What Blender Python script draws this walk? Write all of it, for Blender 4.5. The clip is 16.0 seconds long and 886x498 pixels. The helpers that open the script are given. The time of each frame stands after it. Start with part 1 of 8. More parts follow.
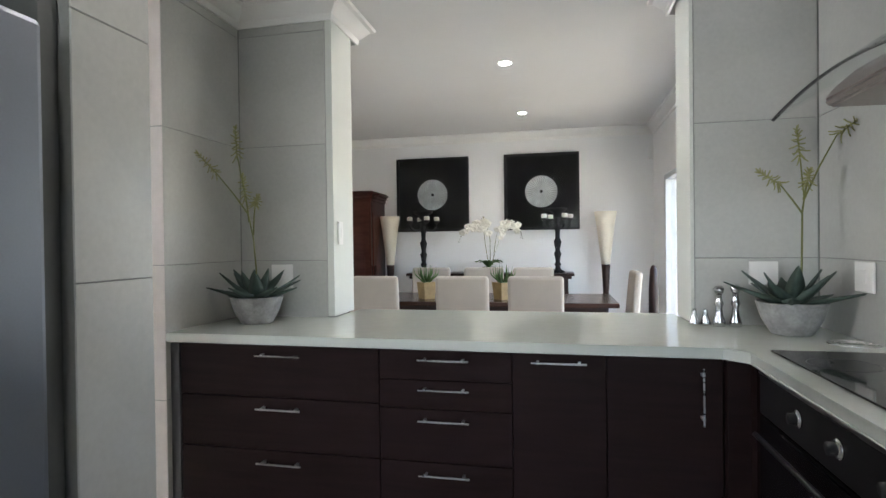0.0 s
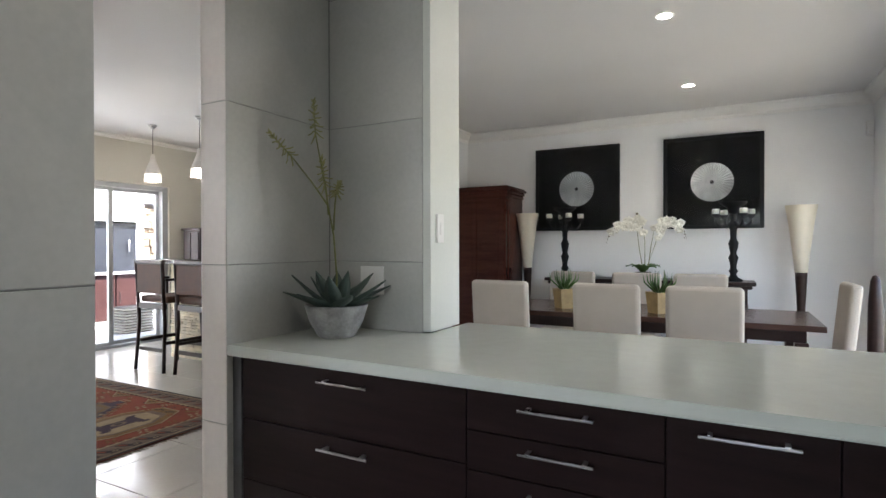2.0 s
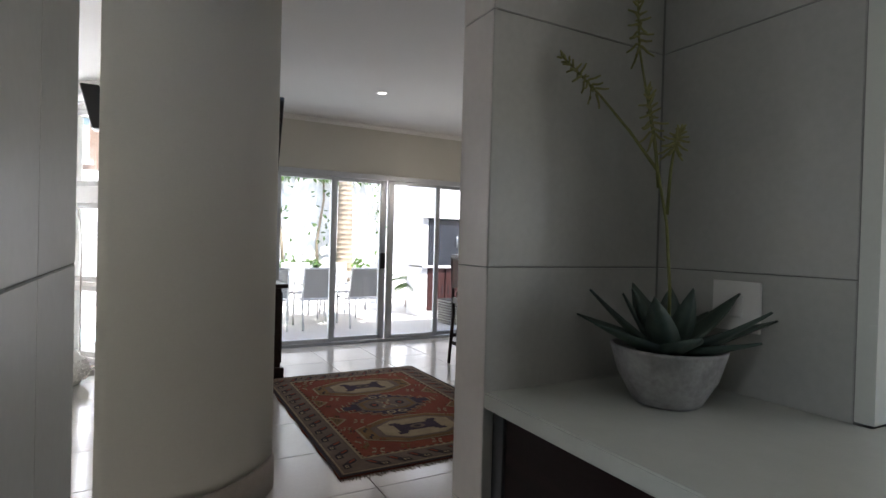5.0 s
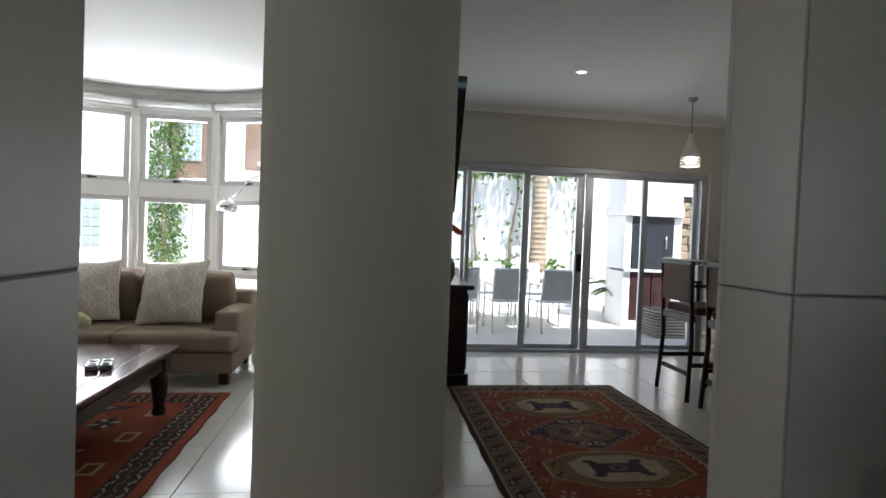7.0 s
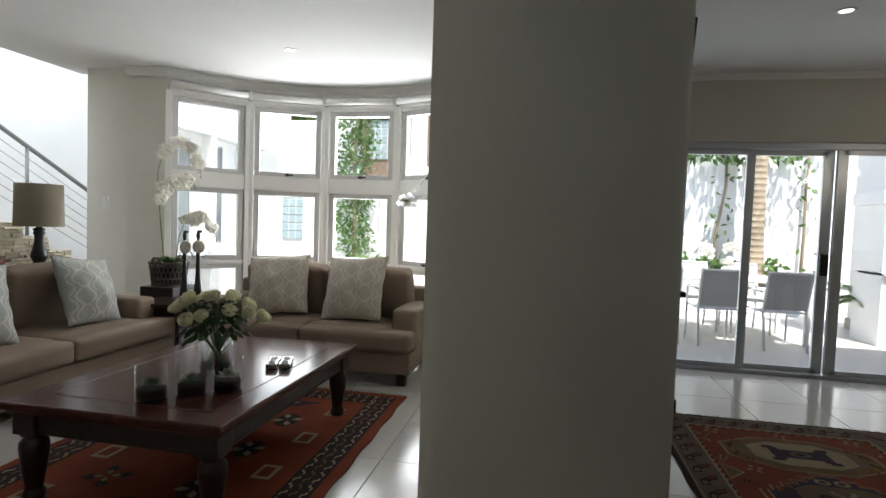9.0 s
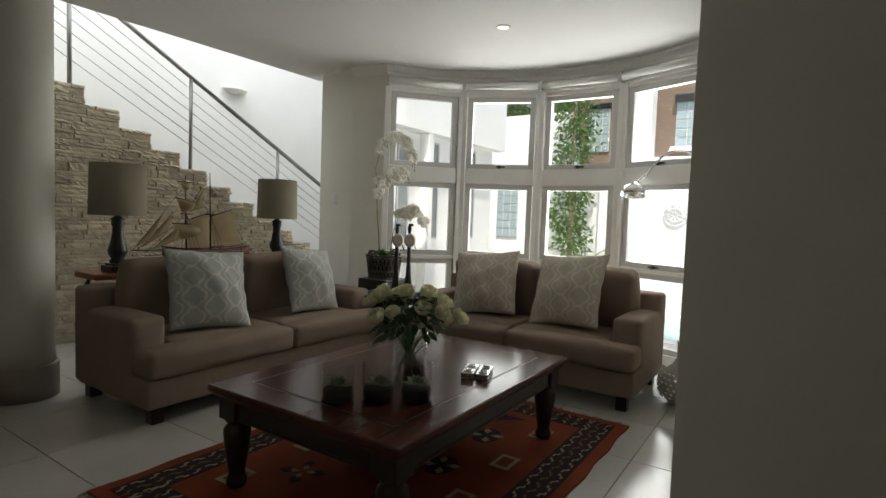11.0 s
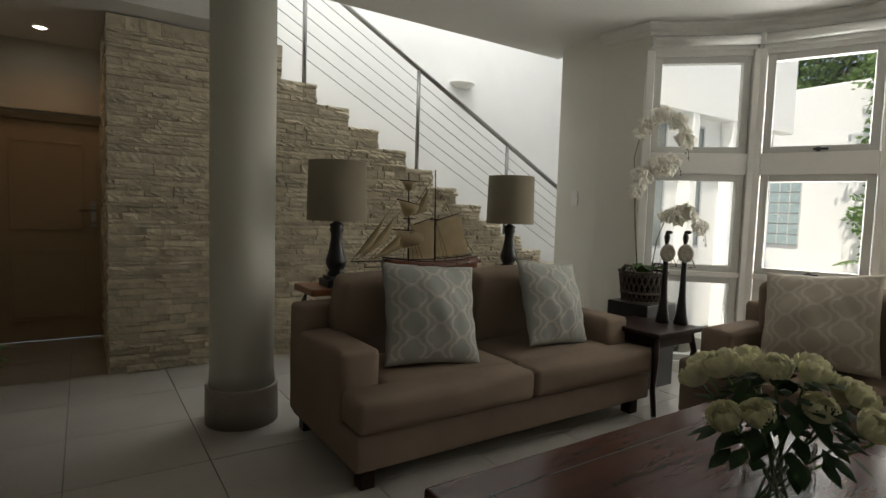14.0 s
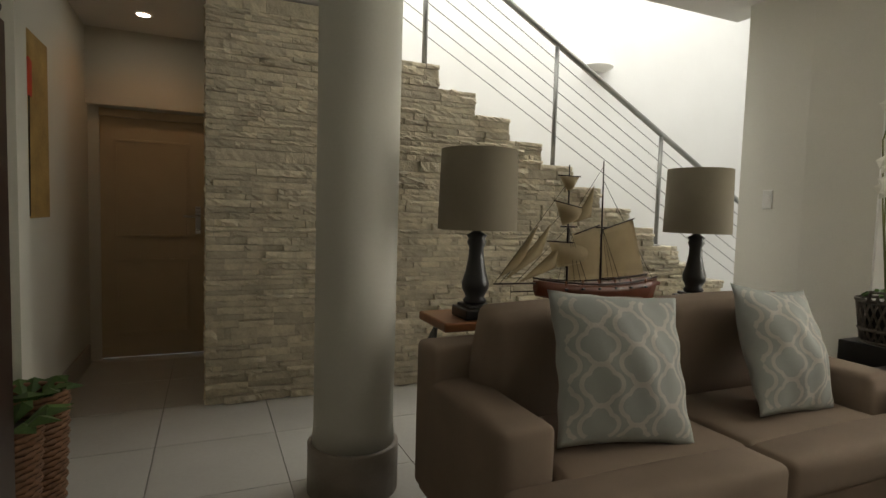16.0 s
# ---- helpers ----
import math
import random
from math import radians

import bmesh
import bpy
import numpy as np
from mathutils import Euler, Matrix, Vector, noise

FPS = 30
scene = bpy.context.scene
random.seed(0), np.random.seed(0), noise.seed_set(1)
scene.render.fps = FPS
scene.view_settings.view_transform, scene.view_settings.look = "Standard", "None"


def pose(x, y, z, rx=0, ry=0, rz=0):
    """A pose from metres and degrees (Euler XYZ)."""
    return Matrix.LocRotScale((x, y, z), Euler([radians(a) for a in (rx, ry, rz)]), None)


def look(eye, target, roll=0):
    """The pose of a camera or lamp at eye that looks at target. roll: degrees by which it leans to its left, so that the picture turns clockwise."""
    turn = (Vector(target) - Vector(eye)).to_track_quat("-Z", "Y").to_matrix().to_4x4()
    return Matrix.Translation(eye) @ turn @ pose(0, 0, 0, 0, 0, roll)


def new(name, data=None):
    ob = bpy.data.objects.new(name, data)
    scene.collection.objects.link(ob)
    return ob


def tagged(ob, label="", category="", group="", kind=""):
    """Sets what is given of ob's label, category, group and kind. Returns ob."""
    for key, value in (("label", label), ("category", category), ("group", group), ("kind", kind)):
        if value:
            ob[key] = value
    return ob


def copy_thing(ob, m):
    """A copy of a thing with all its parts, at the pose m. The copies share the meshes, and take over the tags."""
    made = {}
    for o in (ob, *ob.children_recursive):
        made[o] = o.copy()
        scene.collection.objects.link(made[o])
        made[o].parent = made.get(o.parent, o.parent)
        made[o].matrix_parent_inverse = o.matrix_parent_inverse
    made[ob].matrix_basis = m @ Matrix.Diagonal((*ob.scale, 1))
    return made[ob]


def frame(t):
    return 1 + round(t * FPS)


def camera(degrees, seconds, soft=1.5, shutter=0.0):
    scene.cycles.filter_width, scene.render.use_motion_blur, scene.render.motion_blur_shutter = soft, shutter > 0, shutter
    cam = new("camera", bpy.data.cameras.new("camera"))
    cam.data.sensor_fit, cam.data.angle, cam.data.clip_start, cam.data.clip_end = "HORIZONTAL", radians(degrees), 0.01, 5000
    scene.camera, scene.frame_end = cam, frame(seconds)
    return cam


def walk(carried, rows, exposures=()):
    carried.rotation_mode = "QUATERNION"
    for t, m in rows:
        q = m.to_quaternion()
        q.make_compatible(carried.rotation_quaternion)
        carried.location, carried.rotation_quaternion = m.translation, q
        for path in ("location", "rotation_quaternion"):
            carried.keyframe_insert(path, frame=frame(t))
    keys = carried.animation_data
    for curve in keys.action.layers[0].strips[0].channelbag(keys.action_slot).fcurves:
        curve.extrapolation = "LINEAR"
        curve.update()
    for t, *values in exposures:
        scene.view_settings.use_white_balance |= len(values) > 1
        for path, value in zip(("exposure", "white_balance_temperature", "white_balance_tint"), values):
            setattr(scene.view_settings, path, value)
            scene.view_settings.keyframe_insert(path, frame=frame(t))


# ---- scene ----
cam = camera(79.0, 16.0)

PATH = [
    (0, (-0.954, 0.528, 1.297), (-1.376, 2.483, 1.278), -0.7),
    (0.5, (-0.943, 0.7, 1.296), (-1.485, 2.625, 1.281), -0.6),
    (1, (-0.939, 0.852, 1.296), (-1.616, 2.734, 1.282), -0.45),
    (1.5, (-0.947, 1.028, 1.292), (-1.762, 2.855, 1.279), -0.3),
    (2, (-0.995, 1.177, 1.289), (-1.938, 2.94, 1.276), -0.1),
    (2.5, (-1.045, 1.313, 1.283), (-2.138, 2.989, 1.273), 0.15),
    (3, (-1.14, 1.436, 1.281), (-2.373, 3.011, 1.266), 0.4),
    (3.5, (-1.232, 1.559, 1.279), (-2.621, 2.997, 1.264), 0.65),
    (4, (-1.338, 1.657, 1.278), (-2.868, 2.945, 1.261), 0.9),
    (6.5, (-1.916, 2.022, 1.269), (-3.869, 2.455, 1.226), 2.2),
    (7, (-2.05, 2.038, 1.273), (-4.031, 2.313, 1.223), 2.2),
    (7.5, (-2.206, 2.032, 1.265), (-4.201, 2.161, 1.208), 2.2),
    (8, (-2.342, 2.005, 1.272), (-4.341, 1.979, 1.202), 2.2),
    (8.5, (-2.464, 1.998, 1.266), (-4.454, 1.808, 1.191), 2.0),
    (9, (-2.572, 1.975, 1.269), (-4.534, 1.601, 1.176), 2.0),
    (9.5, (-2.748, 1.98, 1.241), (-4.656, 1.389, 1.136), 1.6),
    (10, (-2.868, 1.939, 1.207), (-4.706, 1.158, 1.103), 1.8),
    (12.5, (-3.375, 1.454, 1.201), (-4.769, 0.026, 1.061), 1.9),
    (13, (-3.47, 1.278, 1.196), (-4.787, -0.221, 1.059), 1.9),
    (13.5, (-3.567, 1.116, 1.2), (-4.785, -0.465, 1.063), 1.8),
    (14, (-3.647, 0.932, 1.208), (-4.759, -0.725, 1.07), 1.8),
    (14.5, (-3.698, 0.739, 1.213), (-4.719, -0.975, 1.072), 1.8),
    (15, (-3.726, 0.516, 1.218), (-4.674, -1.239, 1.077), 1.8),
    (15.5, (-3.776, 0.286, 1.215), (-4.651, -1.507, 1.079), 1.8),
    (16, (-3.805, 0.076, 1.203), (-4.604, -1.753, 1.071), 1.7),
]
STOPS = [(0, 3.2, 6400, 16), (2.5, 2.75, 6450, 17), (3.5, 2.3, 6450, 18), (4, 2.1, 6450, 18), (6.5, 1.25, 6250, 14), (7.5, 1.1, 6400, 12), (8.5, 1.0, 6450, 11), (10, 0.62, 6800, 10), (12.5, 0.0, 7200, 10), (14, 0.12, 7350, 10), (16, 0.5, 7800, 10)]
walk(cam, [(t, look(eye, target, roll)) for t, eye, target, roll in PATH], STOPS)


# ---- world, sun and large lights ----
world = bpy.data.worlds.new("sky_world")
scene.world = world
world.use_nodes = True
wn = world.node_tree.nodes
sky = wn.new("ShaderNodeTexSky")
sky.sky_type = "NISHITA"
sky.sun_disc = False
sky.sun_elevation = radians(64.0)
sky.sun_rotation = radians(65.8)
wn["Background"].inputs["Strength"].default_value = 0.15
world.node_tree.links.new(sky.outputs["Color"], wn["Background"].inputs["Color"])


def lamp(name, kind, m, energy, colour=(1, 1, 1), **settings):
    data = bpy.data.lights.new(name, kind)
    data.energy, data.color = energy, colour
    for key, value in settings.items():
        if key == "size":
            data.size = value
        elif key == "size_y":
            data.shape, data.size_y = "RECTANGLE", value
        elif key == "angle":
            data.angle = value
        elif key == "radius":
            data.shadow_soft_size = value
        elif key == "spot":
            data.spot_size, data.spot_blend = value, 0.6
    ob = new(name, data)
    ob.matrix_world = m
    return tagged(ob, kind="structure")


SUN_FROM = Vector((0.40, 0.18, 0.90))
lamp("sun", "SUN", look(SUN_FROM * 30, (0, 0, 0)), 5.0, (1, 0.98, 0.94), angle=radians(0.6))
# added lamps for sky light at the openings; skylight and kitchen window are assumed
lamp("daylight_bay", "AREA", look((-8.5, -0.06, 1.55), (-5.0, -0.06, 1.1)), 98, (0.93, 0.97, 1), size=2.6, size_y=1.7)
lamp("daylight_sliding_door", "AREA", look((-8.05, 4.1, 1.05), (-5.0, 4.0, 0.9)), 6.5, (0.95, 0.98, 1), size=3.3, size_y=1.9)
lamp("daylight_dining_door", "AREA", look((0.32, 5.5, 1.05), (-2.0, 5.5, 0.9)), 1.5, (0.95, 0.98, 1), size=2.4, size_y=1.9)
# fill lamp that brightens the stair wall; its source above is unseen
lamp("daylight_stair_skylight", "AREA", look((-7.0, -3.75, 5.1), (-7.0, -3.75, 0)), 84, (0.86, 0.93, 1), size=4.6, size_y=1.2)
# fill lamp at an unseen kitchen window, aimed at the fridge side
lamp("daylight_kitchen_window", "AREA", look((-0.55, -2.35, 1.6), (-1.5, 1.0, 1.2)), 4.6, (0.84, 0.95, 1), size=1.7, size_y=1.1)

# ---- materials ----
def mat(name, colour, rough=0.6, metal=0.0, vary=0.12, scale=6.0, fine=90.0, bump=0.05, spec=0.5, island=0.0, stretch=None, tint=None):
    """A surface with broad stains, fine grain, relief, and a random shade for each piece."""
    m = bpy.data.materials.new(name)
    m.use_nodes = True
    nt = m.node_tree
    n, l = nt.nodes, nt.links
    b = n["Principled BSDF"]
    b.inputs["Metallic"].default_value = metal
    b.inputs["Specular IOR Level"].default_value = spec
    co = n.new("ShaderNodeTexCoord")
    vec = co.outputs["Object"]
    if stretch:
        mp = n.new("ShaderNodeMapping")
        mp.inputs["Scale"].default_value = stretch
        l.new(vec, mp.inputs["Vector"])
        vec = mp.outputs["Vector"]
    big, small = n.new("ShaderNodeTexNoise"), n.new("ShaderNodeTexNoise")
    for t, s, d in ((big, scale, 4), (small, fine, 3)):
        t.inputs["Scale"].default_value, t.inputs["Detail"].default_value = s, d
        l.new(vec, t.inputs["Vector"])
    mix = n.new("ShaderNodeMath")
    mix.operation = "MULTIPLY_ADD"
    l.new(small.outputs["Fac"], mix.inputs[0])
    mix.inputs[1].default_value = 0.45
    l.new(big.outputs["Fac"], mix.inputs[2])
    ramp = n.new("ShaderNodeMapRange")
    ramp.inputs["From Min"].default_value, ramp.inputs["From Max"].default_value = 0.45, 1.0
    ramp.inputs["To Min"].default_value, ramp.inputs["To Max"].default_value = 1 - vary, 1 + vary
    l.new(mix.outputs[0], ramp.inputs["Value"])
    value = ramp.outputs["Result"]
    if island:
        ob, ge = n.new("ShaderNodeObjectInfo"), n.new("ShaderNodeNewGeometry")
        add = n.new("ShaderNodeMath")
        l.new(ob.outputs["Random"], add.inputs[0])
        l.new(ge.outputs["Random Per Island"], add.inputs[1])
        rng = n.new("ShaderNodeMapRange")
        rng.inputs["From Max"].default_value = 2.0
        rng.inputs["To Min"].default_value, rng.inputs["To Max"].default_value = 1 - island, 1 + island
        l.new(add.outputs[0], rng.inputs["Value"])
        mul = n.new("ShaderNodeMath")
        mul.operation = "MULTIPLY"
        l.new(value, mul.inputs[0])
        l.new(rng.outputs["Result"], mul.inputs[1])
        value = mul.outputs[0]
    col = n.new("ShaderNodeMix")
    col.data_type = "RGBA"
    col.blend_type = "MULTIPLY"
    col.inputs["Factor"].default_value = 1.0
    if tint:
        two = n.new("ShaderNodeMix")
        two.data_type = "RGBA"
        two.inputs["A"].default_value, two.inputs["B"].default_value = (*colour, 1), (*tint, 1)
        l.new(big.outputs["Fac"], two.inputs["Factor"])
        l.new(two.outputs["Result"], col.inputs["A"])
    else:
        col.inputs["A"].default_value = (*colour, 1)
    l.new(value, col.inputs["B"])
    l.new(col.outputs["Result"], b.inputs["Base Color"])
    ro = n.new("ShaderNodeMapRange")
    ro.inputs["To Min"].default_value, ro.inputs["To Max"].default_value = max(0.02, rough * 0.85), min(1, rough * 1.15)
    l.new(big.outputs["Fac"], ro.inputs["Value"])
    l.new(ro.outputs["Result"], b.inputs["Roughness"])
    if bump:
        bp = n.new("ShaderNodeBump")
        bp.inputs["Strength"].default_value = bump
        bp.inputs["Distance"].default_value = 0.01
        l.new(mix.outputs[0], bp.inputs["Height"])
        l.new(bp.outputs["Normal"], b.inputs["Normal"])
    return m


def glow(name, colour, strength):
    m = bpy.data.materials.new(name)
    m.use_nodes = True
    b = m.node_tree.nodes["Principled BSDF"]
    b.inputs["Base Color"].default_value = (*colour, 1)
    b.inputs["Emission Color"].default_value = (*colour, 1)
    b.inputs["Emission Strength"].default_value = strength
    return m


def glass(name, colour=(1, 1, 1), rough=0.0):
    m = bpy.data.materials.new(name)
    m.use_nodes = True
    b = m.node_tree.nodes["Principled BSDF"]
    b.inputs["Base Color"].default_value = (*colour, 1)
    b.inputs["Roughness"].default_value = rough
    b.inputs["Transmission Weight"].default_value = 1.0
    b.inputs["IOR"].default_value = 1.45
    return m


def pane_glass(name, least=0.04, most=0.85):
    """Thin window glass: clear, with a mirror gloss that grows towards grazing views."""
    m = bpy.data.materials.new(name)
    m.use_nodes = True
    n, l = m.node_tree.nodes, m.node_tree.links
    n.remove(n["Principled BSDF"])
    clear, gloss, mixer, fr = n.new("ShaderNodeBsdfTransparent"), n.new("ShaderNodeBsdfGlossy"), n.new("ShaderNodeMixShader"), n.new("ShaderNodeLayerWeight")
    clear.inputs["Color"].default_value = (0.97, 0.98, 0.98, 1)
    gloss.inputs["Roughness"].default_value = 0.02
    fr.inputs["Blend"].default_value = 0.5
    steep, gain = n.new("ShaderNodeMath"), n.new("ShaderNodeMath")
    steep.operation, gain.operation = "POWER", "MULTIPLY_ADD"
    steep.inputs[1].default_value, gain.inputs[1].default_value, gain.inputs[2].default_value = 4.0, most, least
    l.new(fr.outputs["Facing"], steep.inputs[0])
    l.new(steep.outputs[0], gain.inputs[0])
    l.new(gain.outputs[0], mixer.inputs[0])
    l.new(clear.outputs[0], mixer.inputs[1])
    l.new(gloss.outputs[0], mixer.inputs[2])
    l.new(mixer.outputs[0], n["Material Output"].inputs["Surface"])
    return m


def thin(m, share):
    """Lets part of the light through a thin leaf, petal or cloth."""
    n, l = m.node_tree.nodes, m.node_tree.links
    b = n["Principled BSDF"]
    tr, mx = n.new("ShaderNodeBsdfTranslucent"), n.new("ShaderNodeMixShader")
    mx.inputs[0].default_value = share
    l.new(b.inputs["Base Color"].links[0].from_socket, tr.inputs["Color"])
    l.new(b.outputs[0], mx.inputs[1])
    l.new(tr.outputs[0], mx.inputs[2])
    l.new(mx.outputs[0], n["Material Output"].inputs["Surface"])
    return m


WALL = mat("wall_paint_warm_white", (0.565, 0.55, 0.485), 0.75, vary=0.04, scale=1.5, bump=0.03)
# lighter wall paint for the stub: light from stairs and bay put into the colour
LIT_CREAM_WALL = mat("wall_paint_cream_lit", (0.75, 0.73, 0.66), 0.75, vary=0.04, scale=1.5, bump=0.03)
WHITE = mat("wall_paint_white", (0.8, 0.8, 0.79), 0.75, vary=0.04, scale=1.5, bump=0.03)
CEIL = mat("ceiling_paint", (0.70, 0.69, 0.67), 0.85, vary=0.03, scale=1.2, bump=0.02)
TRIM = mat("white_trim_paint", (0.8, 0.79, 0.76), 0.4, vary=0.03, bump=0.02)
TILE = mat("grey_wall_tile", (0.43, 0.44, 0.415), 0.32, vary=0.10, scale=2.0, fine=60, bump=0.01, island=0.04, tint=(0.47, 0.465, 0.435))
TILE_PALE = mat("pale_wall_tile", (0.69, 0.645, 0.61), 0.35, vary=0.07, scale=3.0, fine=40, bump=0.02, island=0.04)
GROUT = mat("grout", (0.24, 0.23, 0.21), 0.9, bump=0.1)
TILE_GROUT = mat("grey_tile_grout", (0.25, 0.255, 0.24), 0.9, bump=0.1)
FLOOR_TILE = mat("porcelain_floor_tile", (0.47, 0.455, 0.42), 0.16, vary=0.06, scale=2.5, fine=60, bump=0.012, island=0.04)
SKIRT = mat("taupe_skirting_tile", (0.30, 0.26, 0.22), 0.45, vary=0.12, scale=9)
JAMB = mat("pale_reveal_paint", (0.64, 0.66, 0.61), 0.5, vary=0.05, scale=2, bump=0.02)
RAIL = mat("satin_rail_steel", (0.30, 0.30, 0.29), 0.36, 0.9, vary=0.1, bump=0.01)
DARK_CHROME = mat("smoky_chrome", (0.5, 0.5, 0.5), 0.16, 1.0, vary=0.05, bump=0)
QUARTZ = mat("quartz_worktop", (0.50, 0.53, 0.485), 0.09, vary=0.03, scale=20, fine=220, bump=0.0)
ESPRESSO = mat("espresso_wood_veneer", (0.015, 0.0078, 0.0076), 0.5, spec=0.10, vary=0.35, scale=3, fine=50, bump=0.03, stretch=(1, 1, 12))
STEEL = mat("brushed_steel", (0.55, 0.55, 0.55), 0.28, 1.0, vary=0.08, scale=4, fine=160, bump=0.01, stretch=(1, 1, 20))
FRIDGE = mat("fridge_steel", (0.27, 0.29, 0.33), 0.36, 0.85, vary=0.06, scale=2, fine=200, bump=0.01)
CHROME = mat("chrome", (0.8, 0.8, 0.8), 0.08, 1.0, vary=0.02, bump=0)
ALU = mat("grey_aluminium", (0.50, 0.52, 0.54), 0.35, 0.6, vary=0.05, bump=0.01)
FRAME = mat("window_frame_paint", (0.60, 0.60, 0.58), 0.45, vary=0.05, bump=0.02)
BLACK = mat("black_plastic", (0.012, 0.012, 0.013), 0.3, vary=0.1, bump=0.01)
FRAME_BLACK = mat("satin_black_frame", (0.008, 0.008, 0.009), 0.5, vary=0.15, spec=0.15, bump=0.02)
BLACK_GLASS = mat("black_glass", (0.006, 0.006, 0.007), 0.05, vary=0.05, bump=0)
DARKWOOD = mat("dark_polished_wood", (0.022, 0.010, 0.008), 0.35, spec=0.3, vary=0.45, scale=3, fine=35, bump=0.03, stretch=(1, 8, 8))
REDWOOD = mat("mahogany", (0.075, 0.023, 0.016), 0.17, spec=0.15, vary=0.4, scale=2.5, fine=30, bump=0.025, stretch=(1, 9, 9), tint=(0.05, 0.017, 0.012))
OAK = mat("honey_wood", (0.22, 0.085, 0.035), 0.3, vary=0.3, scale=3, fine=35, bump=0.03, stretch=(1, 10, 10))
SOFA = mat("taupe_linen", (0.245, 0.186, 0.143), 0.92, vary=0.1, scale=5, fine=420, bump=0.22, spec=0.2)
CREAM = mat("cream_upholstery", (0.44, 0.395, 0.335), 0.9, vary=0.07, scale=5, fine=420, bump=0.18, spec=0.2)
LINEN = mat("lamp_shade_linen", (0.32, 0.28, 0.21), 0.9, vary=0.06, scale=8, fine=500, bump=0.15)
PAPER = mat("cream_parchment", (0.70, 0.64, 0.52), 0.7, vary=0.06, bump=0.05)
STONE = mat("split_face_stone", (0.68, 0.60, 0.45), 0.85, vary=0.22, scale=14, fine=80, bump=0.9, island=0.34, tint=(0.58, 0.52, 0.40))
STEP = mat("stair_stone", (0.42, 0.38, 0.31), 0.6, vary=0.12, scale=8)
PANE = pane_glass("window_glass")
GLASS = pane_glass("clear_glass", 0.012, 0.5)
LEAF = mat("aloe_leaf", (0.032, 0.058, 0.046), 0.55, vary=0.3, scale=12, bump=0.05, tint=(0.055, 0.085, 0.068))
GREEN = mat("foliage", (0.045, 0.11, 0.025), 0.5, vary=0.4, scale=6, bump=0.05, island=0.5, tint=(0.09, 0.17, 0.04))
# foliage green lightened for outdoors: the sun behind the leaves is in the colour
SUNLIT_LEAF = thin(mat("sunlit_foliage", (0.085, 0.17, 0.045), 0.5, vary=0.35, scale=6, bump=0.05, island=0.5, tint=(0.12, 0.20, 0.05)), 0.4)
STALK = mat("stalk_green", (0.16, 0.17, 0.05), 0.6, vary=0.2)
PETAL = mat("white_petal", (0.82, 0.80, 0.72), 0.6, vary=0.06, bump=0.03)
ROSE = mat("cream_rose", (0.80, 0.77, 0.58), 0.65, vary=0.12, scale=30, bump=0.03, tint=(0.70, 0.69, 0.44))
CONCRETE = mat("grey_concrete_pot", (0.25, 0.25, 0.245), 0.8, vary=0.35, scale=16, bump=0.25, tint=(0.34, 0.33, 0.32))
WICKER = mat("brown_wicker", (0.16, 0.075, 0.035), 0.75, vary=0.3, scale=20, bump=0.3)
GREYWICKER = mat("grey_wicker", (0.10, 0.085, 0.07), 0.8, vary=0.3, scale=20, bump=0.3)
SOIL = mat("dark_soil", (0.02, 0.015, 0.01), 0.95, vary=0.4, scale=30, bump=0.5)
OUTWALL = mat("white_render", (0.87, 0.87, 0.86), 0.85, vary=0.03, scale=1.5, bump=0.1)
BROWNWALL = mat("brown_render", (0.215, 0.15, 0.108), 0.9, vary=0.05, scale=1.5, bump=0.1)
PAVING = mat("patio_tile", (0.56, 0.54, 0.50), 0.5, vary=0.08, scale=3, island=0.05)
WATER = mat("pool_water", (0.28, 0.55, 0.60), 0.05, vary=0.1, scale=3, fine=12, bump=0.15)
MESHCLOTH = mat("grey_sling_mesh", (0.46, 0.46, 0.45), 0.8, vary=0.1, fine=300, bump=0.2)
WHITEMETAL = mat("white_painted_metal", (0.78, 0.78, 0.77), 0.4, vary=0.03, bump=0.01)
BARK = mat("palm_bark", (0.34, 0.27, 0.19), 0.9, vary=0.3, scale=5, fine=30, bump=0.5)
thin(PETAL, 0.25)
thin(ROSE, 0.3)
thin(GREEN, 0.35)
thin(LINEN, 0.3)
LIGHT = glow("lamp_glow", (1, 0.97, 0.9), 22)
LIGHT_LOW = glow("lamp_glow_low", (1, 0.98, 0.92), 1.5)

# ---- building helpers ----
def box(x0, x1, y0, y1, z0, z1, bev=0.0, bm=None, seg=2):
    """A box, with rounded edges if bev is given; into bm if given."""
    out = bm or bmesh.new()
    one = bmesh.new() if bev else out
    vs = [one.verts.new(p) for p in ((x0, y0, z0), (x1, y0, z0), (x1, y1, z0), (x0, y1, z0), (x0, y0, z1), (x1, y0, z1), (x1, y1, z1), (x0, y1, z1))]
    for f in ((3, 2, 1, 0), (4, 5, 6, 7), (0, 1, 5, 4), (1, 2, 6, 5), (2, 3, 7, 6), (3, 0, 4, 7)):
        one.faces.new([vs[i] for i in f])
    if bev:
        bmesh.ops.bevel(one, geom=one.edges[:], offset=bev, segments=seg, affect="EDGES", profile=0.5, clamp_overlap=True)
        merge(out, one)
    return out


def merge(into, other, m=None):
    """Adds the mesh other, moved by m, to into."""
    if m is not None:
        bmesh.ops.transform(other, matrix=m, verts=other.verts[:])
    made = {v: into.verts.new(v.co) for v in other.verts}
    for f in other.faces:
        try:
            g = into.faces.new([made[v] for v in f.verts])
            g.smooth, g.material_index = f.smooth, f.material_index
        except ValueError:
            pass
    other.free()
    return into


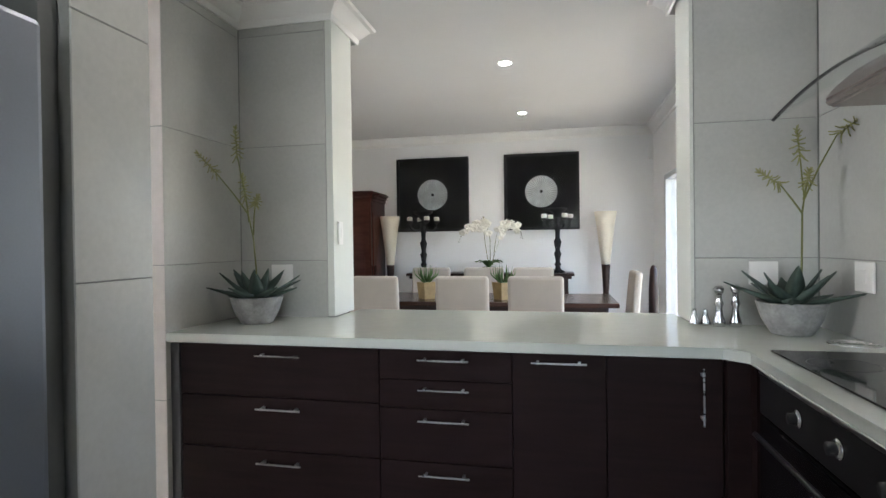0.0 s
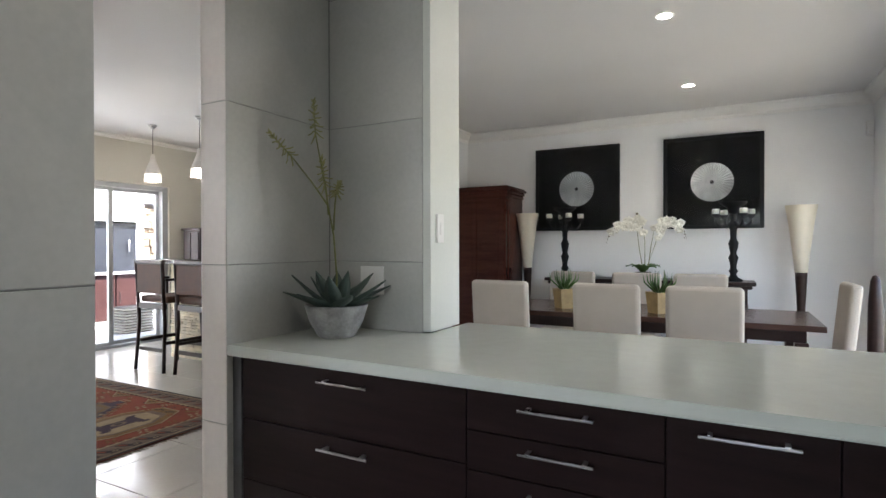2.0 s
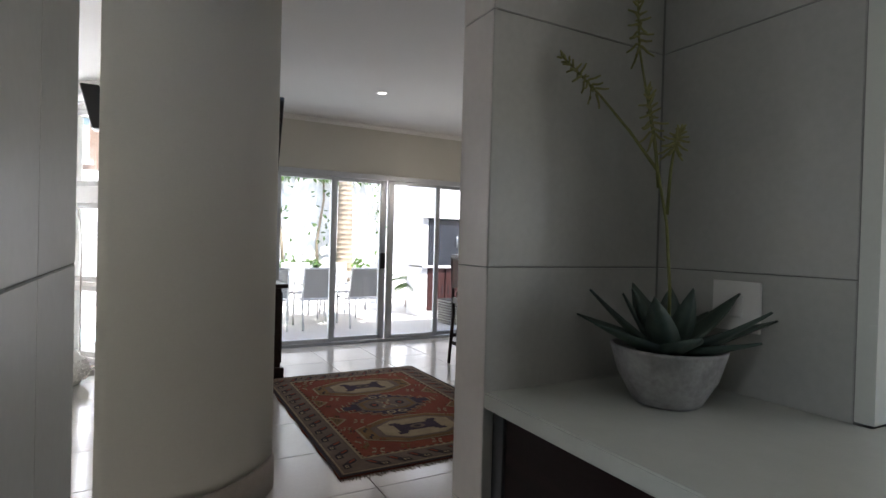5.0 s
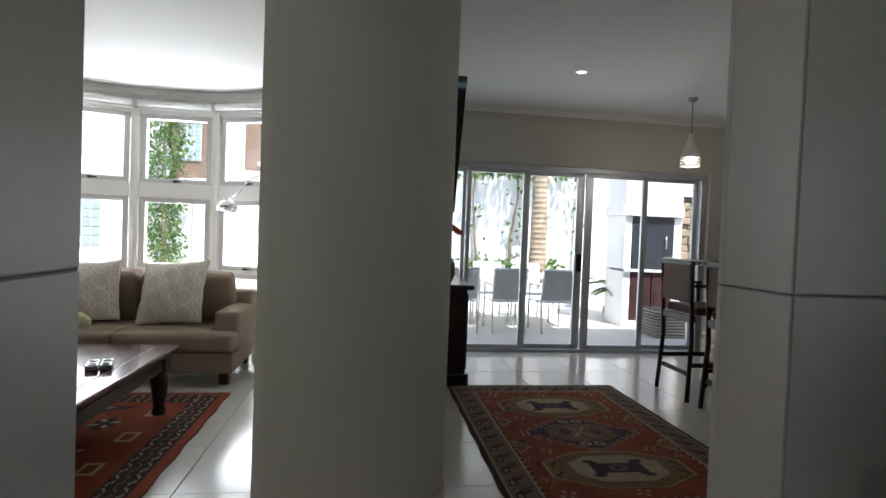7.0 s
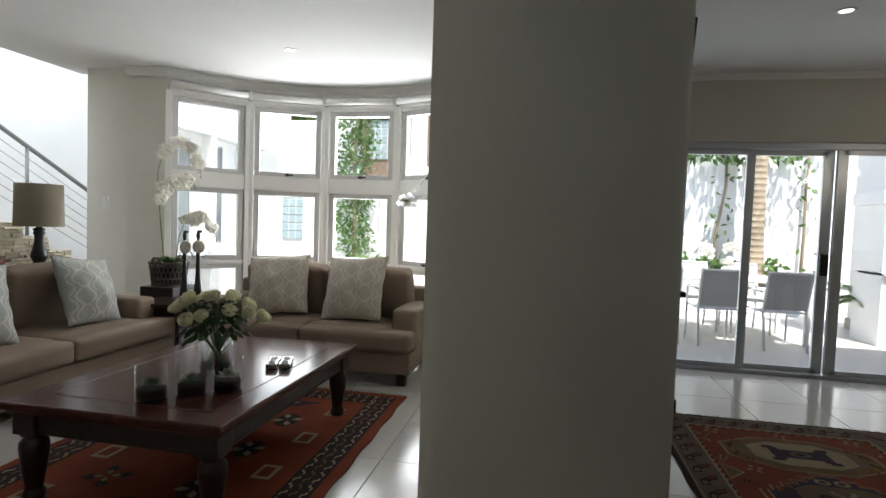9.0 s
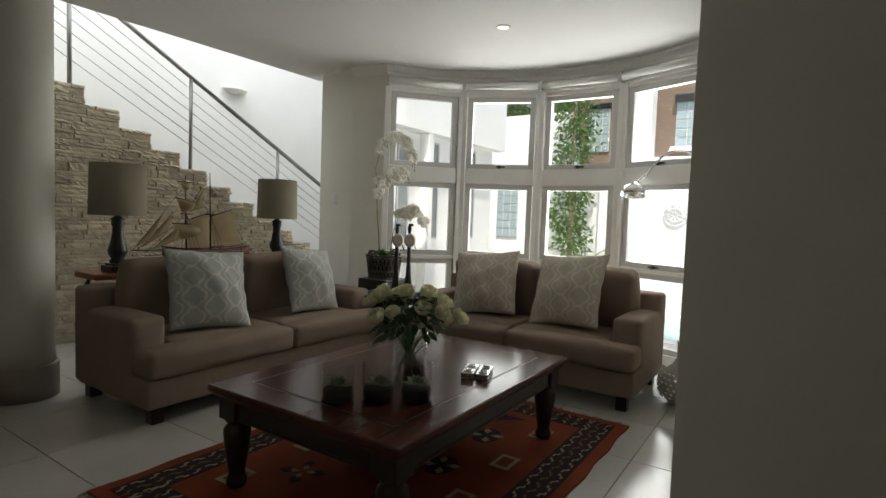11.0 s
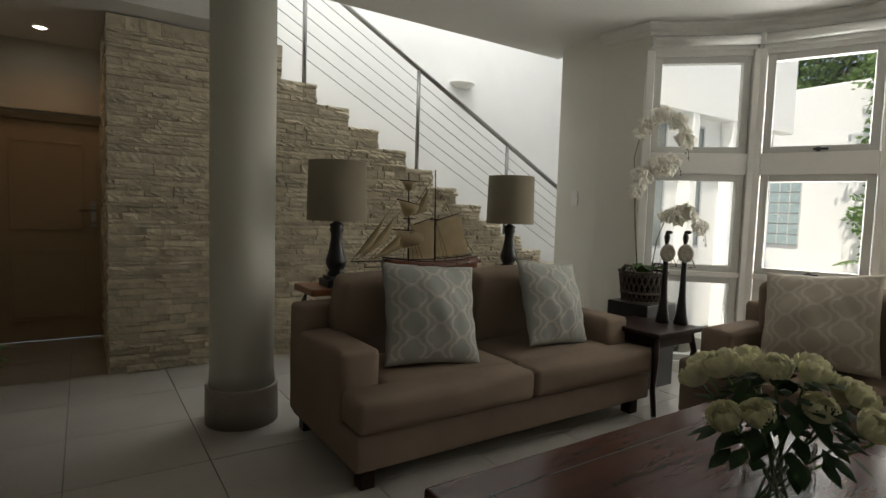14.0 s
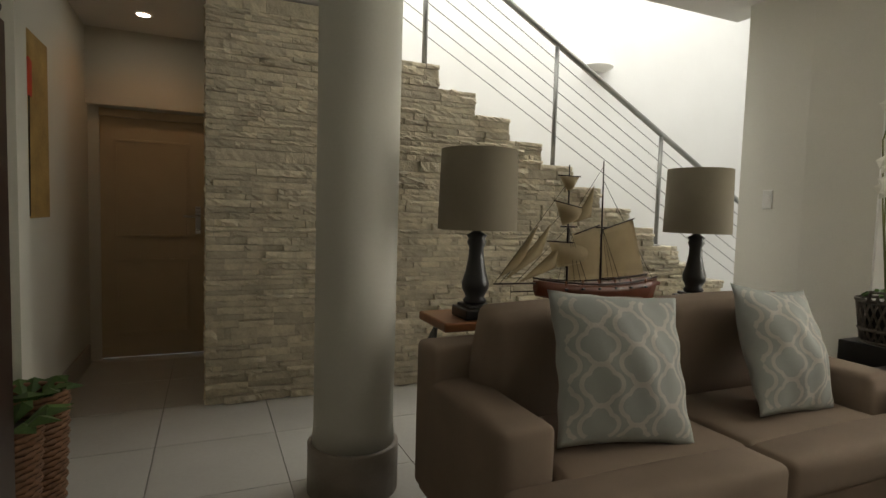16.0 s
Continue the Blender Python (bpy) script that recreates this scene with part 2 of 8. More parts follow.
def lathe(profile, seg=24, bm=None, centre=(0, 0, 0)):
    """A turned shape from rows of (radius, height)."""
    out = bm or bmesh.new()
    rings = []
    for r, z in profile:
        if r < 1e-4:
            rings.append([out.verts.new((centre[0], centre[1], centre[2] + z))])
        else:
            rings.append([out.verts.new((centre[0] + r * math.cos(2 * math.pi * k / seg), centre[1] + r * math.sin(2 * math.pi * k / seg), centre[2] + z)) for k in range(seg)])
    for a, b in zip(rings, rings[1:]):
        for k in range(seg):
            q = [a[k % len(a)], a[(k + 1) % len(a)], b[(k + 1) % len(b)], b[k % len(b)]]
            q = [v for i, v in enumerate(q) if v not in q[:i]]
            if len(q) > 2:
                f = out.faces.new(q)
                f.smooth = True
    for ring, flip in ((rings[0], True), (rings[-1], False)):
        if len(ring) > 2 and profile[0] != profile[-1]:
            out.faces.new(ring[::-1] if flip else ring)
    return out


def tube(points, r, seg=8, bm=None, r_end=None):
    """A round bar along points, tapering to r_end."""
    out = bm or bmesh.new()
    pts = [Vector(p) for p in points]
    rings = []
    for i, p in enumerate(pts):
        d = (pts[min(i + 1, len(pts) - 1)] - pts[max(i - 1, 0)]).normalized()
        u = d.cross(Vector((0, 0, 1)) if abs(d.z) < 0.95 else Vector((1, 0, 0))).normalized()
        v = d.cross(u)
        rr = r if r_end is None else r + (r_end - r) * i / (len(pts) - 1)
        rings.append([out.verts.new(p + rr * (math.cos(2 * math.pi * k / seg) * u + math.sin(2 * math.pi * k / seg) * v)) for k in range(seg)])
    for a, b in zip(rings, rings[1:]):
        for k in range(seg):
            f = out.faces.new((a[k], a[(k + 1) % seg], b[(k + 1) % seg], b[k]))
            f.smooth = True
    out.faces.new(rings[0][::-1])
    out.faces.new(rings[-1])
    return out


def prism(pts, z0, z1, bm=None):
    """A flat polygon (anticlockwise from above) made solid from z0 to z1."""
    out = bm or bmesh.new()
    lo, hi = [out.verts.new((x, y, z0)) for x, y in pts], [out.verts.new((x, y, z1)) for x, y in pts]
    out.faces.new(lo[::-1])
    out.faces.new(hi)
    for k in range(len(pts)):
        out.faces.new((lo[k], lo[(k + 1) % len(pts)], hi[(k + 1) % len(pts)], hi[k]))
    return out


def prism_y(pts, y0, y1, bm=None):
    """A polygon in x and z made solid from y0 to y1."""
    out = prism(pts, 0, 1, bm=None)
    for v in out.verts:
        v.co = (v.co.x, y0 if v.co.z < 0.5 else y1, v.co.y)
    bmesh.ops.recalc_face_normals(out, faces=out.faces[:])
    return merge(bm, out) if bm else out


def blob(sx, sy, sz, power=2.6, seg=16, rings=10, bm=None, m=None):
    """A soft rounded block, as of a stuffed cushion."""
    one = bmesh.new()
    bmesh.ops.create_uvsphere(one, u_segments=seg, v_segments=rings, radius=1)
    for v in one.verts:
        c = v.co
        k = (abs(c.x) ** power + abs(c.y) ** power + abs(c.z) ** power) ** (-1 / power)
        v.co = (c.x * k * sx, c.y * k * sy, c.z * k * sz)
    for f in one.faces:
        f.smooth = True
    out = bm or bmesh.new()
    return merge(out, one, m)


def mesh_of(name, bm, *materials):
    me = bpy.data.meshes.new(name)
    bm.to_mesh(me)
    bm.free()
    for m in materials:
        me.materials.append(m)
    return me


def part(name, bm, material, parent, label=""):
    """One mesh object under a thing or a part; its mesh is in the thing's own axes."""
    mats = material if isinstance(material, (list, tuple)) else (material,)
    ob = new(name, mesh_of(name, bm, *mats))
    ob.parent = parent
    return tagged(ob, label)


def thing(name, x, y, z, rz, label, category, group=""):
    ob = new(name)
    ob.empty_display_size = 0.1
    ob.matrix_basis = pose(x, y, z, 0, 0, rz)
    return tagged(ob, label, category, group)


def solid(name, bm, material, label, category, kind="", group=""):
    """A top-level object that is one mesh."""
    mats = material if isinstance(material, (list, tuple)) else (material,)
    return tagged(new(name, mesh_of(name, bm, *mats)), label, category, group, kind)


def setting(name, bm, material, label="", category="wall"):
    return solid(name, bm, material, label or name.replace("_", " "), category, "structure")


def rot(rx=0, ry=0, rz=0, at=(0, 0, 0)):
    return pose(*at, rx, ry, rz)

# ---- floor, walls, ceilings ----
HIGH, KITCHEN_HIGH = 2.70, 2.55
ground = setting("ground", box(-120, 60, -80, 80, -0.40, -0.26), mat("ground_soil", (0.2, 0.18, 0.13), 0.95, vary=0.2, scale=2), "bare sandy ground around the house", "ground")
floor = setting("floor", box(-7.86, 0.5, -4.75, 7.6, -0.25, -0.006), GROUT, "grout bed under the porcelain floor tiles", "floor")
setting("floor_stair_hall", box(-10.7, -7.86, -4.75, -2.5, -0.25, 0.0), FLOOR_TILE, "pale tiled floor of the stair hall", "floor")
BAY_C, BAY_R = (-6.20, -0.04), 2.07
BAY_A = [57.0, 34.4, 11.7, -11.7, -34.4, -57.0]


def bay(a, r=BAY_R):
    """A point on the bay's arc, a degrees round from straight out, clockwise from above."""
    return (BAY_C[0] - r * math.cos(radians(a)), BAY_C[1] - r * math.sin(radians(a)))


bay_ring = [bay(57 - 114 * k / 24, 2.22) for k in range(25)]
setting("floor_bay", prism([(-7.2, 1.72)] + [p for p in reversed(bay_ring)] + [(-7.2, -1.9)], -0.25, -0.002), FLOOR_TILE, "pale tiled floor inside the window bay", "floor")

# kitchen
w_kl = setting("wall_kitchen_pillar", box(-2.734, -2.603, 2.521, 3.42, 0, KITCHEN_HIGH), TILE_GROUT, "tiled end wall beside the worktop", "wall")
w_kb = setting("wall_kitchen_back", box(-2.603, -2.11, 3.091, 3.35, 0, KITCHEN_HIGH, bm=box(-2.11, -0.37, 3.10, 3.36, 0, 0.89, bm=box(-0.37, 0.30, 3.091, 3.36, 0, KITCHEN_HIGH))), TILE_GROUT, "tiled kitchen wall with a wide serving hatch", "wall")
setting("wall_hatch_jamb_left", box(-2.11, -2.075, 3.088, 3.35, 0.935, HIGH), JAMB, "pale painted reveal of the serving hatch", "trim")
setting("wall_hatch_jamb_right", box(-0.385, -0.37, 3.085, 3.36, 0.935, HIGH), JAMB, "pale painted reveal of the serving hatch", "trim")
w_kr = setting("wall_kitchen_right", box(0.126, 0.30, -2.6, 3.091, 0, KITCHEN_HIGH), TILE_GROUT, "tiled kitchen wall behind the hob", "wall")
setting("wall_kitchen_rear", box(-3.1, 0.3, -2.75, -2.6, 0, 1.0, bm=box(-3.1, -1.6, -2.75, -2.6, 1.0, KITCHEN_HIGH, bm=box(0.2, 0.3, -2.75, -2.6, 1.0, KITCHEN_HIGH, bm=box(-1.6, 0.2, -2.75, -2.6, 2.2, KITCHEN_HIGH)))), WALL, "plain kitchen wall with a window")
setting("wall_kitchen_left", box(-2.85, -2.67, -2.6, 1.48, 0, HIGH), WALL, "plain warm white wall behind the fridge")
w_tu = setting("wall_fridge_end", box(-2.70, -1.976, 1.49, 1.717, 0, KITCHEN_HIGH), TILE_GROUT, "tiled wall at the end of the fridge niche", "wall")
setting("wall_over_fridge", box(-2.66, -2.0, 0.45, 1.485, 2.02, KITCHEN_HIGH), ESPRESSO, "dark cabinet over the fridge", "wall")
setting("ceiling_kitchen", box(-2.725, 0.30, -2.75, 3.40, KITCHEN_HIGH, KITCHEN_HIGH + 0.1, bm=box(-2.725, 0.3, 3.40, 3.42, KITCHEN_HIGH, HIGH)), CEIL, "white kitchen ceiling", "ceiling")

# dining room
setting("wall_dining_back", box(-4.1, 0.35, 7.42, 7.57, 0, HIGH), WHITE, "white dining room wall with two framed pictures")
setting("wall_dining_right", box(0.17, 0.35, 3.40, 4.1, 0, HIGH, bm=box(0.17, 0.35, 6.75, 7.42, 0, HIGH, bm=box(0.17, 0.35, 4.1, 6.75, 2.02, HIGH))), WHITE, "white dining room wall with a glazed door")
setting("wall_dining_left", prism([(-2.725, 3.42), (-2.612, 3.42), (-3.97, 6.24), (-3.97, 7.42), (-4.1, 7.42), (-4.1, 6.2)], 0, HIGH), WHITE, "white wall between dining and family room")

# family room
setting("wall_family_right", box(-8.06, -4.1, 6.75, 6.9, 0, HIGH), WALL, "warm white wall behind the bar")
setting("wall_family_front", box(-8.06, -7.86, 2.405, 6.75, 2.10, HIGH, bm=box(-8.06, -7.86, 5.96, 6.75, 0, 2.10)), WALL, "warm white wall over the sliding doors")
def nib_end(grow, n=24):
    """The wall's gently rounded end from the living side to the family side."""
    a, b = Vector((-4.0, 1.655)), Vector((-4.38, 2.40))
    side = Vector((b.y - a.y, a.x - b.x)).normalized()
    return [tuple(a.lerp(b, k / n) + side * (0.15 * (1 - (2 * k / n - 1) ** 2) + grow)) for k in range(n + 1)]


def smooth_sides(bm):
    """Smooth shading for upright faces narrower than 10 cm."""
    for f in bm.faces:
        f.smooth = len(f.verts) == 4 and min(e.calc_length() for e in f.edges) < 0.10
    return bm


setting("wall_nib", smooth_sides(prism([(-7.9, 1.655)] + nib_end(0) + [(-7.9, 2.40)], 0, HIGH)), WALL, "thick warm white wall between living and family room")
setting("baseboard_nib", smooth_sides(prism([(-7.3, 1.637)] + nib_end(0.018) + [(-7.6, 2.418), (-7.6, 2.40), (-4.38, 2.40), (-4.0, 1.655), (-7.3, 1.655)], 0, 0.17)), SKIRT, "taupe tiled skirting", "baseboard")

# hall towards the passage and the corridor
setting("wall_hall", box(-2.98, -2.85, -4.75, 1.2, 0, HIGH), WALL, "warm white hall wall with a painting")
setting("baseboard_hall", box(-2.995, -2.98, -4.6, 1.2, 0, 0.15), SKIRT, "taupe tiled skirting", "baseboard")
setting("wall_hall_return", box(-2.98, -2.85, 1.2, 1.48, 0, HIGH), WALL, "plain warm white wall")
setting("wall_corridor_end", box(-3.80, -2.98, -4.85, -4.60, 1.93, HIGH, bm=box(-3.05, -2.98, -4.85, -4.68, 0, 1.93)), WALL, "warm white wall over the corridor door")

# living room ceiling with the stair void left open
setting("ceiling", prism([(-7.9, 1.72), (-7.35, 1.72)] + [(-7.9, 6.9), (-4.1, 6.9), (-4.1, 7.57), (0.35, 7.57), (0.35, 3.42), (-2.725, 3.42), (-2.725, 1.48), (-2.85, 1.48), (-2.85, -4.75), (-4.62, -4.75), (-4.62, -2.86), (-7.45, -2.86), (-7.45, -1.95), (-7.35, -1.9)][::-1], HIGH, HIGH + 0.12, bm=prism([(-7.35, 1.72)] + [bay(57 - 114 * k / 24, 2.2) for k in range(25)][::-1] + [(-7.35, -1.9)], HIGH, HIGH + 0.1)), CEIL, "white ceiling with recessed lamps", "ceiling")
setting("ceiling_corridor", box(-4.62, -2.98, -4.72, -3.15, 2.48, HIGH - 0.004), CEIL, "lowered corridor ceiling", "ceiling")
setting("wall_stub", prism([(-7.25, -2.60), (-7.25, -2.15), (-7.30, -1.72), (-7.50, -1.84), (-7.5, -2.60)][::1], 0, HIGH), LIT_CREAM_WALL, "cream white wall end beside the stairs")
setting("wall_bay_north", prism([(-7.34, 1.64), (-7.28, 1.66), (-7.5, 1.76), (-7.47, 1.76)][:3], 0, HIGH), WHITE, "white wall end beside the bay")

# stair hall
setting("wall_stair_back", box(-10.7, -3.80, -4.75, -4.60, 0, 5.3), WHITE, "tall white stair hall wall", "wall")
setting("wall_stair_west", box(-10.85, -10.7, -4.75, -2.45, 0, 5.3), WHITE, "tall white stair hall wall")
setting("wall_stair_north", box(-10.7, -7.5, -2.60, -2.45, 0, 5.3, bm=box(-7.5, -4.5, -2.856, -2.72, HIGH + 0.12, 5.3)), WHITE, "tall white stair hall wall")
setting("wall_stair_east", box(-4.616, -4.5, -4.6, -2.86, HIGH + 0.12, 5.3), WHITE, "tall white stair hall wall")
setting("ceiling_stair", box(-10.85, -9.4, -4.75, -2.45, 5.3, 5.4, bm=box(-9.4, -4.5, -4.75, -4.4, 5.3, 5.4, bm=box(-9.4, -4.5, -3.1, -2.45, 5.3, 5.4))), CEIL, "white stair hall ceiling round a skylight", "ceiling")


# pane out of view, added as the opening for the stair fill lamp
FROST = bpy.data.materials.new("assumed_skylight_frost")
FROST.use_nodes = True
frost_nodes, frost_links = FROST.node_tree.nodes, FROST.node_tree.links
frost = frost_nodes.new("ShaderNodeBsdfTranslucent")
frost.inputs["Color"].default_value = (0.8, 0.82, 0.82, 1)
frost_links.new(frost.outputs[0], frost_nodes["Material Output"].inputs["Surface"])
setting("window_skylight", box(-9.4, -4.5, -4.4, -3.1, 5.34, 5.36), FROST, "frosted skylight pane over the stairs", "window")


def cornice(name, pts, z, out, size=0.11):
    """A stepped plaster cornice along a line of plan points under a ceiling at z; out: the side, +1 left of the line, on which the room lies."""
    bm = bmesh.new()
    prof = [(0.0, -size), (0.012, -size), (0.016, -size * 0.72), (0.034, -size * 0.55), (size * 0.62, -size * 0.20), (size * 0.80, -size * 0.16), (size * 0.84, 0.0), (0, 0)]
    p = [Vector((*q, 0)) for q in pts]
    rings = []
    for i, q in enumerate(p):
        d0 = (q - p[i - 1]).normalized() if i else (p[1] - q).normalized()
        d1 = (p[i + 1] - q).normalized() if i < len(p) - 1 else d0
        n0, n1 = Vector((-d0.y, d0.x, 0)) * out, Vector((-d1.y, d1.x, 0)) * out
        n = (n0 + n1) / max(0.3, 1 + n0.dot(n1))
        rings.append([bm.verts.new((q.x + n.x * a, q.y + n.y * a, z - 0.001 + b)) for a, b in prof])
    for a, b in zip(rings, rings[1:]):
        for k in range(len(prof)):
            bm.faces.new((a[k], a[(k + 1) % len(prof)], b[(k + 1) % len(prof)], b[k]))
    bm.faces.new(rings[0])
    bm.faces.new(rings[-1][::-1])
    bmesh.ops.recalc_face_normals(bm, faces=bm.faces[:])
    return setting(name, bm, TRIM, "white plaster cornice", "trim")


cornice("trim_cornice_kitchen", [(-2.60, 2.40), (-2.60, 3.085), (-2.08, 3.085), (-2.08, 3.44), (-2.7, 3.44)], KITCHEN_HIGH, -1)
cornice("trim_cornice_kitchen_right", [(0.1, 3.44), (-0.40, 3.44), (-0.40, 3.085), (0.12, 3.085), (0.12, 1.0)], KITCHEN_HIGH, -1)
cornice("trim_cornice_dining", [(-2.72, 3.6), (-3.97, 6.24), (-3.97, 7.42), (0.17, 7.42), (0.17, 3.5)], HIGH, -1)
cornice("trim_cornice_family", [(-7.86, 2.42), (-7.86, 6.75), (-4.1, 6.75)], HIGH, -1, 0.05)
cornice("trim_cornice_bay", [(-7.25, -2.14)] + [bay(57 - 114 * k / 20, 2.02) for k in range(21)], HIGH, -1, 0.085)

# bay wall above the windows, and its windows
bm = bmesh.new()
for k in range(24):
    a, b = 57 - 114 * k / 24, 57 - 114 * (k + 1) / 24
    q = [bay(a, 2.03), bay(b, 2.03), bay(b, 2.2), bay(a, 2.2)]
    prism(q[::-1], 2.50, HIGH, bm)
setting("wall_bay_head", bm, WHITE, "curved white wall over the bay windows")

ROWS_Z = [(0.14, 0.72), (0.86, 1.51), (1.77, 2.40)]
for k in range(5):
    a, b = Vector((*bay(BAY_A[k]), 0)), Vector((*bay(BAY_A[k + 1]), 0))
    mid, along = (a + b) / 2, (b - a)
    wide = along.length
    rz = math.degrees(math.atan2(along.y, along.x))
    win = thing("window_%d" % (k + 1), mid.x, mid.y, 0, rz, "tall white framed bay window in three panes", "window")
    tagged(win, kind="structure")
    h = wide / 2
    bm = box(-h - 0.01, -h + 0.055, -0.06, 0.09, 0, 2.50, 0.006)
    box(h - 0.055, h + 0.01, -0.06, 0.09, 0, 2.50, 0.006, bm)
    for z0, z1 in ((0, 0.09), (0.77, 0.81), (1.56, 1.72), (2.45, 2.50)):
        box(-h + 0.055, h - 0.055, -0.05, 0.08, z0, z1, 0.005, bm)
    part("window_frame", bm, TRIM, win)
    for z0, z1 in ROWS_Z:
        bm = bmesh.new()
        g = h - 0.115
        for q in ((-g - 0.055, -g, z0 - 0.05, z1 + 0.05), (g, g + 0.055, z0 - 0.05, z1 + 0.05), (-g, g, z0 - 0.05, z0), (-g, g, z1, z1 + 0.05)):
            box(q[0], q[1], -0.03, 0.035, q[2], q[3], 0.004, bm)
        sash = part("sash", bm, FRAME, win, "grey painted opening sash")
        pane = part("pane", box(-g, g, 0.0, 0.005, z0, z1), PANE, sash)
        pane.visible_shadow = False
        if z0 > 0.5 and k in (1, 2, 3):
            bm = box(-0.03, 0.06, 0.035 - 0.10, -0.03, z0 - 0.035, z0 - 0.02, 0.003)
            box(-0.012, 0.012, -0.055, -0.03, z0 - 0.045, z0 - 0.012, 0.002, bm)
            part("stay_handle", bm, BLACK, sash, "black metal window stay")
    blind = thing("roller_blind", mid.x, mid.y, 0, rz, "rolled-up white roller blind over a bay window", "blind", "roller blinds of the bay")
    bm = tube([(-h + 0.03, 0, 0), (h - 0.03, 0, 0)], 0.035, 12)
    bmesh.ops.transform(bm, matrix=rot(at=(0, -0.11, 2.545)), verts=bm.verts[:])
    part("roll", bm, TRIM, blind)
    part("bottom_bar", box(-h + 0.04, h - 0.04, -0.085, -0.07, 2.485, 2.51, 0.003), TRIM, blind)
    part("bracket", box(-h + 0.012, -h + 0.03, -0.15, -0.03, 2.50, 2.59, 0.003), FRAME, blind)
    part("bracket", box(h - 0.03, h - 0.012, -0.15, -0.03, 2.50, 2.59, 0.003), FRAME, blind)

# sliding doors of the family room
sd = thing("door_1", -7.96, 0, 0, 0, "grey aluminium sliding glass doors to the patio", "door")
tagged(sd, kind="structure")
EDGES = [2.40, 3.10, 3.785, 4.48, 5.21, 5.88]
bm = box(-0.07, 0.07, 2.40, 5.96, 2.04, 2.10, 0.004)
box(-0.07, 0.07, 2.39, 5.96, -0.01, 0.03, 0.004, bm)
box(-0.07, 0.07, 5.88, 5.96, 0.03, 2.04, 0.004, bm)
box(-0.07, 0.07, 2.39, 2.42, 0.03, 2.04, 0.004, bm)
part("door_frame", bm, ALU, sd)
for k in range(5):
    y0, y1, off = EDGES[k], EDGES[k + 1], (0.025 if k % 2 else -0.025)
    w = 0.045
    bm = box(off - 0.018, off + 0.018, y0, y0 + (0.085 if k == 3 else w), 0.03, 2.04, 0.003)
    box(off - 0.018, off + 0.018, y1 - (0.09 if k == 2 else w), y1, 0.03, 2.04, 0.003, bm)
    box(off - 0.018, off + 0.018, y0 + w, y1 - w, 0.03, 0.075, 0.003, bm)
    box(off - 0.018, off + 0.018, y0 + w, y1 - w, 1.995, 2.04, 0.003, bm)
    leaf = part("door_leaf", bm, ALU, sd)
    p = part("pane", box(off - 0.003, off + 0.003, y0 + w, y1 - w, 0.075, 1.995), PANE, leaf)
    p.visible_shadow = False
    if k == 2:
        part("door_handle", box(off + 0.018, off + 0.05, y1 - 0.085, y1 - 0.01, 0.92, 1.12, 0.012), BLACK, leaf, "black plastic latch handle")
dd = thing("door_2", 0.22, 0, 0, 0, "white framed glazed door of the dining room", "door")
tagged(dd, kind="structure")
bm = box(-0.05, 0.06, 4.1, 4.16, 0, 2.02, 0.004)
for y in (5.40, 6.69):
    box(-0.05, 0.06, y, y + 0.06, 0, 2.02, 0.004, bm)
box(-0.05, 0.06, 4.1, 6.75, 1.96, 2.018, 0.004, bm)
part("door_frame", bm, ALU, dd)
for y0, y1 in ((4.16, 5.40), (5.46, 6.69)):
    p = part("pane", box(0.0, 0.006, y0, y1, 0.02, 1.96), PANE, dd)
    p.visible_shadow = False
# window out of view, added to go with the kitchen fill lamp
kw = thing("window_6", -0.7, -2.68, 0, 0, "kitchen window in the rear wall", "window")
tagged(kw, kind="structure")
bm = box(-0.9, -0.85, -0.05, 0.05, 1.0, 2.2)
box(0.85, 0.9, -0.05, 0.05, 1.0, 2.2, 0, bm)
box(-0.85, 0.85, -0.05, 0.05, 1.0, 1.05, 0, bm)
box(-0.85, 0.85, -0.05, 0.05, 2.15, 2.2, 0, bm)
part("window_frame", bm, TRIM, kw)
p = part("pane", box(-0.85, 0.85, -0.003, 0.003, 1.05, 2.15), PANE, kw)
p.visible_shadow = False

# corridor door
cd = thing("door_3", -3.40, -4.74, 0, 0, "closed cream panelled corridor door", "door")
tagged(cd, kind="structure")
DOORPAINT = mat("cream_door_paint", (0.48, 0.38, 0.25), 0.5, vary=0.05, bump=0.03)
bm = box(-0.37, 0.37, -0.02, 0.02, 0.005, 1.86, 0.003)
for z0, z1 in ((0.18, 0.78), (0.95, 1.70)):
    for q in ((-0.26, -0.24, z0, z1), (0.24, 0.26, z0, z1), (-0.24, 0.24, z0, z0 + 0.02), (-0.24, 0.24, z1 - 0.02, z1)):
        box(q[0], q[1], 0.02, 0.03, q[2], q[3], 0.003, bm)
part("door_leaf", bm, DOORPAINT, cd)
bm = box(-0.41, -0.37, -0.06, 0.05, 0, 1.92, 0.004)
box(0.37, 0.41, -0.06, 0.05, 0, 1.92, 0.004, bm)
box(-0.41, 0.41, -0.06, 0.05, 1.86, 1.919, 0.004, bm)
part("door_frame", bm, DOORPAINT, cd)
bm = box(-0.345, -0.305, 0.02, 0.032, 0.98, 1.20, 0.004)
tube([(-0.325, 0.03, 1.12), (-0.325, 0.07, 1.12), (-0.22, 0.075, 1.12)], 0.009, 8, bm)
part("door_handle", bm, STEEL, cd, "steel lever handle")

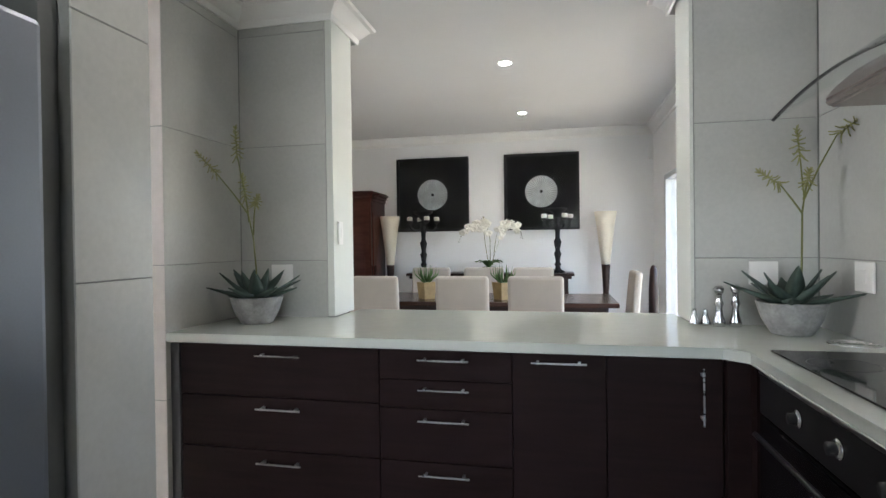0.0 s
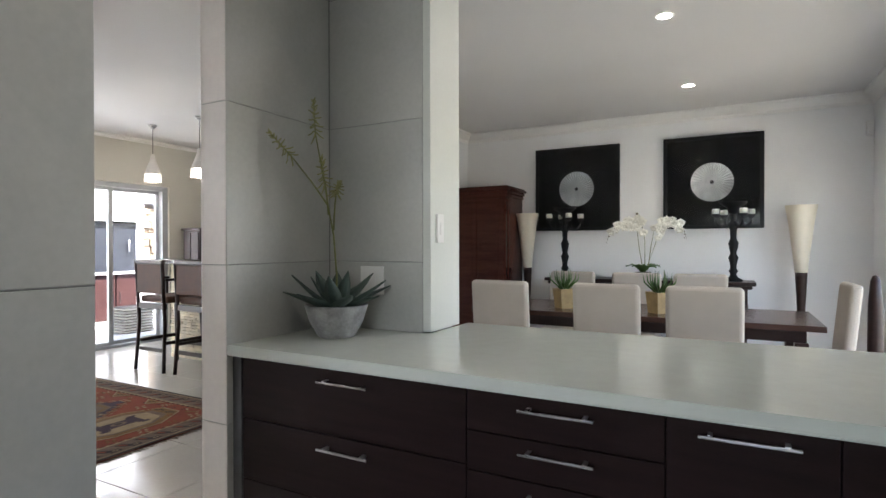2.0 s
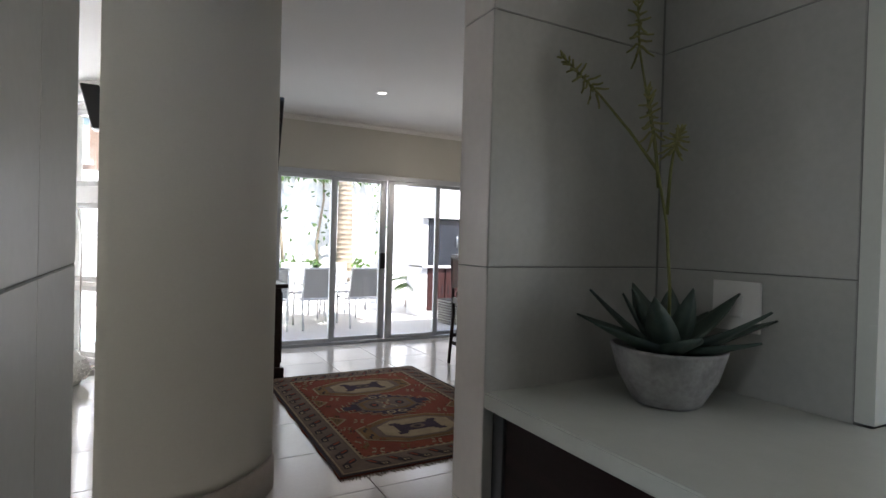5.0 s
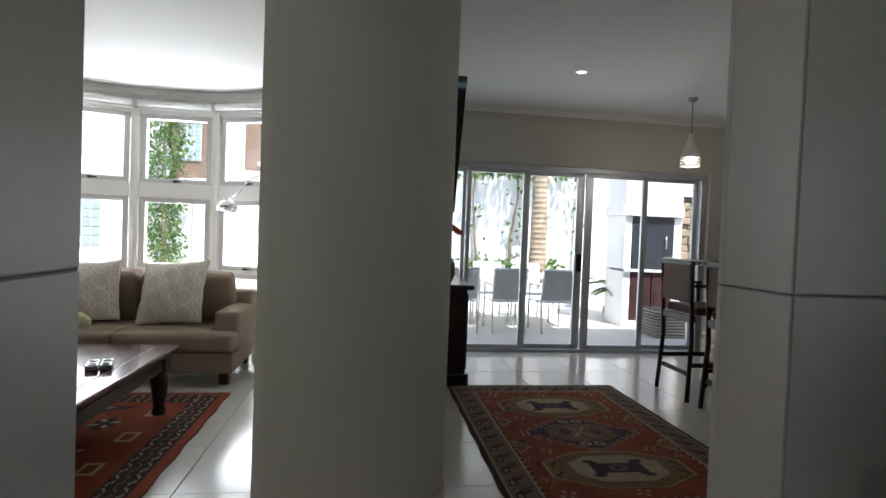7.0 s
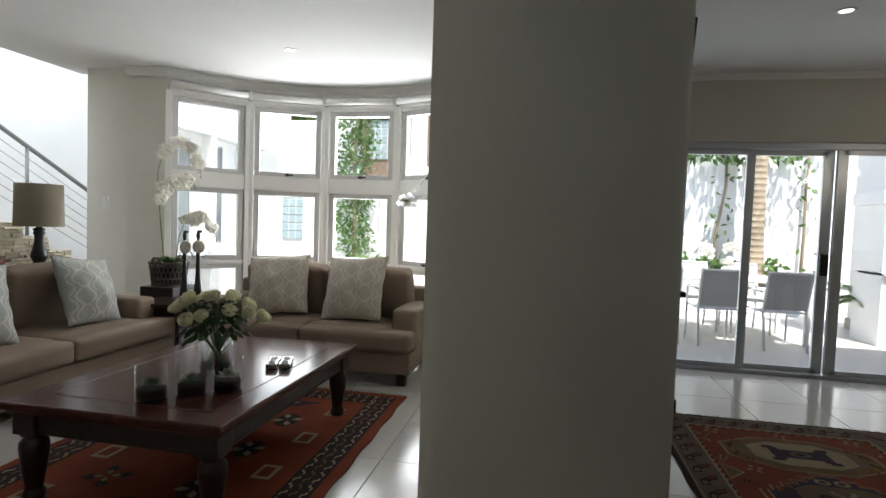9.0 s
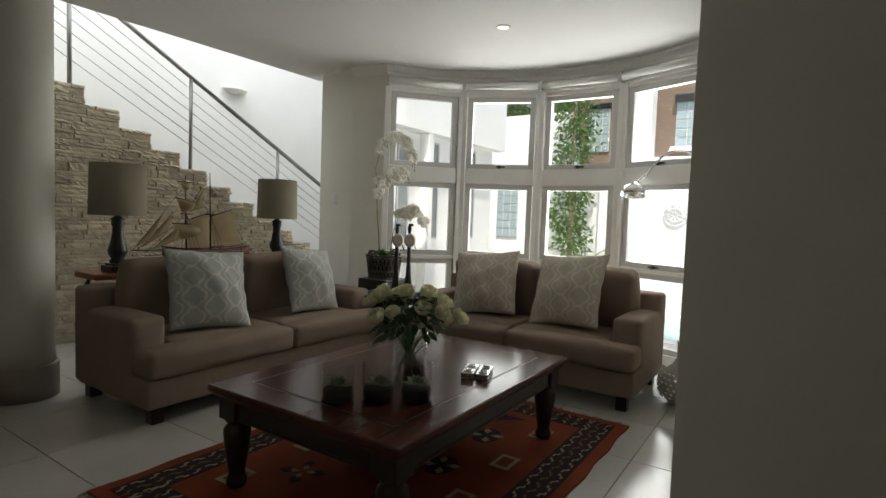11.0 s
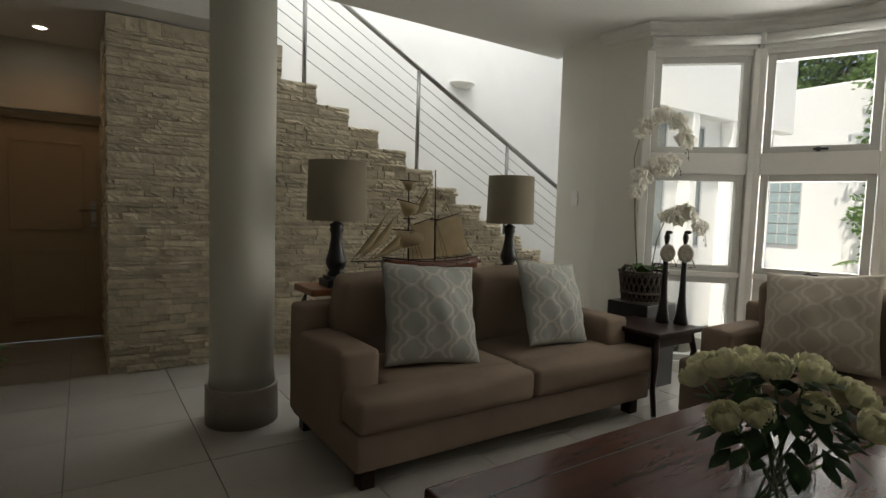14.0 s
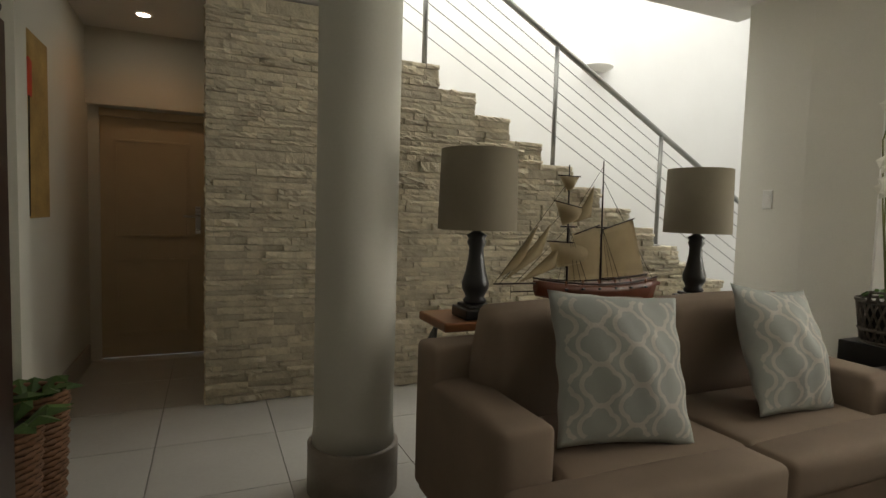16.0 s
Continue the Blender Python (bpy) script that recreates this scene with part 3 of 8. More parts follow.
# ---- stairs ----
GO, RISE, X0, Z0 = 0.2876, 0.155, -5.535, 2.062
stair = thing("staircase", -6.5, -4.0, 0, 0, "stone clad staircase with an open string and tiled treads", "staircase")
tagged(stair, kind="structure")
bm = bmesh.new()
top_x = X0 + 3 * GO
prof = [(-9.42, 0.0), (-3.80, 0.0), (-3.80, 2.47), (top_x, 2.47)]
k = -2
while Z0 - RISE * k > 0.02:
    z, x_end = Z0 - RISE * k, X0 - GO * k
    x_start = x_end + GO
    prof += [(x_start, z - 0.02), (x_end, z - 0.02)]
    k += 1
clean = [prof[0]]
for q in prof[1:]:
    if math.dist(q, clean[-1]) > 0.004:
        clean.append(q)
prism_y([(x + 6.5, z) for x, z in clean], -0.60, 0.585, bm)
part("stair_body", bm, STEP, stair)
k = -2
while Z0 - RISE * k > 0.02:
    z, x_end = Z0 - RISE * k, X0 - GO * k
    part("tread", box(x_end - 0.015 + 6.5, x_end + GO + 6.5, -0.60, 0.586, z - 0.02, z, 0.004), STEP, stair)
    k += 1

# ---- kitchen ----
worktop = thing("worktop", -1.4, 2.8, 0, 0, "pale polished quartz worktop running through the hatch", "worktop")
bm = prism([(x + 1.4, y - 2.8) for x, y in ((-2.605, 2.52), (-0.41, 2.52), (-0.345, 2.45), (-0.345, -0.6), (0.118, -0.6), (0.118, 3.083), (-0.386, 3.083), (-0.386, 3.44), (-2.074, 3.44), (-2.074, 3.083), (-2.595, 3.083), (-2.605, 3.0))], 0.892, 0.93)
bmesh.ops.bevel(bm, geom=[e for e in bm.edges if abs(e.verts[0].co.z - e.verts[1].co.z) < 1e-4], offset=0.004, segments=2, affect="EDGES")
part("slab", bm, QUARTZ, worktop)


def bar_handle(name, parent, length, at, upright=False):
    """A slim steel bar handle on a front that faces -y."""
    bm = bmesh.new()
    h = length / 2
    if upright:
        box(-0.003, 0.003, -0.033, -0.027, -h, h, 0.0012, bm)
        box(-0.005, 0.005, -0.028, 0, h - 0.03, h - 0.02, 0, bm)
        box(-0.005, 0.005, -0.028, 0, -h + 0.02, -h + 0.03, 0, bm)
    else:
        box(-h, h, -0.033, -0.026, -0.0034, 0.0034, 0.0015, bm)
        box(-h + 0.02, -h + 0.03, -0.026, 0, -0.005, 0.005, 0, bm)
        box(h - 0.03, h - 0.02, -0.026, 0, -0.005, 0.005, 0, bm)
    bmesh.ops.translate(bm, vec=at, verts=bm.verts[:])
    return part(name, bm, STEEL, parent, "brushed steel bar handle")


def base_unit(x0, x1, fronts, label, category="cabinet"):
    """A base cabinet from x0 to x1 with fronts: rows of (z0, z1, handle height or None, upright)."""
    c = thing("base_cabinet", (x0 + x1) / 2, 2.55, 0, 0, label, category, "base cabinets under the worktop")
    w = (x1 - x0) / 2
    part("body", box(-w, w, 0.02, 0.53, 0.13, 0.885), ESPRESSO, c)
    for z0, z1, hz, up in fronts:
        f = part("door" if up else "drawer_front", box(-w + 0.002, w - 0.002, 0, 0.019, z0 + 0.002, z1 - 0.002, 0.0015), ESPRESSO, c)
        if hz:
            bar_handle("handle", f, 0.20 if not up else 0.2, (up if up else (0.02 if w > 0.4 else 0.0), 0, hz), bool(up))
    return c


base_unit(-2.555, -1.655, [(0.13, 0.448, 0.40, 0), (0.448, 0.668, 0.625, 0), (0.668, 0.885, 0.845, 0)], "dark espresso veneer base cabinet with three drawers")
base_unit(-1.655, -1.13, [(0.13, 0.448, 0.405, 0), (0.448, 0.655, 0.615, 0), (0.655, 0.768, 0.735, 0), (0.768, 0.885, 0.85, 0)], "dark espresso veneer base cabinet with four drawers")
base_unit(-1.13, -0.79, [(0.13, 0.885, 0.855, 0)], "dark espresso veneer front of a built-in appliance", "cabinet")
base_unit(-0.79, -0.40, [(0.13, 0.885, 0.755, 0.125)], "dark espresso veneer base cabinet with one door")
solid("cabinet_end_panel", box(-2.60, -2.557, 2.545, 3.08, 0, 0.885, 0.002), mat("dark_grey_panel", (0.06, 0.06, 0.065), 0.45, vary=0.1), "dark grey end panel of the base cabinets", "panel")
solid("plinth", box(-2.555, -0.32, 2.60, 2.62, 0, 0.128), mat("cream_plinth", (0.55, 0.52, 0.47), 0.5), "cream plinth under the base cabinets", "plinth")

# oven run under the hob
oven = thing("oven", -0.33, 2.0, 0, 0, "black built-in oven with steel knobs under the hob", "oven")
part("body", box(0.02, 0.44, -0.40, 0.45, 0.10, 0.885), ESPRESSO, oven)
part("control_panel", box(0.0, 0.02, -0.42, 0.42, 0.745, 0.87, 0.003), BLACK, oven)
part("oven_door", box(0.0, 0.02, -0.42, 0.42, 0.16, 0.735, 0.003), BLACK_GLASS, oven)
for y in (0.133, -0.081, -0.295):
    bm = lathe([(0.0, 0), (0.021, 0), (0.021, 0.006), (0.016, 0.009), (0.015, 0.026), (0, 0.027)], 20)
    bmesh.ops.transform(bm, matrix=rot(0, -90, 0, (0, y, 0.815)), verts=bm.verts[:])
    knob = part("knob", bm, BLACK, oven, "black oven knob")
    bm = lathe([(0.0162, 0.009), (0.024, 0.005), (0.025, 0.001), (0.0205, 0.001), (0.0162, 0.009)], 24)
    bmesh.ops.transform(bm, matrix=rot(0, -90, 0, (0, y, 0.815)), verts=bm.verts[:])
    part("ring", bm, DARK_CHROME, knob, "chrome ring")
part("trim_strip", box(-0.004, 0.02, -0.42, 0.42, 0.872, 0.886, 0.002), STEEL, oven, "thin steel strip")
bm = tube([(-0.04, -0.34, 0.70), (-0.04, 0.34, 0.70)], 0.008)
part("door_handle", bm, BLACK, oven)
solid("base_cabinet_corner", box(-0.325, 0.11, 2.46, 2.52, 0.13, 0.885, bm=box(-0.398, -0.325, 2.512, 2.56, 0.13, 0.885)), ESPRESSO, "dark espresso corner filler beside the oven", "cabinet")
solid("base_cabinet_end", box(-0.325, 0.11, -0.55, 1.55, 0.10, 0.885, 0.003), ESPRESSO, "dark espresso base cabinet past the oven", "cabinet")
HOB_MARK = mat("hob_ring_print", (0.05, 0.05, 0.05), 0.4, vary=0.1)
hob = thing("hob", -0.08, 2.05, 0.931, 0, "black glass ceramic hob set in the worktop", "hob")
part("glass_plate", box(-0.20, 0.19, -0.42, 0.42, 0, 0.006, 0.002), BLACK_GLASS, hob)
for x, y, r in ((-0.08, 0.22, 0.09), (0.09, 0.2, 0.07), (-0.08, -0.2, 0.07), (0.09, -0.2, 0.09)):
    part("ring", tube([(x + r * math.cos(a * math.pi / 16), y + r * math.sin(a * math.pi / 16), 0.006) for a in range(33)], 0.0008, 4), HOB_MARK, hob)

# extractor hood with a curved glass canopy
hood = thing("extractor_hood", 0.13, 1.80, 1.62, 0, "steel extractor hood with a curved glass canopy", "hood")
bm = bmesh.new()
N = 16
arc = []
for k in range(N + 1):
    u = k / N
    arc.append((-0.488 * (1 - u), 0.012 + 0.225 * (1 - (1 - u) ** 2.5)))
lo = [[bm.verts.new((x, y, z + d)) for x, z in arc] for y, d in ((-0.42, 0), (0.42, 0), (0.42, 0.007), (-0.42, 0.007))]
for a, b in ((0, 1), (1, 2), (2, 3), (3, 0)):
    for k in range(N):
        f = bm.faces.new((lo[a][k], lo[b][k], lo[b][k + 1], lo[a][k + 1]))
bmesh.ops.recalc_face_normals(bm, faces=bm.faces[:])
part("canopy", bm, pane_glass("hood_glass", 0.012, 0.3), hood, "curved smoked glass canopy")
part("canopy_edge", tube([(x, 0.42, z + 0.003) for x, z in arc], 0.005, 6), BLACK, hood)
bm = bmesh.new()
prism_y([(-0.355, 0.038), (0, 0.032), (0, 0.215), (-0.12, 0.20), (-0.21, 0.172), (-0.29, 0.138), (-0.345, 0.09), (-0.37, 0.057)], -0.38, 0.40, bm)
bmesh.ops.bevel(bm, geom=bm.edges[:], offset=0.006, segments=2, affect="EDGES")
part("body", bm, mat("satin_hood_steel", (0.36, 0.32, 0.30), 0.34, 1.0, vary=0.1, scale=3, fine=140, bump=0.01), hood)
part("flue", box(-0.22, 0.0, -0.14, 0.14, 0.24, 0.92, 0.004), STEEL, hood)


# fridge and its niche
fridge = thing("fridge", -2.30, 1.0, 0, 0, "tall grey steel fridge freezer in its niche", "fridge")
part("body", box(-0.32, 0.32, -0.41, 0.375, 0.03, 1.73, 0.008), mat("fridge_side_grey", (0.14, 0.145, 0.16), 0.5), fridge)
d1 = part("door", box(0.325, 0.385, -0.41, 0.378, 0.72, 1.735, 0.014), FRIDGE, fridge)
part("door", box(0.325, 0.385, -0.41, 0.378, 0.03, 0.71, 0.014), FRIDGE, fridge)
part("badge", box(0.385, 0.388, 0.17, 0.275, 1.62, 1.675, 0.001), TRIM, d1, "small pale maker's badge")
part("badge_bar", box(0.388, 0.3895, 0.195, 0.25, 1.637, 1.66), BLACK, d1)
part("handle", tube([(0.385, -0.36, 0.8), (0.425, -0.36, 0.82), (0.425, -0.36, 1.5), (0.385, -0.36, 1.52)], 0.011), STEEL, d1)
solid("niche_panel", box(-2.60, -2.0, 1.44, 1.485, 0, 2.0, 0.002), mat("niche_grey", (0.10, 0.105, 0.10), 0.5, vary=0.1), "dark grey side panel of the fridge niche", "panel")


def aloe(x, y, z, turn, stalks, label, seed):
    """A potted aloe: shallow concrete bowl, a rosette of fleshy leaves, tall flower stalks."""
    rnd = random.Random(seed)
    a = thing("potted_aloe", x, y, z, turn, label, "plant", "potted aloes on the worktop")
    part("bowl", lathe([(0.0, 0), (0.068, 0), (0.075, 0.006), (0.105, 0.06), (0.122, 0.118), (0.124, 0.126), (0.116, 0.127), (0.112, 0.115), (0.0, 0.105)], 32), CONCRETE, a, "weathered grey concrete bowl")
    part("soil", lathe([(0, 0.104), (0.112, 0.108), (0, 0.116)], 24), SOIL, a)
    for k in range(16):
        ring = 0 if k < 7 else 1 if k < 12 else 2
        ang, rise, length = k * 2.4 + rnd.uniform(-0.15, 0.15), (0.26, 0.56, 1.0)[ring] + rnd.uniform(-0.12, 0.12), (0.22, 0.19, 0.145)[ring] * rnd.uniform(0.86, 1.1)
        bm = bmesh.new()
        rows = []
        for i in range(7):
            u = i / 6
            wide = 0.039 * (0.72 + 1.0 * u - 1.72 * u * u) + 0.001
            d = length * u
            zz = 0.112 + d * math.sin(rise) + 0.05 * u * u * (0.5 if ring else 0.1)
            rr = 0.018 + d * math.cos(rise)
            rows.append([bm.verts.new((rr, s * wide, zz + (0.012 * (1 - u) if s else 0) - (0.006 * (1 - u) if not s else 0))) for s in (-1, -0.5, 0, 0.5, 1)] + [bm.verts.new((rr + 0.004, 0, zz - 0.016 * (1 - u) - 0.003))])
        for p, q in zip(rows, rows[1:]):
            for i in range(4):
                bm.faces.new((p[i], p[i + 1], q[i + 1], q[i]))
            bm.faces.new((p[4], p[5], q[5], q[4]))
            bm.faces.new((p[5], p[0], q[0], q[5]))
        for f in bm.faces:
            f.smooth = True
        bmesh.ops.recalc_face_normals(bm, faces=bm.faces[:])
        bmesh.ops.rotate(bm, cent=(0, 0, 0), matrix=Matrix.Rotation(ang, 3, "Z"), verts=bm.verts[:])
        part("leaf", bm, LEAF, a)
    for pts, tip in stalks:
        s = part("flower_stalk", tube(pts, 0.0042, 6, None, 0.0022), STALK, a)
        end, prev = Vector(pts[-1]), Vector(pts[-2])
        d = (end - prev).normalized()
        bm = bmesh.new()
        n = 26
        for k in range(n):
            u = k / (n - 1)
            base = end - d * (tip * (1 - u))
            side = d.cross(Vector((0.3, 1, 0.2))).normalized()
            side.rotate(Matrix.Rotation(k * 2.4, 3, d))
            out = (side + d * (-0.75 + 1.9 * u + rnd.uniform(-0.2, 0.2))).normalized()
            L = 0.036 * (1.1 - 0.7 * u) * rnd.uniform(0.8, 1.15)
            tube([base, base + side * 0.006 + d * 0.003, base + out * L * 0.6, base + out * L], 0.0036, 5, bm, 0.0022)
        part("blossom", bm, mat("aloe_flower", (0.34, 0.33, 0.12), 0.65, vary=0.3, scale=40, tint=(0.20, 0.21, 0.08)), s, "yellow-green tubular flowers")
    return a


def sprig(rows, rx, ry):
    """Stalk points from sideways offset and height, leaning along the plan direction rx, ry."""
    return [(a * rx, a * ry, z) for a, z in rows]


A1, A2 = (0.755, 0.655), (0.935, -0.35)
aloe(-2.375, 2.86, 0.93, 0, [
    (sprig([(0.0, 0.12), (0.0, 0.25), (-0.011, 0.40), (-0.032, 0.515), (-0.045, 0.60), (-0.08, 0.80), (-0.087, 0.93)], *A1), 0.14),
    (sprig([(-0.034, 0.52), (-0.095, 0.61), (-0.165, 0.70), (-0.255, 0.80)], *A1), 0.13),
    (sprig([(-0.03, 0.48), (-0.04, 0.58), (-0.05, 0.64), (-0.058, 0.71)], *A1), 0.12),
    (sprig([(-0.011, 0.42), (-0.006, 0.52), (0.0, 0.57), (0.012, 0.61)], *A1), 0.05)], "aloe with three yellow flower spikes in a grey concrete bowl", 3)
aloe(-0.07, 2.86, 0.93, 60, [
    (sprig([(0.03, 0.12), (0.034, 0.28), (0.037, 0.476), (0.043, 0.524), (0.03, 0.69), (0.02, 0.80)], 0.16, -0.985), 0.12),
    (sprig([(0.036, 0.47), (0.0, 0.53), (-0.034, 0.582), (-0.112, 0.645)], 0.16, -0.985), 0.10),
    (sprig([(0.042, 0.52), (0.09, 0.64), (0.145, 0.755), (0.245, 0.835)], 0.16, -0.985), 0.12),
    (sprig([(0.041, 0.52), (0.05, 0.57), (0.055, 0.60), (0.062, 0.635)], 0.16, -0.985), 0.06)], "aloe with tall flower spikes in a grey bowl beside the hob", 5)


def grinder(x, y, h, label):
    g = thing("pepper_mill", x, y, 0.93, 0, label, "mill", "salt and pepper mills on the worktop")
    part("base", lathe([(0, 0), (0.024, 0), (0.025, 0.02), (0.016, 0.05), (0.013, h * 0.45), (0.019, h * 0.55), (0.012, h * 0.7), (0.012, h * 0.8)], 18), DARK_CHROME, g)
    part("cap", lathe([(0.012, h * 0.8), (0.018, h * 0.84), (0.021, h * 0.93), (0.014, h), (0, h)], 18), DARK_CHROME, g)


grinder(-0.285, 3.03, 0.172, "tall chrome pepper mill on the worktop")
grinder(-0.22, 3.03, 0.178, "tall chrome salt mill on the worktop")
for x in (-0.333, -0.378):
    g = thing("shaker", x + 0.0, 3.055, 0.93, 0, "small chrome cone shaker on the worktop", "shaker", "small chrome shakers")
    part("body", lathe([(0, 0), (0.022, 0), (0.021, 0.01), (0.008, 0.06), (0.010, 0.065), (0.004, 0.072), (0, 0.072)], 18), DARK_CHROME, g)
trivet = thing("trivet", 0.03, 2.62, 0.93, 0, "coiled chrome wire trivet on the worktop", "trivet")
for r in (0.035, 0.055, 0.075):
    part("wire_ring", tube([(r * math.cos(a * math.pi / 12), r * math.sin(a * math.pi / 12), 0.006) for a in range(25)], 0.003, 6), CHROME, trivet)


def socket(x, y, z, w, h, rz, label, name="wall_socket"):
    s = thing(name, x, y, z, rz, label, "socket" if "socket" in name else "switch")
    p = part("plate", box(-w / 2, w / 2, -0.010, 0, -h / 2, h / 2, 0.003), TRIM, s)
    part("rocker", box(-w * 0.18, w * 0.18, -0.014, -0.010, -h * 0.22, h * 0.22, 0.002), TRIM, p)
    return s


socket(-2.36, 3.085, 1.14, 0.12, 0.12, 0, "white plastic socket on grey tiles")
socket(-0.095, 3.085, 1.155, 0.115, 0.10, 0, "white plastic socket on grey tiles")
socket(0.12, 2.725, 1.16, 0.12, 0.11, -90, "white plastic switch plate on grey tiles", "light_switch")
socket(-2.074, 3.16, 1.36, 0.055, 0.12, 90, "slim white switch on the hatch reveal", "light_switch")
socket(-7.25, -2.38, 1.36, 0.07, 0.125, 90, "white light switch on the wall end beside the stairs", "light_switch")


def downlight(x, y, z, watts, label="recessed ceiling downlight, lit", colour=(1, 0.93, 0.82), m=None):
    d = thing("downlight", x, y, z, 0, label, "downlight", "recessed downlights")
    part("rim", lathe([(0.042, -0.001), (0.055, -0.001), (0.055, -0.006), (0.042, -0.006), (0.042, -0.001)], 24), TRIM, d)
    part("bulb", lathe([(0, -0.003), (0.04, -0.003), (0.04, -0.001), (0, -0.001)], 20), m or LIGHT, d, "glowing lamp")
    if watts:
        lamp("downlight_lamp", "SPOT", look((x, y, z - 0.02), (x, y, 0)), watts, colour, radius=0.04, spot=radians(140))


for x, y in ((-1.354, 4.74), (-1.328, 6.39)):
    downlight(x, y, HIGH, 2.3)
for x, y in ((-1.471, 3.66), (-1.175, 3.67)):
    downlight(x, y, HIGH, 0.6)
for x, y in ((-1.3, 2.0), (-1.3, 0.4)):
    downlight(x, y, KITCHEN_HIGH, 0.9)
downlight(-6.43, 3.77, HIGH, 3, m=LIGHT_LOW)
downlight(-6.87, -0.22, HIGH, 3, m=LIGHT_LOW)
downlight(-3.4, -4.15, 2.48, 1.5, m=LIGHT, colour=(1, 0.46, 0.13))

# ---- dining room ----
def dining_chair(x, y, rz, label="cream upholstered dining chair drawn up to the table"):
    c = thing("dining_chair", x, y, 0, rz, label, "chair", "chairs round the dining table")
    part("seat", box(-0.225, 0.225, -0.22, 0.25, 0.40, 0.49, 0.03, seg=3), CREAM, c)
    bm = box(-0.228, 0.228, -0.26, -0.19, 0.40, 1.02, 0.028, seg=3)
    for v in bm.verts:
        v.co.y -= 0.10 * max(0, v.co.z - 0.45)
        if v.co.z > 0.9:
            v.co.z += 0.012 * (1 - (v.co.x / 0.228) ** 2)
    part("backrest", bm, CREAM, c)
    for sx in (-0.19, 0.19):
        for sy in (-0.20, 0.21):
            part("leg", box(sx - 0.02, sx + 0.02, sy - 0.02, sy + 0.02, 0, 0.40, 0.004), DARKWOOD, c)
    return c


first = dining_chair(-2.55, 5.28, 0)
for x, y, rz in ((-1.76, 5.28, 0), (-1.145, 5.28, 0), (-2.42, 6.38, 180), (-1.80, 6.38, 180), (-1.24, 6.38, 180), (-0.54, 5.78, 90)):
    copy_thing(first, pose(x, y, 0, 0, 0, rz))

table = thing("dining_table", -1.70, 5.80, 0, 0, "long dark polished dining table set with small plants", "table")
part("tabletop", box(-1.25, 1.25, -0.46, 0.46, 0.725, 0.765, 0.006), mat("brown_table_wood", (0.06, 0.03, 0.022), 0.22, vary=0.35, scale=2, fine=30, stretch=(1, 9, 9)), table)
part("apron", box(-1.15, 1.15, -0.38, 0.38, 0.64, 0.725, 0.004), DARKWOOD, table)
for sx in (-1.12, 1.12):
    for sy in (-0.36, 0.36):
        part("leg", box(sx - 0.04, sx + 0.04, sy - 0.04, sy + 0.04, 0, 0.64, 0.006), DARKWOOD, table)


def small_agave(x, y, z):
    a = thing("potted_succulent", x, y, z, 0, "spiky green succulent in a square golden pot", "plant", "small succulents on the dining table")
    bm = lathe([(0, 0), (0.06, 0), (0.075, 0.13), (0.066, 0.13), (0.06, 0.115), (0, 0.115)], 4)
    for f in bm.faces:
        f.smooth = False
    part("pot", bm, mat("golden_pot", (0.30, 0.21, 0.09), 0.6, vary=0.2, scale=20, bump=0.2), a)
    a.matrix_basis = pose(x, y, z) @ Matrix.Diagonal((1.35, 1.35, 1.25, 1))
    for k in range(16):
        ang, lean = k * 2.4, 0.25 + 0.05 * k
        bm = tube([(0, 0, 0.11), (0.05 * math.cos(ang) * lean * 2, 0.05 * math.sin(ang) * lean * 2, 0.19), (0.11 * math.cos(ang) * lean, 0.11 * math.sin(ang) * lean, 0.28 - 0.05 * lean)], 0.008, 5, None, 0.001)
        part("leaf", bm, GREEN, a)


small_agave(-2.22, 5.62, 0.765)
small_agave(-1.48, 5.62, 0.765)

armoire = thing("armoire", -3.56, 7.12, 0, 0, "tall red-brown mahogany armoire against the dining wall", "armoire")
part("body", box(-0.36, 0.33, -0.27, 0.29, 0.08, 1.86, 0.006), REDWOOD, armoire)
part("plinth", box(-0.38, 0.35, -0.29, 0.29, 0, 0.10, 0.006), REDWOOD, armoire)
for k, (g, z0, z1) in enumerate(((0.015, 1.84, 1.88), (0.03, 1.88, 1.915), (0.055, 1.915, 1.945), (0.03, 1.945, 1.965))):
    part("cornice", box(-0.36 - g, 0.33 + g, -0.27 - g, 0.29, z0, z1, 0.008), REDWOOD, armoire)
for x0, x1 in ((-0.345, -0.02), (-0.01, 0.315)):
    d = part("door", box(x0, x1, -0.29, -0.27, 0.12, 1.82, 0.004), REDWOOD, armoire)
    part("panel", box(x0 + 0.06, x1 - 0.06, -0.298, -0.29, 0.22, 1.72, 0.006), REDWOOD, d)
part("side_panel", box(0.33, 0.338, -0.20, 0.22, 0.25, 1.70, 0.004), REDWOOD, armoire)

sideboard = thing("console_table", -1.80, 7.17, 0, 0, "dark wooden console table behind the dining chairs", "console")
part("top", box(-1.02, 1.02, -0.20, 0.22, 0.90, 0.935, 0.008), DARKWOOD, sideboard)
part("moulding", box(-0.99, 0.99, -0.17, 0.20, 0.865, 0.90, 0.012), DARKWOOD, sideboard)
part("apron", box(-0.95, 0.95, -0.15, 0.18, 0.72, 0.865, 0.004), DARKWOOD, sideboard)
for sx in (-0.92, 0.92):
    for sy in (-0.12, 0.15):
        part("leg", lathe([(0.03, 0), (0.035, 0.05), (0.022, 0.12), (0.03, 0.5), (0.035, 0.66), (0.035, 0.72)], 12, centre=(sx, sy, 0)), DARKWOOD, sideboard)


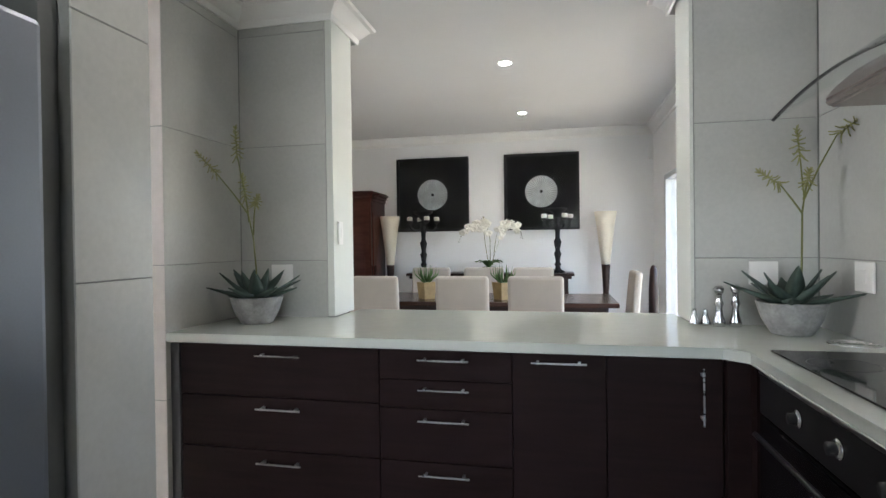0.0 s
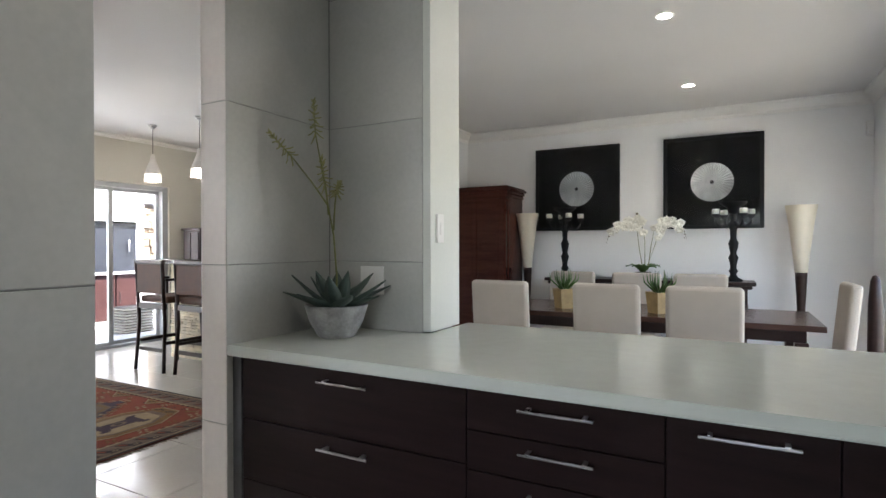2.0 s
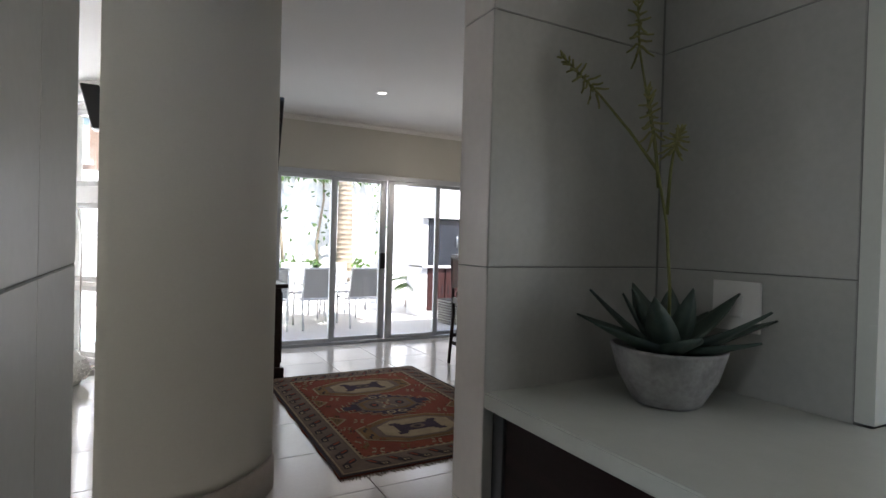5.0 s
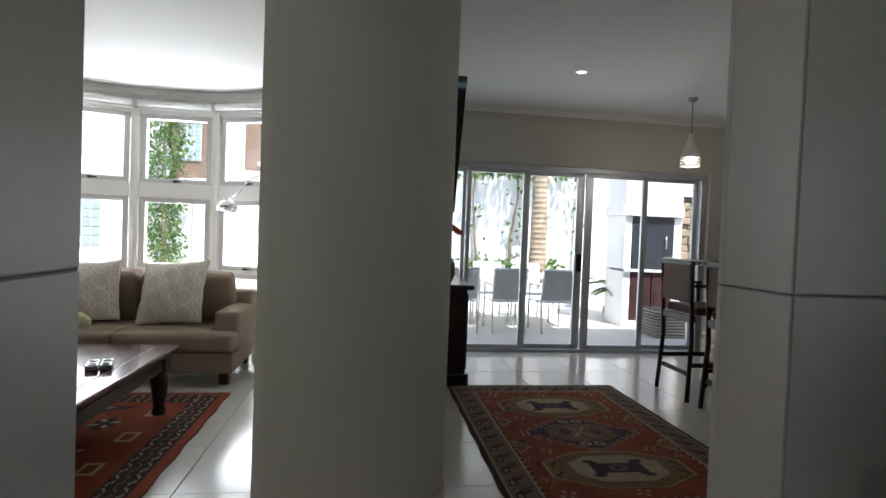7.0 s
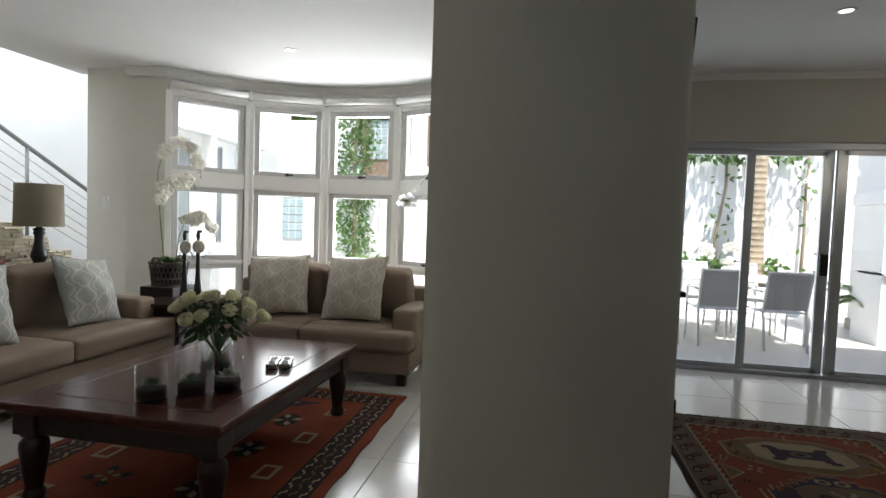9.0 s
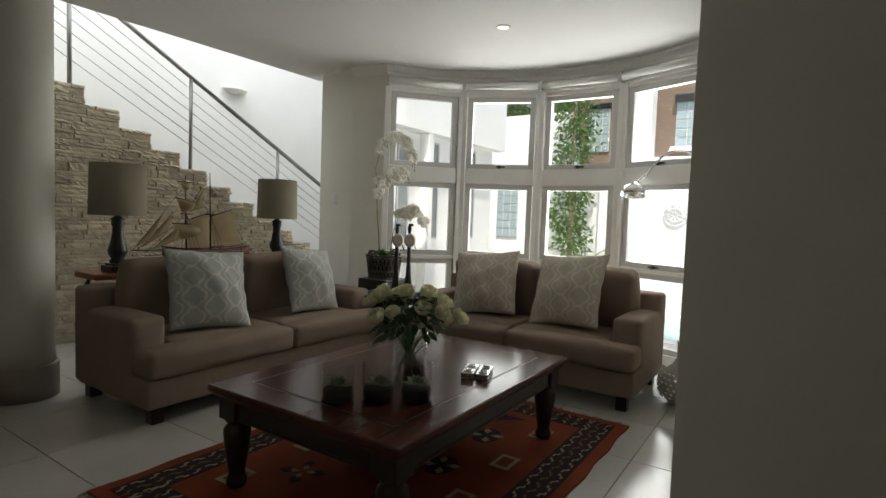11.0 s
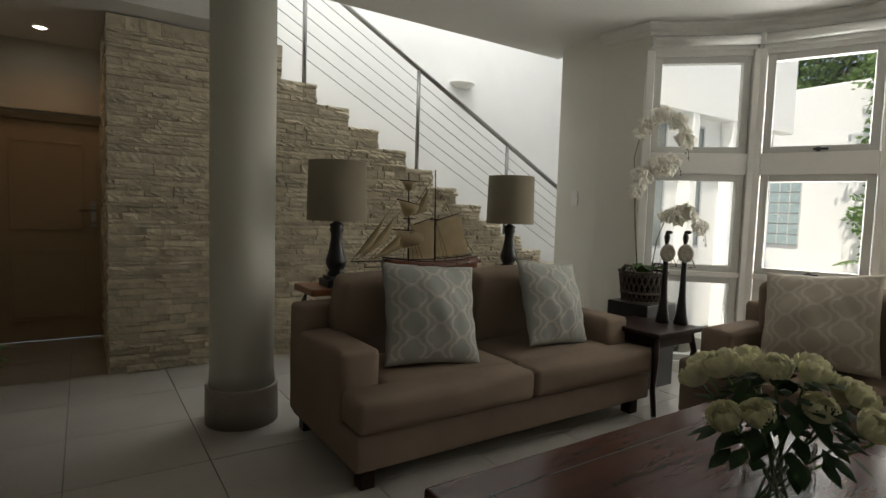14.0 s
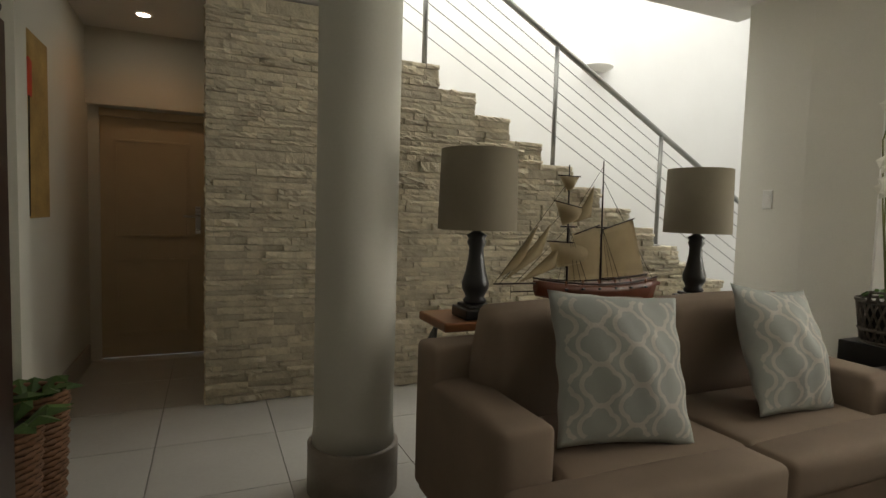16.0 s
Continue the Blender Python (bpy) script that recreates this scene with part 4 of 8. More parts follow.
def candelabra(x, y, z):
    c = thing("candelabra", x, y, z, 0, "black turned candelabra with five white candles", "candelabra", "candelabras on the console table")
    part("stem", lathe([(0, 0), (0.08, 0), (0.085, 0.015), (0.04, 0.04), (0.026, 0.07), (0.042, 0.10), (0.026, 0.13), (0.032, 0.18), (0.045, 0.23), (0.026, 0.27), (0.034, 0.31), (0.046, 0.37), (0.026, 0.42), (0.03, 0.50), (0.044, 0.53), (0.026, 0.58), (0.03, 0.64), (0.04, 0.66), (0, 0.67)], 20), FRAME_BLACK, c)
    part("bowl", lathe([(0, 0.66), (0.04, 0.67), (0.065, 0.72), (0.115, 0.755), (0.12, 0.775), (0.11, 0.773), (0, 0.71)], 20), FRAME_BLACK, c)
    for k in range(4):
        a = k * math.pi / 2 + 0.5
        cx, sy = math.cos(a), math.sin(a)
        pts = [(0.018 * cx, 0.018 * sy, 0.58), (0.06 * cx, 0.06 * sy, 0.535), (0.12 * cx, 0.12 * sy, 0.53), (0.165 * cx, 0.165 * sy, 0.57), (0.175 * cx, 0.175 * sy, 0.63)]
        arm = part("arm", tube(pts, 0.014, 8), FRAME_BLACK, c)
        part("cup", lathe([(0.012, 0.62), (0.04, 0.645), (0.042, 0.655), (0, 0.655)], 14, centre=(0.175 * cx, 0.175 * sy, 0)), FRAME_BLACK, arm)
        part("candle", lathe([(0.034, 0.655), (0.034, 0.70), (0.03, 0.705), (0, 0.70)], 16, centre=(0.175 * cx, 0.175 * sy, 0)), PETAL, arm, "short white candle")


candelabra(-2.63, 7.13, 0.935)
candelabra(-0.97, 7.13, 0.935)


def cone_lamp(x, y):
    l = thing("floor_lamp", x, y, 0, 0, "floor lamp with a tall cream cone shade on a dark stem", "lamp", "cone floor lamps of the dining room")
    part("stem", lathe([(0, 0), (0.11, 0), (0.11, 0.02), (0.03, 0.05), (0.022, 0.3), (0.035, 0.7), (0.05, 1.0), (0.052, 1.03), (0, 1.03)], 20), DARKWOOD, l)
    part("shade", lathe([(0.05, 1.02), (0.075, 1.25), (0.105, 1.5), (0.132, 1.66), (0.127, 1.66), (0.10, 1.5), (0.045, 1.03)], 28), PAPER, l)


cone_lamp(-3.10, 7.22)
cone_lamp(-0.41, 7.2)


VELVET = mat("black_mount", (0.006, 0.006, 0.007), 0.95, vary=0.2, spec=0.05, bump=0.02)
PICTURE_GLASS = pane_glass("picture_glass", 0.009)


def disc_picture(x0, x1, label):
    w = (x1 - x0) / 2
    p = thing("picture", (x0 + x1) / 2, 7.415, 1.94, 0, label, "picture", "framed disc pictures")
    bm = bmesh.new()
    h = 0.48
    for q in ((-w, -w + 0.035, -h, h), (w - 0.035, w, -h, h), (-w + 0.035, w - 0.035, -h, -h + 0.035), (-w + 0.035, w - 0.035, h - 0.035, h)):
        box(q[0], q[1], -0.05, 0, q[2], q[3], 0.004, bm)
    part("frame", bm, FRAME_BLACK, p)
    part("backing", box(-w + 0.035, w - 0.035, -0.022, -0.004, -h + 0.035, h - 0.035), VELVET, p, "matt black mount")
    bm = bmesh.new()
    ring = []
    for r in (0.02, 0.10, 0.2):
        ring.append([bm.verts.new((r * math.cos(2 * math.pi * k / 72), -0.026 - (0.003 if k % 2 and r > 0.05 else 0), r * math.sin(2 * math.pi * k / 72))) for k in range(72)])
    for a, b in zip(ring, ring[1:]):
        for k in range(72):
            bm.faces.new((a[k], a[(k + 1) % 72], b[(k + 1) % 72], b[k]))
    part("disc", bm, mat("silver_disc", (0.42, 0.43, 0.43), 0.32, 0.85, vary=0.25, scale=12, bump=0.1), p, "ribbed silver disc with a small hole")
    part("picture_glass", box(-w + 0.035, w - 0.035, -0.045, -0.043, -h + 0.035, h - 0.035), PICTURE_GLASS, p)


disc_picture(-3.05, -2.085, "black framed picture of a silver disc under glass")
disc_picture(-1.63, -0.70, "black framed picture of a silver disc under glass")


def flower5(bm, c, size, face, rnd):
    """An orchid flower: two broad and three narrow petals round a lip."""
    u = face.cross(Vector((0, 0, 1))).normalized()
    v = u.cross(face).normalized()
    for k in range(5):
        a = math.pi / 2 + k * 2 * math.pi / 5
        d = math.cos(a) * u + math.sin(a) * v
        s = d.cross(face)
        L, W = (size, size * 0.55) if k in (1, 4) else (size * 0.9, size * 0.33)
        p = [c, c + d * L * 0.5 + s * W + face * size * 0.12, c + d * L + face * size * 0.05, c + d * L * 0.45 - s * W + face * size * 0.12]
        mid = c + d * L * 0.5 + face * size * 0.2
        vs = [bm.verts.new(q) for q in p]
        m = bm.verts.new(mid)
        for i in range(4):
            bm.faces.new((vs[i], vs[(i + 1) % 4], m))
    return bm


BUD = mat("orchid_bud", (0.10, 0.085, 0.04), 0.6, vary=0.2)


def orchid(x, y, z, stems, leaf_r, label, seed, size=0.045, pot=None, leaf_z=0.05, toward=(0, -1, 0)):
    rnd = random.Random(seed)
    o = thing("orchid", x, y, z, 0, label, "plant")
    if pot:
        pot(o)
    for k in range(9):
        a = k * 2.4
        c, s = math.cos(a), math.sin(a)
        bm = bmesh.new()
        rows = []
        for i in range(6):
            u = i / 5
            w = 0.035 * math.sin(math.pi * (0.12 + 0.86 * u)) + 0.002
            r, zz = leaf_r * u, leaf_z + 0.10 * math.sin(u * 2.2) * rnd.uniform(0.8, 1.1)
            rows.append([bm.verts.new((r * c - q * w * s, r * s + q * w * c, zz - abs(q) * -0.012)) for q in (-1, 0, 1)])
        for p, q in zip(rows, rows[1:]):
            for i in range(2):
                f = bm.faces.new((p[i], p[i + 1], q[i + 1], q[i]))
                f.smooth = True
        part("leaf", bm, GREEN, o)
    for pts, flowers in stems:
        st = part("stem", tube(pts, 0.0045, 6, None, 0.003), STALK, o)
        bm = bmesh.new()
        for k in range(flowers):
            u = 1 - 0.55 * k / max(1, flowers)
            f = u * (len(pts) - 1)
            i = min(int(f), len(pts) - 2)
            c = Vector(pts[i]).lerp(Vector(pts[i + 1]), f - i)
            out = (Vector(toward) + Vector((rnd.uniform(-0.7, 0.7), rnd.uniform(-0.7, 0.7), rnd.uniform(-0.4, 0.3)))).normalized()
            flower5(bm, c + out * 0.03 + Vector((0, 0, rnd.uniform(-0.05, 0.03))), size * rnd.uniform(0.8, 1.15), out, rnd)
        part("blossom", bm, PETAL, st, "white orchid flowers")
        bm = bmesh.new()
        end, way = Vector(pts[-1]), (Vector(pts[-1]) - Vector(pts[-2])).normalized()
        tube([end, end + way * 0.05 + Vector((0, 0, -0.02)), end + way * 0.07 + Vector((0, 0, -0.09))], 0.002, 5, bm)
        for k in range(6):
            c = end + way * (0.012 * k) + Vector((rnd.uniform(-0.012, 0.012), rnd.uniform(-0.012, 0.012), -0.004 - 0.003 * k * k))
            blob(0.008 - 0.0006 * k, 0.008 - 0.0006 * k, 0.010 - 0.0007 * k, 2, 7, 5, bm, rot(at=c))
        part("buds", bm, BUD, st, "small dark closed buds")
    return o


def plain_pot(o):
    part("pot", lathe([(0, 0), (0.06, 0), (0.075, 0.02), (0.085, 0.075), (0.078, 0.075), (0.07, 0.06), (0, 0.06)], 24), BLACK, o, "low black pot")


orchid(-1.80, 7.1, 0.935, [([(0, 0, 0.1), (-0.04, 0, 0.35), (-0.06, 0, 0.55), (-0.16, -0.02, 0.60), (-0.30, -0.04, 0.50)], 12), ([(0.02, 0, 0.1), (0.02, 0, 0.4), (-0.02, 0, 0.62), (-0.05, 0, 0.68)], 8), ([(0.05, 0, 0.1), (0.08, 0, 0.35), (0.12, 0, 0.56), (0.24, -0.02, 0.62), (0.36, -0.03, 0.54)], 13), ([(0.03, 0, 0.1), (0.12, 0, 0.36), (0.16, 0, 0.52), (0.2, -0.02, 0.56)], 8)], 0.17, "white orchid with arching sprays on the console table", 7, 0.055, plain_pot)

carved = thing("carved_board", 0.02, 6.55, 0, 0, "tall dark carved wooden board leaning in the dining corner", "sculpture")
part("board", lathe([(0, 0), (0.05, 0), (0.055, 0.3), (0.05, 0.8), (0.035, 1.0), (0.02, 1.04), (0, 1.05)], 16), DARKWOOD, carved)
sensor = thing("alarm_sensor", 0.13, 7.36, 2.36, 0, "small white alarm sensor in the ceiling corner", "sensor")
part("housing", box(-0.03, 0.03, -0.03, 0.03, -0.07, 0.07, 0.015), TRIM, sensor)

# ---- rugs ----
R_RED = mat("rug_red_wool", (0.18, 0.034, 0.017), 0.95, vary=0.25, scale=4, fine=260, bump=0.5, spec=0.1, tint=(0.16, 0.042, 0.018))
R_DARK = mat("rug_dark_wool", (0.028, 0.02, 0.022), 0.95, vary=0.3, scale=10, fine=260, bump=0.4, spec=0.1)
R_CREAM = mat("rug_cream_wool", (0.27, 0.21, 0.13), 0.95, vary=0.2, scale=10, fine=260, bump=0.4, spec=0.1)
R_GOLD = mat("rug_gold_wool", (0.15, 0.085, 0.03), 0.95, vary=0.25, scale=10, fine=260, bump=0.4, spec=0.1)
R_BLUE = mat("rug_blue_wool", (0.035, 0.022, 0.036), 0.95, vary=0.3, scale=10, fine=260, bump=0.4, spec=0.1)
R_GREY = mat("rug_grey_wool", (0.125, 0.088, 0.066), 0.95, vary=0.25, scale=10, fine=260, bump=0.4, spec=0.1)


class RugBuilder:
    """Motifs woven as thin raised shapes; a rug's long side runs along its local x."""

    def __init__(self, name, x, y, rz, label, palette):
        self.rug = thing(name, x, y, 0.0, rz, label, "rug")
        self.bm, self.pal, self.level = {}, palette, 0

    def shape(self, key, pts, lift):
        bm = self.bm.setdefault(key, bmesh.new())
        area = sum(a[0] * b[1] - b[0] * a[1] for a, b in zip(pts, pts[1:] + pts[:1]))
        prism(pts if area > 0 else pts[::-1], 0.0095, 0.011 + 0.0007 * lift, bm)

    def rect(self, key, x0, x1, y0, y1, lift):
        self.shape(key, [(x0, y0), (x1, y0), (x1, y1), (x0, y1)], lift)

    def ring(self, key, x0, x1, y0, y1, w, lift):
        for q in ((x0, x1, y0, y0 + w), (x0, x1, y1 - w, y1), (x0, x0 + w, y0 + w, y1 - w), (x1 - w, x1, y0 + w, y1 - w)):
            self.rect(key, *q, lift)

    def diamond(self, key, cx, cy, a, b, lift, steps=3):
        pts = []
        for sx, sy in ((1, 1), (-1, 1), (-1, -1), (1, -1)):
            q = []
            for k in range(steps + 1):
                u = k / steps
                q.append((cx + sx * a * (1 - u), cy + sy * b * u))
                if k < steps:
                    q.append((cx + sx * a * (1 - u), cy + sy * b * (u + 1 / steps)))
            pts += q if sx * sy > 0 else q[::-1]
        out = []
        for p in pts:
            if not out or math.dist(p, out[-1]) > 1e-4:
                out.append(p)
        if math.dist(out[0], out[-1]) < 1e-4:
            out.pop()
        self.shape(key, out, lift)

    def octagon(self, key, cx, cy, a, b, lift, cut=0.4):
        self.shape(key, [(cx - a, cy - b * cut), (cx - a * cut, cy - b), (cx + a * cut, cy - b), (cx + a, cy - b * cut), (cx + a, cy + b * cut), (cx + a * cut, cy + b), (cx - a * cut, cy + b), (cx - a, cy + b * cut)], lift)

    def hook(self, key, cx, cy, s, lift, flip=1):
        self.shape(key, [(cx - s, cy - flip * s * 0.5), (cx - s * 0.2, cy - flip * s * 0.5), (cx + s * 0.2, cy + flip * s * 0.2), (cx + s, cy + flip * s * 0.2), (cx + s, cy + flip * s * 0.55), (cx, cy + flip * s * 0.55), (cx - s * 0.5, cy - flip * s * 0.1), (cx - s, cy - flip * s * 0.1)], lift)

    def star(self, key, cx, cy, s, lift):
        for k in range(4):
            a = k * math.pi / 2 + 0.4
            d, e = Vector((math.cos(a), math.sin(a))), Vector((-math.sin(a), math.cos(a)))
            c = Vector((cx, cy))
            self.shape(key, [tuple(c + d * s * 0.25), tuple(c + d * s * 0.7 - e * s * 0.25), tuple(c + d * s * 1.05), tuple(c + d * s * 0.7 + e * s * 0.25)], lift)

    def finish(self, x0, x1, y0, y1, base, fringe_x=True):
        bm = bmesh.new()
        N, M = 28, 20
        grid = [[bm.verts.new((x0 + (x1 - x0) * i / N, y0 + (y1 - y0) * j / M + 0.006 * math.sin(i * 1.3 + j), z)) for j in range(M + 1)] for z in (0.0, 0.0100) for i in range(N + 1)]
        lo, hi = grid[: N + 1], grid[N + 1 :]
        for g in (lo, hi):
            for i in range(N):
                for j in range(M):
                    bm.faces.new((g[i][j], g[i + 1][j], g[i + 1][j + 1], g[i][j + 1]))
        for i in range(N):
            for j in (0, M):
                bm.faces.new((lo[i][j], lo[i + 1][j], hi[i + 1][j], hi[i][j]))
        for j in range(M):
            for i in (0, N):
                bm.faces.new((lo[i][j], lo[i][j + 1], hi[i][j + 1], hi[i][j]))
        bmesh.ops.recalc_face_normals(bm, faces=bm.faces[:])
        part("rug_body", bm, self.pal[base], self.rug)
        for key, b in self.bm.items():
            tagged(part("motif", b, self.pal[key], self.rug), kind="stuff")
        rnd = random.Random(4)
        bm = bmesh.new()
        y = y0
        while y < y1:
            for x, s in ((x0, -1), (x1, 1)):
                tube([(x, y, 0.006), (x + s * 0.022, y + rnd.uniform(-0.01, 0.01), 0.004), (x + s * rnd.uniform(0.035, 0.055), y + rnd.uniform(-0.015, 0.015), 0.003)], 0.0028, 4, bm, 0.0012)
            y += 0.016
        tagged(part("fringe", bm, self.pal["g"], self.rug, "short wool fringe"), kind="stuff")


PAL = {"r": R_RED, "d": R_DARK, "c": R_CREAM, "o": R_GOLD, "b": R_BLUE, "g": R_GREY}
# family room rug: x -6.50..-4.30, y 2.74..4.19
rb = RugBuilder("family_rug", -5.40, 3.465, 0, "red patterned wool rug with three medallions on the tiles", PAL)
X, Y = 1.10, 0.725
rb.ring("d", -X, X, -Y, Y, 0.022, 1)
rb.ring("g", -X + 0.022, X - 0.022, -Y + 0.022, Y - 0.022, 0.17, 1)
rb.ring("c", -X + 0.185, X - 0.185, -Y + 0.185, Y - 0.185, 0.014, 2)
rb.ring("c", -X + 0.028, X - 0.028, -Y + 0.028, Y - 0.028, 0.008, 2)


def leaf_scroll(cx, cy, s, along_x, flip):
    """A hooked leaf of the border: a dark sloping body, a red edge and a pale eye."""
    def at(u, v):
        return (cx + u * s, cy + flip * v * s) if along_x else (cx + flip * v * s, cy + u * s)
    rb.shape("d", [at(-1.0, -0.75), at(-0.35, -0.75), at(0.25, 0.1), at(0.85, 0.1), at(0.95, 0.75), at(0.1, 0.75), at(-0.55, 0.05)], 2)
    rb.shape("r", [at(-0.85, -0.62), at(-0.5, -0.62), at(-0.1, 0.0), at(-0.35, 0.05)], 3)
    rb.shape("c", [at(0.2, 0.28), at(0.68, 0.28), at(0.74, 0.58), at(0.28, 0.58)], 3)
    rb.shape("b", [at(0.34, 0.36), at(0.56, 0.36), at(0.60, 0.50), at(0.38, 0.50)], 4)


for k in range(14):
    x = -X + 0.15 + (2 * X - 0.30) * k / 13
    for s in (-1, 1):
        leaf_scroll(x, s * (Y - 0.107), 0.066, True, s)
for k in range(8):
    y = -Y + 0.26 + (2 * Y - 0.52) * k / 7
    for s in (-1, 1):
        leaf_scroll(s * (X - 0.107), y, 0.066, False, s)
for s in (-1, 1):
    for k in range(60):
        x = -X + 0.20 + (2 * X - 0.40) * k / 59
        rb.rect("d" if k % 2 else "c", x - 0.008, x + 0.008, s * (Y - 0.205) - 0.006, s * (Y - 0.205) + 0.006, 2)
    for k in range(36):
        y = -Y + 0.21 + (2 * Y - 0.42) * k / 35
        rb.rect("d" if k % 2 else "c", s * (X - 0.205) - 0.006, s * (X - 0.205) + 0.006, y - 0.008, y + 0.008, 2)
# middle medallion
rb.diamond("c", 0, 0, 0.300, 0.40, 1, 6)
rb.diamond("r", 0, 0, 0.290, 0.387, 2, 6)
rb.diamond("c", 0, 0, 0.272, 0.362, 3, 6)
rb.diamond("b", 0, 0, 0.264, 0.352, 4, 6)
rb.octagon("g", 0, 0, 0.150, 0.225, 5, 0.55)
rb.octagon("o", 0, 0, 0.135, 0.205, 6, 0.55)
rb.octagon("g", 0, 0, 0.118, 0.180, 7, 0.55)
for s in (-1, 1):
    rb.octagon("d", 0, s * 0.105, 0.045, 0.034, 8)
    rb.octagon("r", 0, s * 0.105, 0.022, 0.016, 9)
    rb.hook("c", s * 0.055, 0.03, 0.04, 8, s)
    rb.hook("c", s * 0.055, -0.04, 0.04, 8, -s)
    for q in (-1, 1):
        rb.octagon("c", s * 0.195, q * 0.045, 0.030, 0.036, 5)
        rb.octagon("b", s * 0.195, q * 0.045, 0.014, 0.018, 6)
        rb.rect("g", s * 0.11 - 0.03, s * 0.11 + 0.03, q * 0.235 - 0.012, q * 0.235 + 0.012, 5)
        rb.rect("r", s * 0.06 - 0.02, s * 0.06 + 0.02, q * 0.285 - 0.010, q * 0.285 + 0.010, 5)
rb.rect("r", -0.035, 0.035, -0.022, 0.022, 8)
rb.rect("c", -0.020, 0.020, -0.012, 0.012, 9)
# end medallions, with a two-headed figure
for e in (-1, 1):
    cx = e * 0.545
    rb.octagon("c", cx, 0, 0.235, 0.415, 1, 0.42)
    rb.octagon("o", cx, 0, 0.225, 0.400, 2, 0.42)
    rb.octagon("g", cx, 0, 0.185, 0.315, 3, 0.45)
    rb.octagon("c", cx, 0, 0.165, 0.265, 4, 0.50)
    rb.rect("b", cx - 0.058, cx + 0.058, -0.10, 0.10, 5)
    rb.octagon("g", cx, 0, 0.036, 0.055, 6)
    rb.octagon("d", cx, 0, 0.018, 0.028, 7)
    for s in (-1, 1):
        rb.rect("b", cx - 0.085, cx + 0.085, s * 0.125 - 0.028, s * 0.125 + 0.028, 5)
        rb.rect("b", cx - 0.105, cx - 0.07, s * 0.145 - 0.03, s * 0.145 + 0.03, 5)
        rb.rect("b", cx + 0.07, cx + 0.105, s * 0.145 - 0.03, s * 0.145 + 0.03, 5)
        for q in (-1, 1):
            rb.star("r", cx + q * 0.13, s * 0.31, 0.026, 4)
            rb.hook("d", cx + q * 0.06, s * 0.355, 0.035, 4, s)
# field corners and flowers
for sx in (-1, 1):
    for sy in (-1, 1):
        rb.shape("c", [(sx * 0.33, sy * 0.50), (sx * 0.22, sy * 0.40), (sx * 0.12, sy * 0.50)], 1)
        rb.shape("o", [(sx * 0.31, sy * 0.495), (sx * 0.22, sy * 0.415), (sx * 0.14, sy * 0.495)], 2)
        rb.star("d", sx * 0.22, sy * 0.465, 0.026, 3)
        rb.star("c", sx * 0.83, sy * 0.40, 0.052, 1)
        rb.star("o", sx * 0.83, sy * 0.22, 0.040, 1)
        rb.star("c", sx * 0.285, sy * 0.33, 0.048, 1)
        rb.star("c", sx * 0.40, sy * 0.455, 0.032, 1)
        rb.hook("o", sx * 0.74, sy * 0.44, 0.045, 1, sy)
        rb.hook("c", sx * 0.66, sy * 0.47, 0.028, 1, -sy)
    rb.star("c", sx * 0.83, 0, 0.045, 1)
for k in range(44):
    rnd = random.Random(k)
    rb.star(rnd.choice("oocd"), rnd.uniform(-0.86, 0.86), rnd.choice((-1, 1)) * rnd.uniform(0.42, 0.50), rnd.uniform(0.014, 0.024), 1)
rb.finish(-X, X, -Y, Y, "r")

# living room rug: x -6.31..-4.10, y -0.62..1.03
rb = RugBuilder("living_rug", -5.20, 0.215, 0, "rust red patterned wool rug under the coffee table", PAL)
X, Y = 1.11, 0.815
rb.ring("d", -X + 0.06, X - 0.06, -Y + 0.06, Y - 0.06, 0.16, 1)
for lane in (0.09, 0.14, 0.19):
    for k in range(30):
        x = -X + 0.09 + (2 * X - 0.18) * k / 29
        for s in (-1, 1):
            rb.hook("c" if lane != 0.14 else "o", x, s * (Y - lane), 0.026, 2, 1 if k % 2 else -1)
    for k in range(20):
        y = -Y + 0.2 + (2 * Y - 0.4) * k / 19
        for s in (-1, 1):
            rb.hook("c" if lane != 0.14 else "o", s * (X - lane), y, 0.026, 2, 1 if k % 2 else -1)
for cx in (-0.66, -0.22, 0.22, 0.66):
    for cy in (-0.45, 0.45):
        rb.diamond("c", cx, cy, 0.075, 0.05, 1, 1)
        rb.diamond("r", cx, cy, 0.05, 0.03, 2, 1)
for cx in (-0.45, 0.0, 0.45):
    rb.octagon("d", cx, 0.22, 0.10, 0.07, 1)
    rb.star("c", cx, 0.22, 0.09, 2)
    rb.star("d", cx, -0.25, 0.11, 1)
    rb.star("c", cx, -0.25, 0.06, 2)
for s in (-1, 1):
    rb.shape("b", [(s * 0.80, -0.30), (s * 0.80, 0.30), (s * 0.58, 0.0)], 1)
    rb.shape("c", [(s * 0.77, -0.16), (s * 0.77, 0.16), (s * 0.66, 0.0)], 2)
rb.finish(-X, X, -Y, Y, "r")

# ---- family room ----
bar = thing("bar_counter", -5.4, 5.22, 0, 0, "stone clad breakfast bar with a dark polished top", "bar")
part("body", box(-1.35, 1.3, 0.0, 0.30, 0, 1.10), STEP, bar)
part("bar_top", box(-1.55, 1.35, -0.34, 0.36, 1.10, 1.145, 0.008), BLACK_GLASS, bar, "dark polished stone top")
dishes = thing("serving_tray", -5.6, 5.15, 1.145, 0, "silver tray of glassware on the bar", "tray")
part("tray", box(-0.35, 0.35, -0.12, 0.12, 0, 0.015, 0.005), CHROME, dishes)


